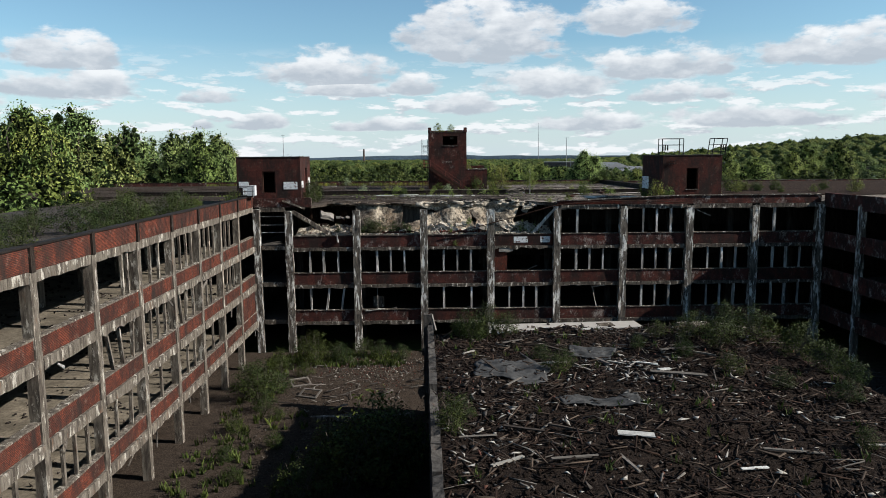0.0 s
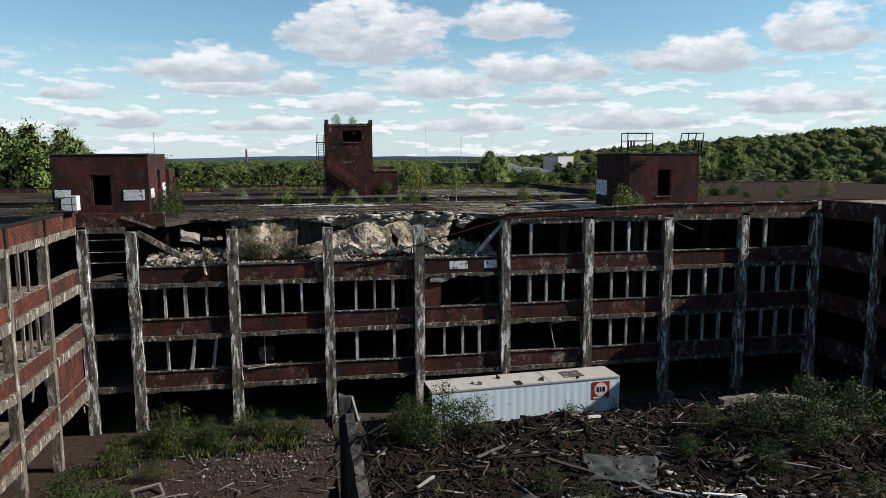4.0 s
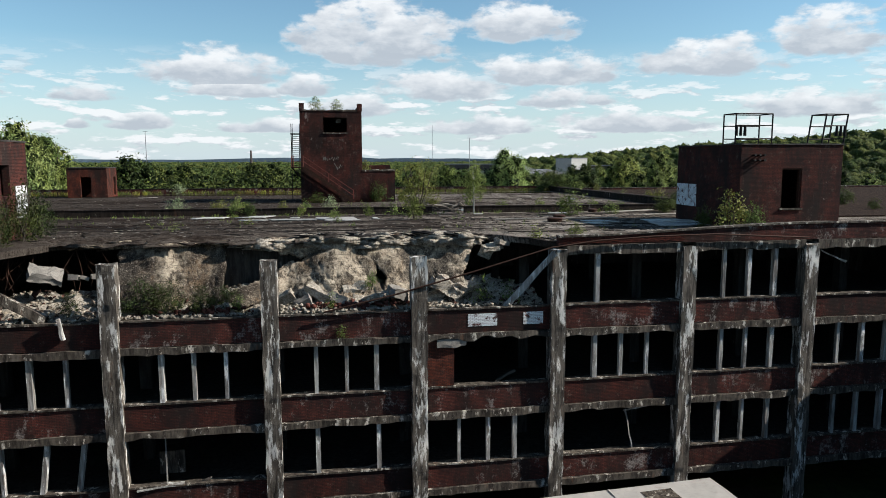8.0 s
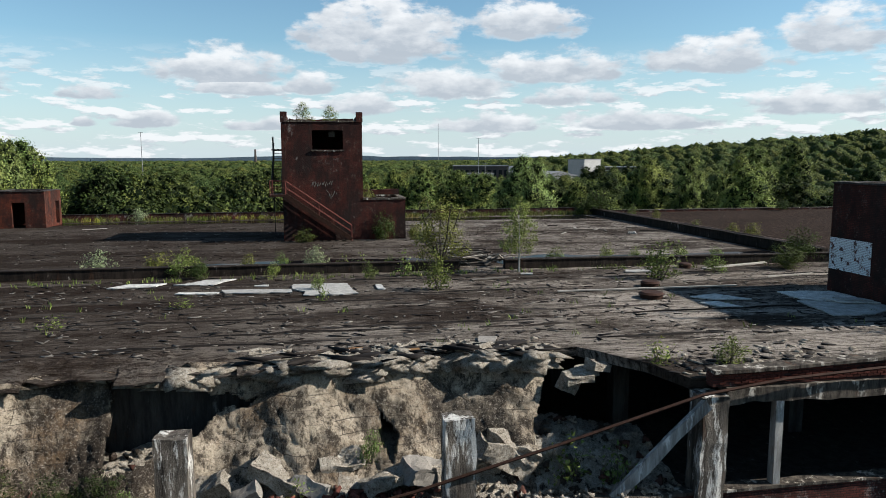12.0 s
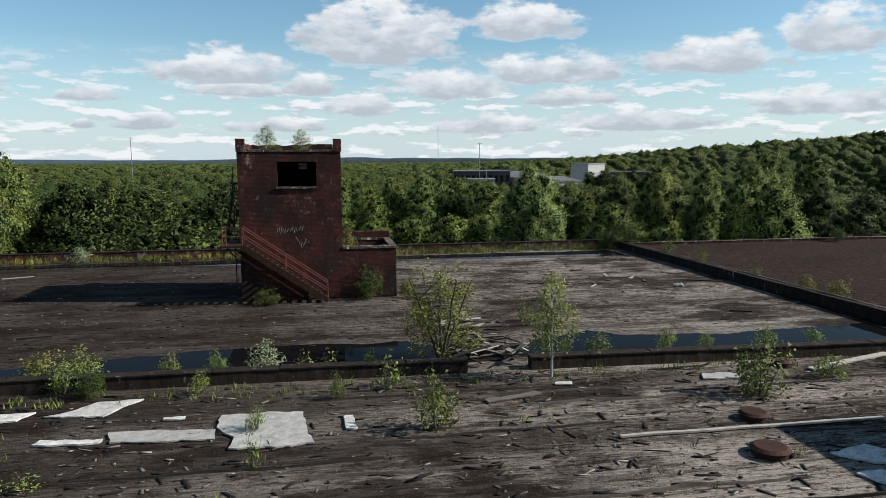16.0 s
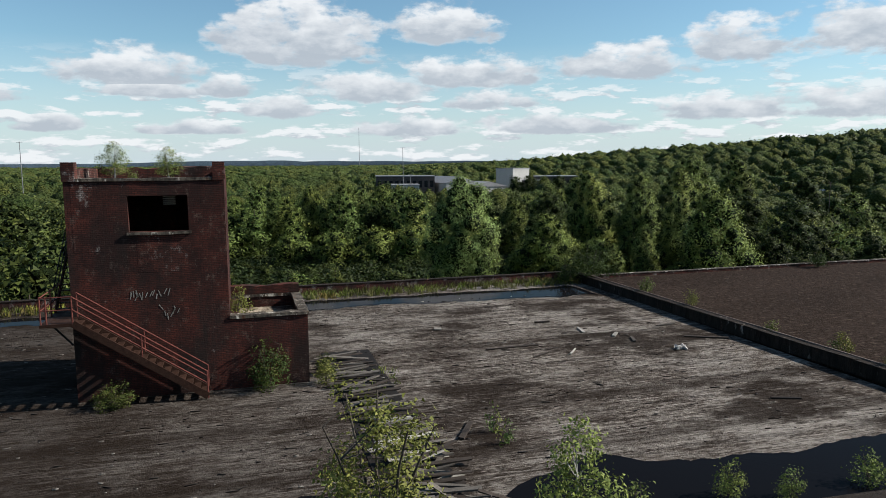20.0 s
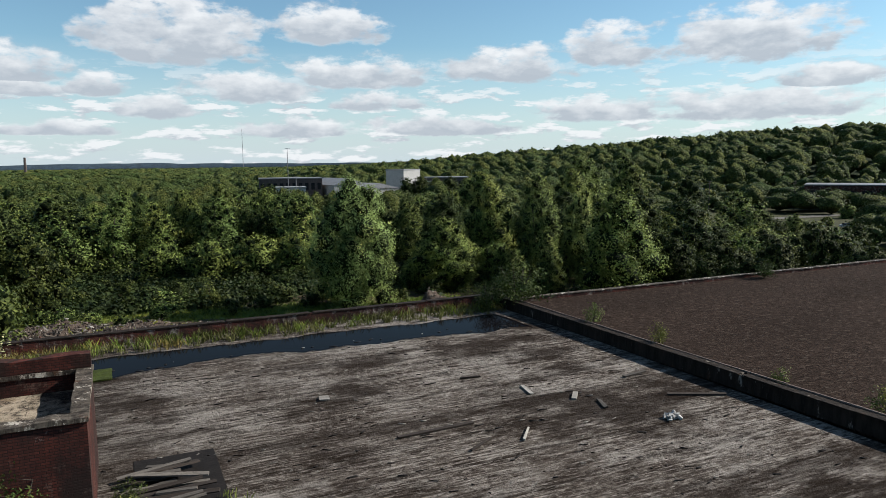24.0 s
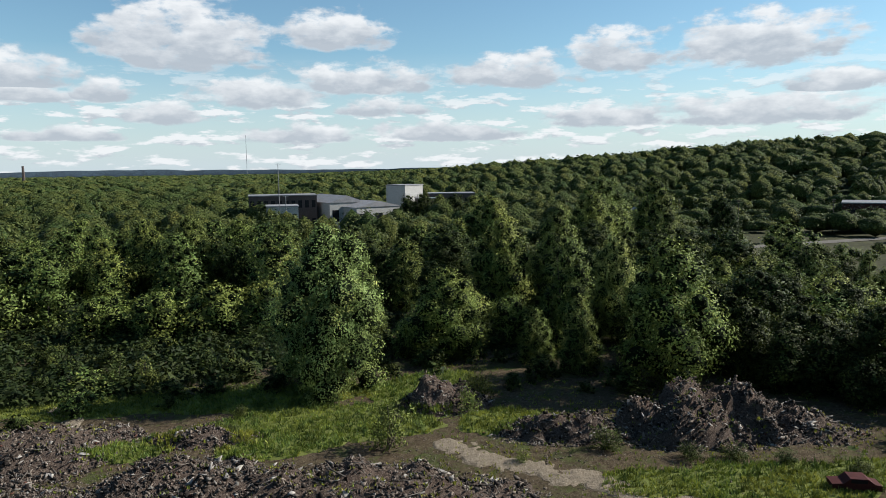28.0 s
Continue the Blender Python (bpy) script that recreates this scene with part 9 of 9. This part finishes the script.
def heaps():
    gen = np.random.default_rng(23)
    for hx, hy, a, b, h, t in HEAPS:
        n = 44
        c, s = math.cos(radians(t)), math.sin(radians(t))
        verts = []
        for j in range(n):
            for i in range(n):
                u, v = (2 * i / (n - 1) - 1) * a * 1.35, (2 * j / (n - 1) - 1) * b * 1.35
                x, y = hx + c * u - s * v, hy + s * u + c * v
                verts.append((x - hx, y - hy, yard_z(x, y) - 0.10))
        faces = [(j * n + i, j * n + i + 1, (j + 1) * n + i + 1, (j + 1) * n + i) for j in range(n - 1) for i in range(n - 1)]
        ob = new("rubble_heap", raw_mesh("rubble_heap", verts, faces, HEAP_DIRT))
        ob.location = (hx, hy, 0)
        tagged(ob, "heap of dark brown demolition rubble in the rear yard", "rubble heap", "heaps in the yard", "stuff")
    area = np.array([a * b * (0.5 if h < 1 else 1.0 + 0.12 * h) for _, _, a, b, h, _ in HEAPS])
    for label, n, size, mat, flat in (("broken brown rubble on the heaps", 17000, (0.23, 0.13, 0.05), HEAP_BITS, 0.8), ("dark broken rubble on the heaps", 6000, (0.28, 0.18, 0.07), RUBBLE_DARK, 0.8), ("grey broken concrete on the heaps", 3000, (0.26, 0.17, 0.06), RUBBLE, 0.7),
                                      ("pale broken boards and plaster on the heaps", 3000, (0.26, 0.12, 0.04), SCRAP_PALE, 0.5), ("pale sheets and slabs on the heaps", 900, (0.46, 0.26, 0.05), SCRAP_PALE, 0.5), ("broken brick on the heaps", 500, (0.20, 0.12, 0.09), BRICK_BITS, 0.8)):
        pick = gen.choice(len(HEAPS), n, p=area / area.sum())
        pts = []
        for k in pick:
            hx, hy, a, b, h, t = HEAPS[k]
            r, q = gen.random() ** 0.45 * 1.12, gen.uniform(0, 2 * math.pi)
            u, v = r * a * math.cos(q), r * b * math.sin(q)
            c, s = math.cos(radians(t)), math.sin(radians(t))
            x, y = hx + c * u - s * v, hy + s * u + c * v
            pts.append((x, y, max(0.02, yard_z(x, y) - 0.04)))
        s = gen.uniform(0.25, 1.0, (n, 1)) ** 1.6 * 2.3 * np.array(size) * gen.uniform(0.6, 1.4, (n, 3))
        scatter("rubble", label, "rubble", pts, s, gen, mat, flat, 0.4)
    n = 900
    pts = np.array([(x, y, yard_z(x, y) + 0.10) for x, y in zip(gen.uniform(0, 98, n), gen.uniform(168, 212, n))])
    s = np.stack([gen.uniform(0.5, 2.4, n), gen.uniform(0.04, 0.14, n), gen.uniform(0.03, 0.08, n)], 1)
    keep = pts[:, 2] > 0.35
    scatter("lath", "splintered timber on the heaps", "broken timber", pts[keep], s[keep], gen, WOOD_GREY, 0.3, 0.1)
    n = 8500
    bits = np.stack([gen.uniform(-12, 105, n), gen.uniform(162, 206, n), np.full(n, 0.06)], 1)
    bits[:, 2] = [max(0.06, yard_z(x, y)) for x, y, z in bits]
    s = np.array((0.20, 0.13, 0.06)) * gen.uniform(0.3, 1.5, (n, 1)) * gen.uniform(0.6, 1.4, (n, 3))
    scatter("rubble", "crushed rubble spread over the yard", "rubble", bits, s, gen, HEAP_BITS, 0.7, 0.4)


heaps()

MEADOW = [(46, 199, 15, 6.5, -18), (58, 203, 7, 7, 0), (22, 217, 12, 4.5, -12), (78, 165, 15, 4.6, -22), (39, 195, 8, 4.5, 0), (64, 190, 6, 5, 0), (8, 222, 12, 4, 0), (95, 159, 12, 4.5, -20), (40, 212, 14, 6, -10), (24, 200, 6, 3, 0), (62, 208, 9, 5, 0)]


def green(x, y):
    """How far the meadow covers the yard there: above 0 is grass."""
    best = -1.0
    for cx, cy, rx, ry, turn in MEADOW:
        c, s = math.cos(radians(turn)), math.sin(radians(turn))
        u, v = ((x - cx) * c + (y - cy) * s) / rx, (-(x - cx) * s + (y - cy) * c) / ry
        best = max(best, 1 - u * u - v * v)
    return best + 0.45 * noise.noise(Vector((x * 0.16, y * 0.16, 6))) + 0.3 * noise.noise(Vector((x * 0.6, y * 0.6, 1)))


def lawn():
    nx, ny = 120, 72
    xs, ys = np.linspace(-30, 125, nx), np.linspace(140, 226, ny)
    verts = [(x, y, 0.05 + 0.12 * noise.noise(Vector((x * 0.13, y * 0.13, 0))) + 0.10 * noise.noise(Vector((x * 0.5, y * 0.5, 4)))) for y in ys for x in xs]
    faces = [(j * nx + i, j * nx + i + 1, (j + 1) * nx + i + 1, (j + 1) * nx + i) for j in range(ny - 1) for i in range(nx - 1)]
    tagged(new("yard_floor", raw_mesh("yard_floor", verts, faces, YARD_DIRT, True)), "brown trodden dirt of the rear yard with thin weeds", "ground", kind="structure")
    nx, ny = 150, 96
    xs, ys = np.linspace(-6, 112, nx), np.linspace(152, 228, ny)
    verts = [(x, y, 0.12 * noise.noise(Vector((x * 0.13, y * 0.13, 0))) + max(-0.4, min(0.16, 0.7 * green(x, y))) + 0.06 * noise.noise(Vector((x * 0.9, y * 0.9, 0)))) for y in ys for x in xs]
    faces = [(j * nx + i, j * nx + i + 1, (j + 1) * nx + i + 1, (j + 1) * nx + i) for j in range(ny - 1) for i in range(nx - 1)]
    tagged(new("meadow_turf", raw_mesh("meadow_turf", verts, faces, TURF, True)), "bright yellow-green turf of the overgrown yard", "grass", kind="stuff")
    gen = np.random.default_rng(29)
    p = gen.uniform((-6, 152), (112, 228), (64000, 2))
    spots = np.array([(x, y, max(0.0, min(yard_z(x, y), 0.8))) for x, y in p if green(x, y) > 0.08])
    m = gen.random(len(spots)) < 0.72
    blades("meadow", "bright green meadow grass and weeds in the yard", spots[m], 0.48, GRASS, 30, 10, 0.034)
    rough = np.array([(x, y, max(0.0, yard_z(x, y))) for x, y in gen.uniform((-8, 160), (112, 222), (7000, 2)) if green(x, y) <= 0.08 and noise.noise(Vector((x * 0.2, y * 0.2, 3))) > -0.1])
    blades("rough_grass", "dry weeds and rough grass on the bare yard", rough, 0.32, GRASS, 32, 5, 0.045)
    blades("meadow", "darker weeds in the meadow", spots[~m], 0.62, LEAF_A, 31, 8, 0.05)


lawn()

# sandy track
def track(name, pts, w, label):
    """Bare sand that shows along the line pts, about w broad, with a ragged rim."""
    line = [Vector(p) for p in pts]

    def depth(x, y):
        p = Vector((x, y))
        best = 1e9
        for q, r in zip(line, line[1:]):
            f = max(0.0, min(1.0, (p - q).dot(r - q) / (r - q).length_squared))
            best = min(best, (p - q.lerp(r, f)).length)
        return 1 - (best / (w * 0.5)) ** 2 - 0.25 + 1.3 * noise.noise(Vector((x * 0.35, y * 0.35, 3))) + 0.7 * noise.noise(Vector((x * 1.2, y * 1.2, 8)))

    x0, x1 = min(p.x for p in line) - w, max(p.x for p in line) + w
    y0, y1 = min(p.y for p in line) - w, max(p.y for p in line) + w
    nx, ny = int((x1 - x0) / 0.16), int((y1 - y0) / 0.16)
    xs, ys = np.linspace(x0, x1, nx), np.linspace(y0, y1, ny)
    verts = [(x, y, 0.12 * noise.noise(Vector((x * 0.13, y * 0.13, 0))) + 0.10 * noise.noise(Vector((x * 0.5, y * 0.5, 4))) + 0.05 + max(-0.4, min(0.14, 0.3 * depth(x, y)))) for y in ys for x in xs]
    faces = [(j * nx + i, j * nx + i + 1, (j + 1) * nx + i + 1, (j + 1) * nx + i) for j in range(ny - 1) for i in range(nx - 1)]
    tagged(new(name, raw_mesh(name, verts, faces, SAND, True)), label, "track", kind="structure")


track("dirt_track", [(55, 186), (58, 180), (61.5, 175), (65, 171), (67, 166), (70, 161), (76, 155)], 4.2, "pale sandy track through the yard")
track("dirt_path", [(8, 228), (13, 222), (17, 214), (16, 207)], 2.6, "pale bare path at the edge of the yard")
for k, x, y, h, w in ((1, 48.7, 188.5, 5.5, 0.9), (0, 62, 195, 3.4, 1.0), (5, 22, 224, 4.4, 1.0), (1, 26, 223, 4.6, 1.0), (5, 66, 200, 4, 1.2), (5, 70, 178, 2.6, 1.4), (5, 76, 172, 2.0, 1.4), (5, 80, 170, 2.0, 1.4), (0, 60, 179, 1.6, 1.2), (5, 88, 162, 1.8, 1.5), (5, 84, 167, 1.6, 1.4), (0, 54, 192, 1.5, 1.2), (5, 34, 200, 1.4, 1.6), (5, 36, 206, 1.6, 1.4)):
    weed(k, x, y, max(0, yard_z(x, y) - 0.1), h, w, "plants in the rear yard")


def wreck():
    at = (84.6, 160.2, 0)
    ob = thing("wrecked_car", at, "wrecked faded red car half hidden in the weeds", "car")
    prof = [(-2.1, 0.35), (-2.15, 0.8), (-1.1, 0.92), (-0.6, 1.38), (0.9, 1.40), (1.5, 0.95), (2.1, 0.85), (2.1, 0.35)]
    t = Matrix.Translation(at) @ Matrix.Rotation(radians(-35), 4, "Z")
    bm = bmesh.new()
    a = [bm.verts.new((x, -0.82, z)) for x, z in prof]
    b = [bm.verts.new((x, 0.82, z)) for x, z in prof]
    for i in range(len(prof)):
        j = (i + 1) % len(prof)
        bm.faces.new((a[i], a[j], b[j], b[i]))
    bm.faces.new(list(reversed(a)))
    bm.faces.new(b)
    bmesh.ops.transform(bm, matrix=t, verts=bm.verts)
    part("body", bm, CAR_RED, ob)
    bm = boxes((-0.55, 0.85, -0.84, 0.84, 0.98, 1.30))
    bmesh.ops.transform(bm, matrix=t, verts=bm.verts)
    part("window", bm, PANE_DARK, ob)
    for x in (-1.35, 1.35):
        for y in (-0.8, 0.8):
            bm = bmesh.new()
            limb(bm, t @ Vector((x, y - 0.1, 0.32)), t @ Vector((x, y + 0.1, 0.32)), 0.32, 0.32, 14)
            part("wheel", bm, BLACK_STEEL, ob)


wreck()


# ---------------------------------------------------------------- buildings beyond the woods
def far_building(name, x, y, w, d, h, yaw, wall, label, gable=0.0, cols=0, rows=1, z=0.0):
    ob = thing(name, (x, y, z), label, "building")
    t = Matrix.Translation((x, y, z)) @ Matrix.Rotation(radians(yaw), 4, "Z")

    def put(n, bm, mat, parent=ob):
        bmesh.ops.transform(bm, matrix=t, verts=bm.verts)
        return part(n, bm, mat, parent)

    put("wall", boxes((-w / 2, w / 2, -d / 2, d / 2, 0, h)), wall)
    if gable:
        bm = bmesh.new()
        v = [bm.verts.new(p) for p in ((-w / 2 - 0.4, -d / 2 - 0.4, h), (w / 2 + 0.4, -d / 2 - 0.4, h), (w / 2 + 0.4, d / 2 + 0.4, h), (-w / 2 - 0.4, d / 2 + 0.4, h), (0, -d / 2 - 0.4, h + gable), (0, d / 2 + 0.4, h + gable))]
        for f in ((0, 4, 5, 3), (1, 2, 5, 4), (0, 1, 4), (2, 3, 5), (0, 3, 2, 1)):
            bm.faces.new([v[i] for i in f])
        put("roof", bm, ROOF_FAR)
    else:
        put("roof", boxes((-w / 2 - 0.3, w / 2 + 0.3, -d / 2 - 0.3, d / 2 + 0.3, h + 0.004, h + 0.5)), ROOF_FAR)
    for i in range(cols):
        for k in range(rows):
            cx = -w / 2 + w * (i + 0.5) / cols
            cz = h * (k + 0.55) / rows
            put("window", boxes((cx - w / cols * 0.28, cx + w / cols * 0.28, -d / 2 - 0.06, -d / 2 + 0.1, cz - h / rows * 0.2, cz + h / rows * 0.2)), PANE_DARK)
    return ob


far_building("white_building", 163, 471, 17, 12, 21.2, 34, WALL_FAR, "plain white block rising above the trees", 0, 0)
far_building("office_block", 170, 458, 10, 10, 14.5, -10, WALL_FAR_DARK, "darker low block beside the white one", 0, 4, 2)
far_building("long_building", 186, 462, 24, 14, 16.6, -20, WALL_FAR_DARK, "long flat-roofed building with dark windows", 0, 8, 2)
far_building("warehouse", 133, 452, 24, 30, 12.2, 12, WALL_FAR, "pale gabled warehouse with a grey roof", 2.8, 3, 1)
far_building("warehouse", 122, 466, 18, 36, 14.2, 6, WALL_FAR, "pale gabled warehouse with a lighter roof", 3.3, 3, 1)
far_building("flat_building", 97, 468, 32, 18, 17.6, -10, WALL_FAR_DARK, "long flat-roofed factory building with pale eaves", 0, 10, 2)
far_building("flat_building", 92, 446, 14, 16, 13.5, -10, WALL_FAR, "low pale flat-roofed building", 0, 4, 1)
far_building("brick_depot", 345, 322, 46, 26, 10.4, -55, BRICK_SOOT, "dark red brick depot with a pale flat roof", 0, 6, 1, ground_z(345, 322))
for x, y, w, yaw, lab in ((300, 380, 10, -30, "small pale house with a grey gabled roof"), (262, 402, 9, -20, "small white house with a grey gabled roof"), (326, 362, 11, -40, "low brown house with a gabled roof"), (236, 420, 8, -10, "small pale house with a gabled roof"), (346, 300, 11, -45, "grey house with a steep roof"), (395, 300, 11, -50, "grey house with a steep roof")):
    far_building("house", x, y, w, w * 0.9, 5.2, yaw, WALL_FAR if "pale" in lab or "white" in lab else WALL_FAR_DARK, lab, 3.4, 3, 1, ground_z(x, y))
def field():
    """The open olive field beyond the woods, with its pale lane."""
    for name, pts, lift, mat, lab in (("field", [(150, 236), (205, 216), (330, 262), (352, 330), (250, 352), (190, 322)], 0.45, FIELD, "open olive-green field beyond the woods"), ("lane", [(214, 300), (345, 292), (350, 298), (216, 308)], 0.62, plain_mat("lane_gravel", (0.34, 0.31, 0.27), 0.95), "pale gravel lane beside the field")):
        n = 26
        rows = []
        for j in range(n):
            for i in range(n):
                u, v = i / (n - 1), j / (n - 1)
                a, b = Vector(pts[0]).lerp(Vector(pts[1]), u), Vector(pts[3]).lerp(Vector(pts[2]), u) if len(pts) == 4 else Vector(pts[4]).lerp(Vector(pts[3]), u)
                p = a.lerp(b, v)
                if len(pts) == 6:
                    p = p + (Vector(pts[5]) - (Vector(pts[0]) + Vector(pts[4])) / 2) * (1 - u) * 4 * v * (1 - v) + (Vector(pts[2]) - (Vector(pts[1]) + Vector(pts[3])) / 2) * u * 4 * v * (1 - v)
                rows.append((p.x, p.y, ground_z(p.x, p.y) + lift))
        faces = [(j * n + i, j * n + i + 1, (j + 1) * n + i + 1, (j + 1) * n + i) for j in range(n - 1) for i in range(n - 1)]
        tagged(new(name, raw_mesh(name, rows, faces, mat, True)), lab, name, kind="structure")


field()
for i in range(26):
    plant(trng.choice((5, 6, 5, 4)), trng.uniform(165, 310), trng.uniform(225, 330), trng.uniform(2.5, 6.0), 1.1, "bushes on the field")
far_building("shed", 205, 262, 9, 4, 3.0, -40, WALL_FAR, "low pale shed at the edge of the field", 0, 0)
for i, (x, y) in enumerate(((236, 268), (241, 265), (247, 268), (252, 262), (230, 273))):
    ob = thing("car", (x, y, ground_z(x, y) + 0.45), "pale parked car beyond the field" if i % 2 else "dark parked car beyond the field", "car", "parked cars")
    t = Matrix.Translation((x, y, ground_z(x, y) + 0.45)) @ Matrix.Rotation(radians(-40 + 8 * i), 4, "Z")
    for n, r, mat in (("body", (-2.1, 2.1, -0.85, 0.85, 0.3, 0.9), LOGO_WHITE if i % 2 else BLACK_STEEL), ("cabin", (-1.0, 1.3, -0.75, 0.75, 0.9, 1.45), PANE_DARK)):
        bm = boxes(r)
        bmesh.ops.transform(bm, matrix=t, verts=bm.verts)
        part(n, bm, mat, ob)


def pole(name, x, y, h, r, label, arms=0, mat=BLACK_STEEL):
    z = ground_z(x, y)
    ob = thing(name, (x, y, z), label, "pole")
    bm = bmesh.new()
    limb(bm, (x, y, z), (x, y, z + h), r, r * 0.6, 6)
    part("mast", bm, mat, ob)
    for k in range(arms):
        part("arm", boxes((x - 1.2, x + 1.2, y - 0.08, y + 0.08, z + h - 0.3 - 0.9 * k, z + h - 0.14 - 0.9 * k)), mat, ob)


pole("light_mast", 89, 437, 33, 0.22, "tall grey lighting mast above the trees", 1, ROOF_FAR)
pole("light_mast", 84, 400, 20, 0.25, "grey lighting mast between the trees", 1, ROOF_FAR)
pole("light_mast", -84, 432, 35.5, 0.22, "tall grey lighting mast above the trees", 1, ROOF_FAR)
pole("radio_mast", 505, 3080, 170, 1.0, "very tall thin radio mast on the horizon", 0, ROOF_FAR)
pole("chimney", -133, 1616, 42, 3.2, "dark factory chimney far off", 0, WALL_FAR_DARK)
for x, y, h in ((270, 345, 15), (238, 372, 15), (300, 322, 15), (215, 396, 14), (150, 440, 18), (160, 446, 17)):
    pole("utility_pole", x, y, h, 0.18, "wooden utility pole with cross-arms", 2, WALL_FAR_DARK)


# ---------------------------------------------------------------- bricks of the parapet that the walk passes
def parapet_bricks():
    host = next(o for o in works.children if o.name.startswith("parapet") and abs((o.bound_box[0][0] + o.bound_box[6][0]) / 2 + base_of(works).x - 18.05) < 0.6)
    bm = boxes((-0.101, 0.101, -0.012, 0.012, -0.031, 0.031))
    bmesh.ops.bevel(bm, geom=bm.edges[:], offset=0.006, segments=1, affect="EDGES")
    me = mesh_of(bm, BRICK_PIECE)
    r = random.Random(12)
    for j in range(10):
        for i in range(30):
            x = 14.75 + i * 0.222 + (0.111 if j % 2 else 0.0)
            if x > 21.3 or 16.02 + j * 0.074 > 16.72 - sag(x) or r.random() < 0.04:
                continue
            ob = new("brick", me)
            ob.parent = host
            ob.location = Vector((x, FY + 0.212 + r.uniform(-0.004, 0.004), 16.02 + j * 0.074)) - base_of(host)
            ob.rotation_euler = (r.uniform(-0.02, 0.02), r.uniform(-0.02, 0.02), 0)


parapet_bricks()
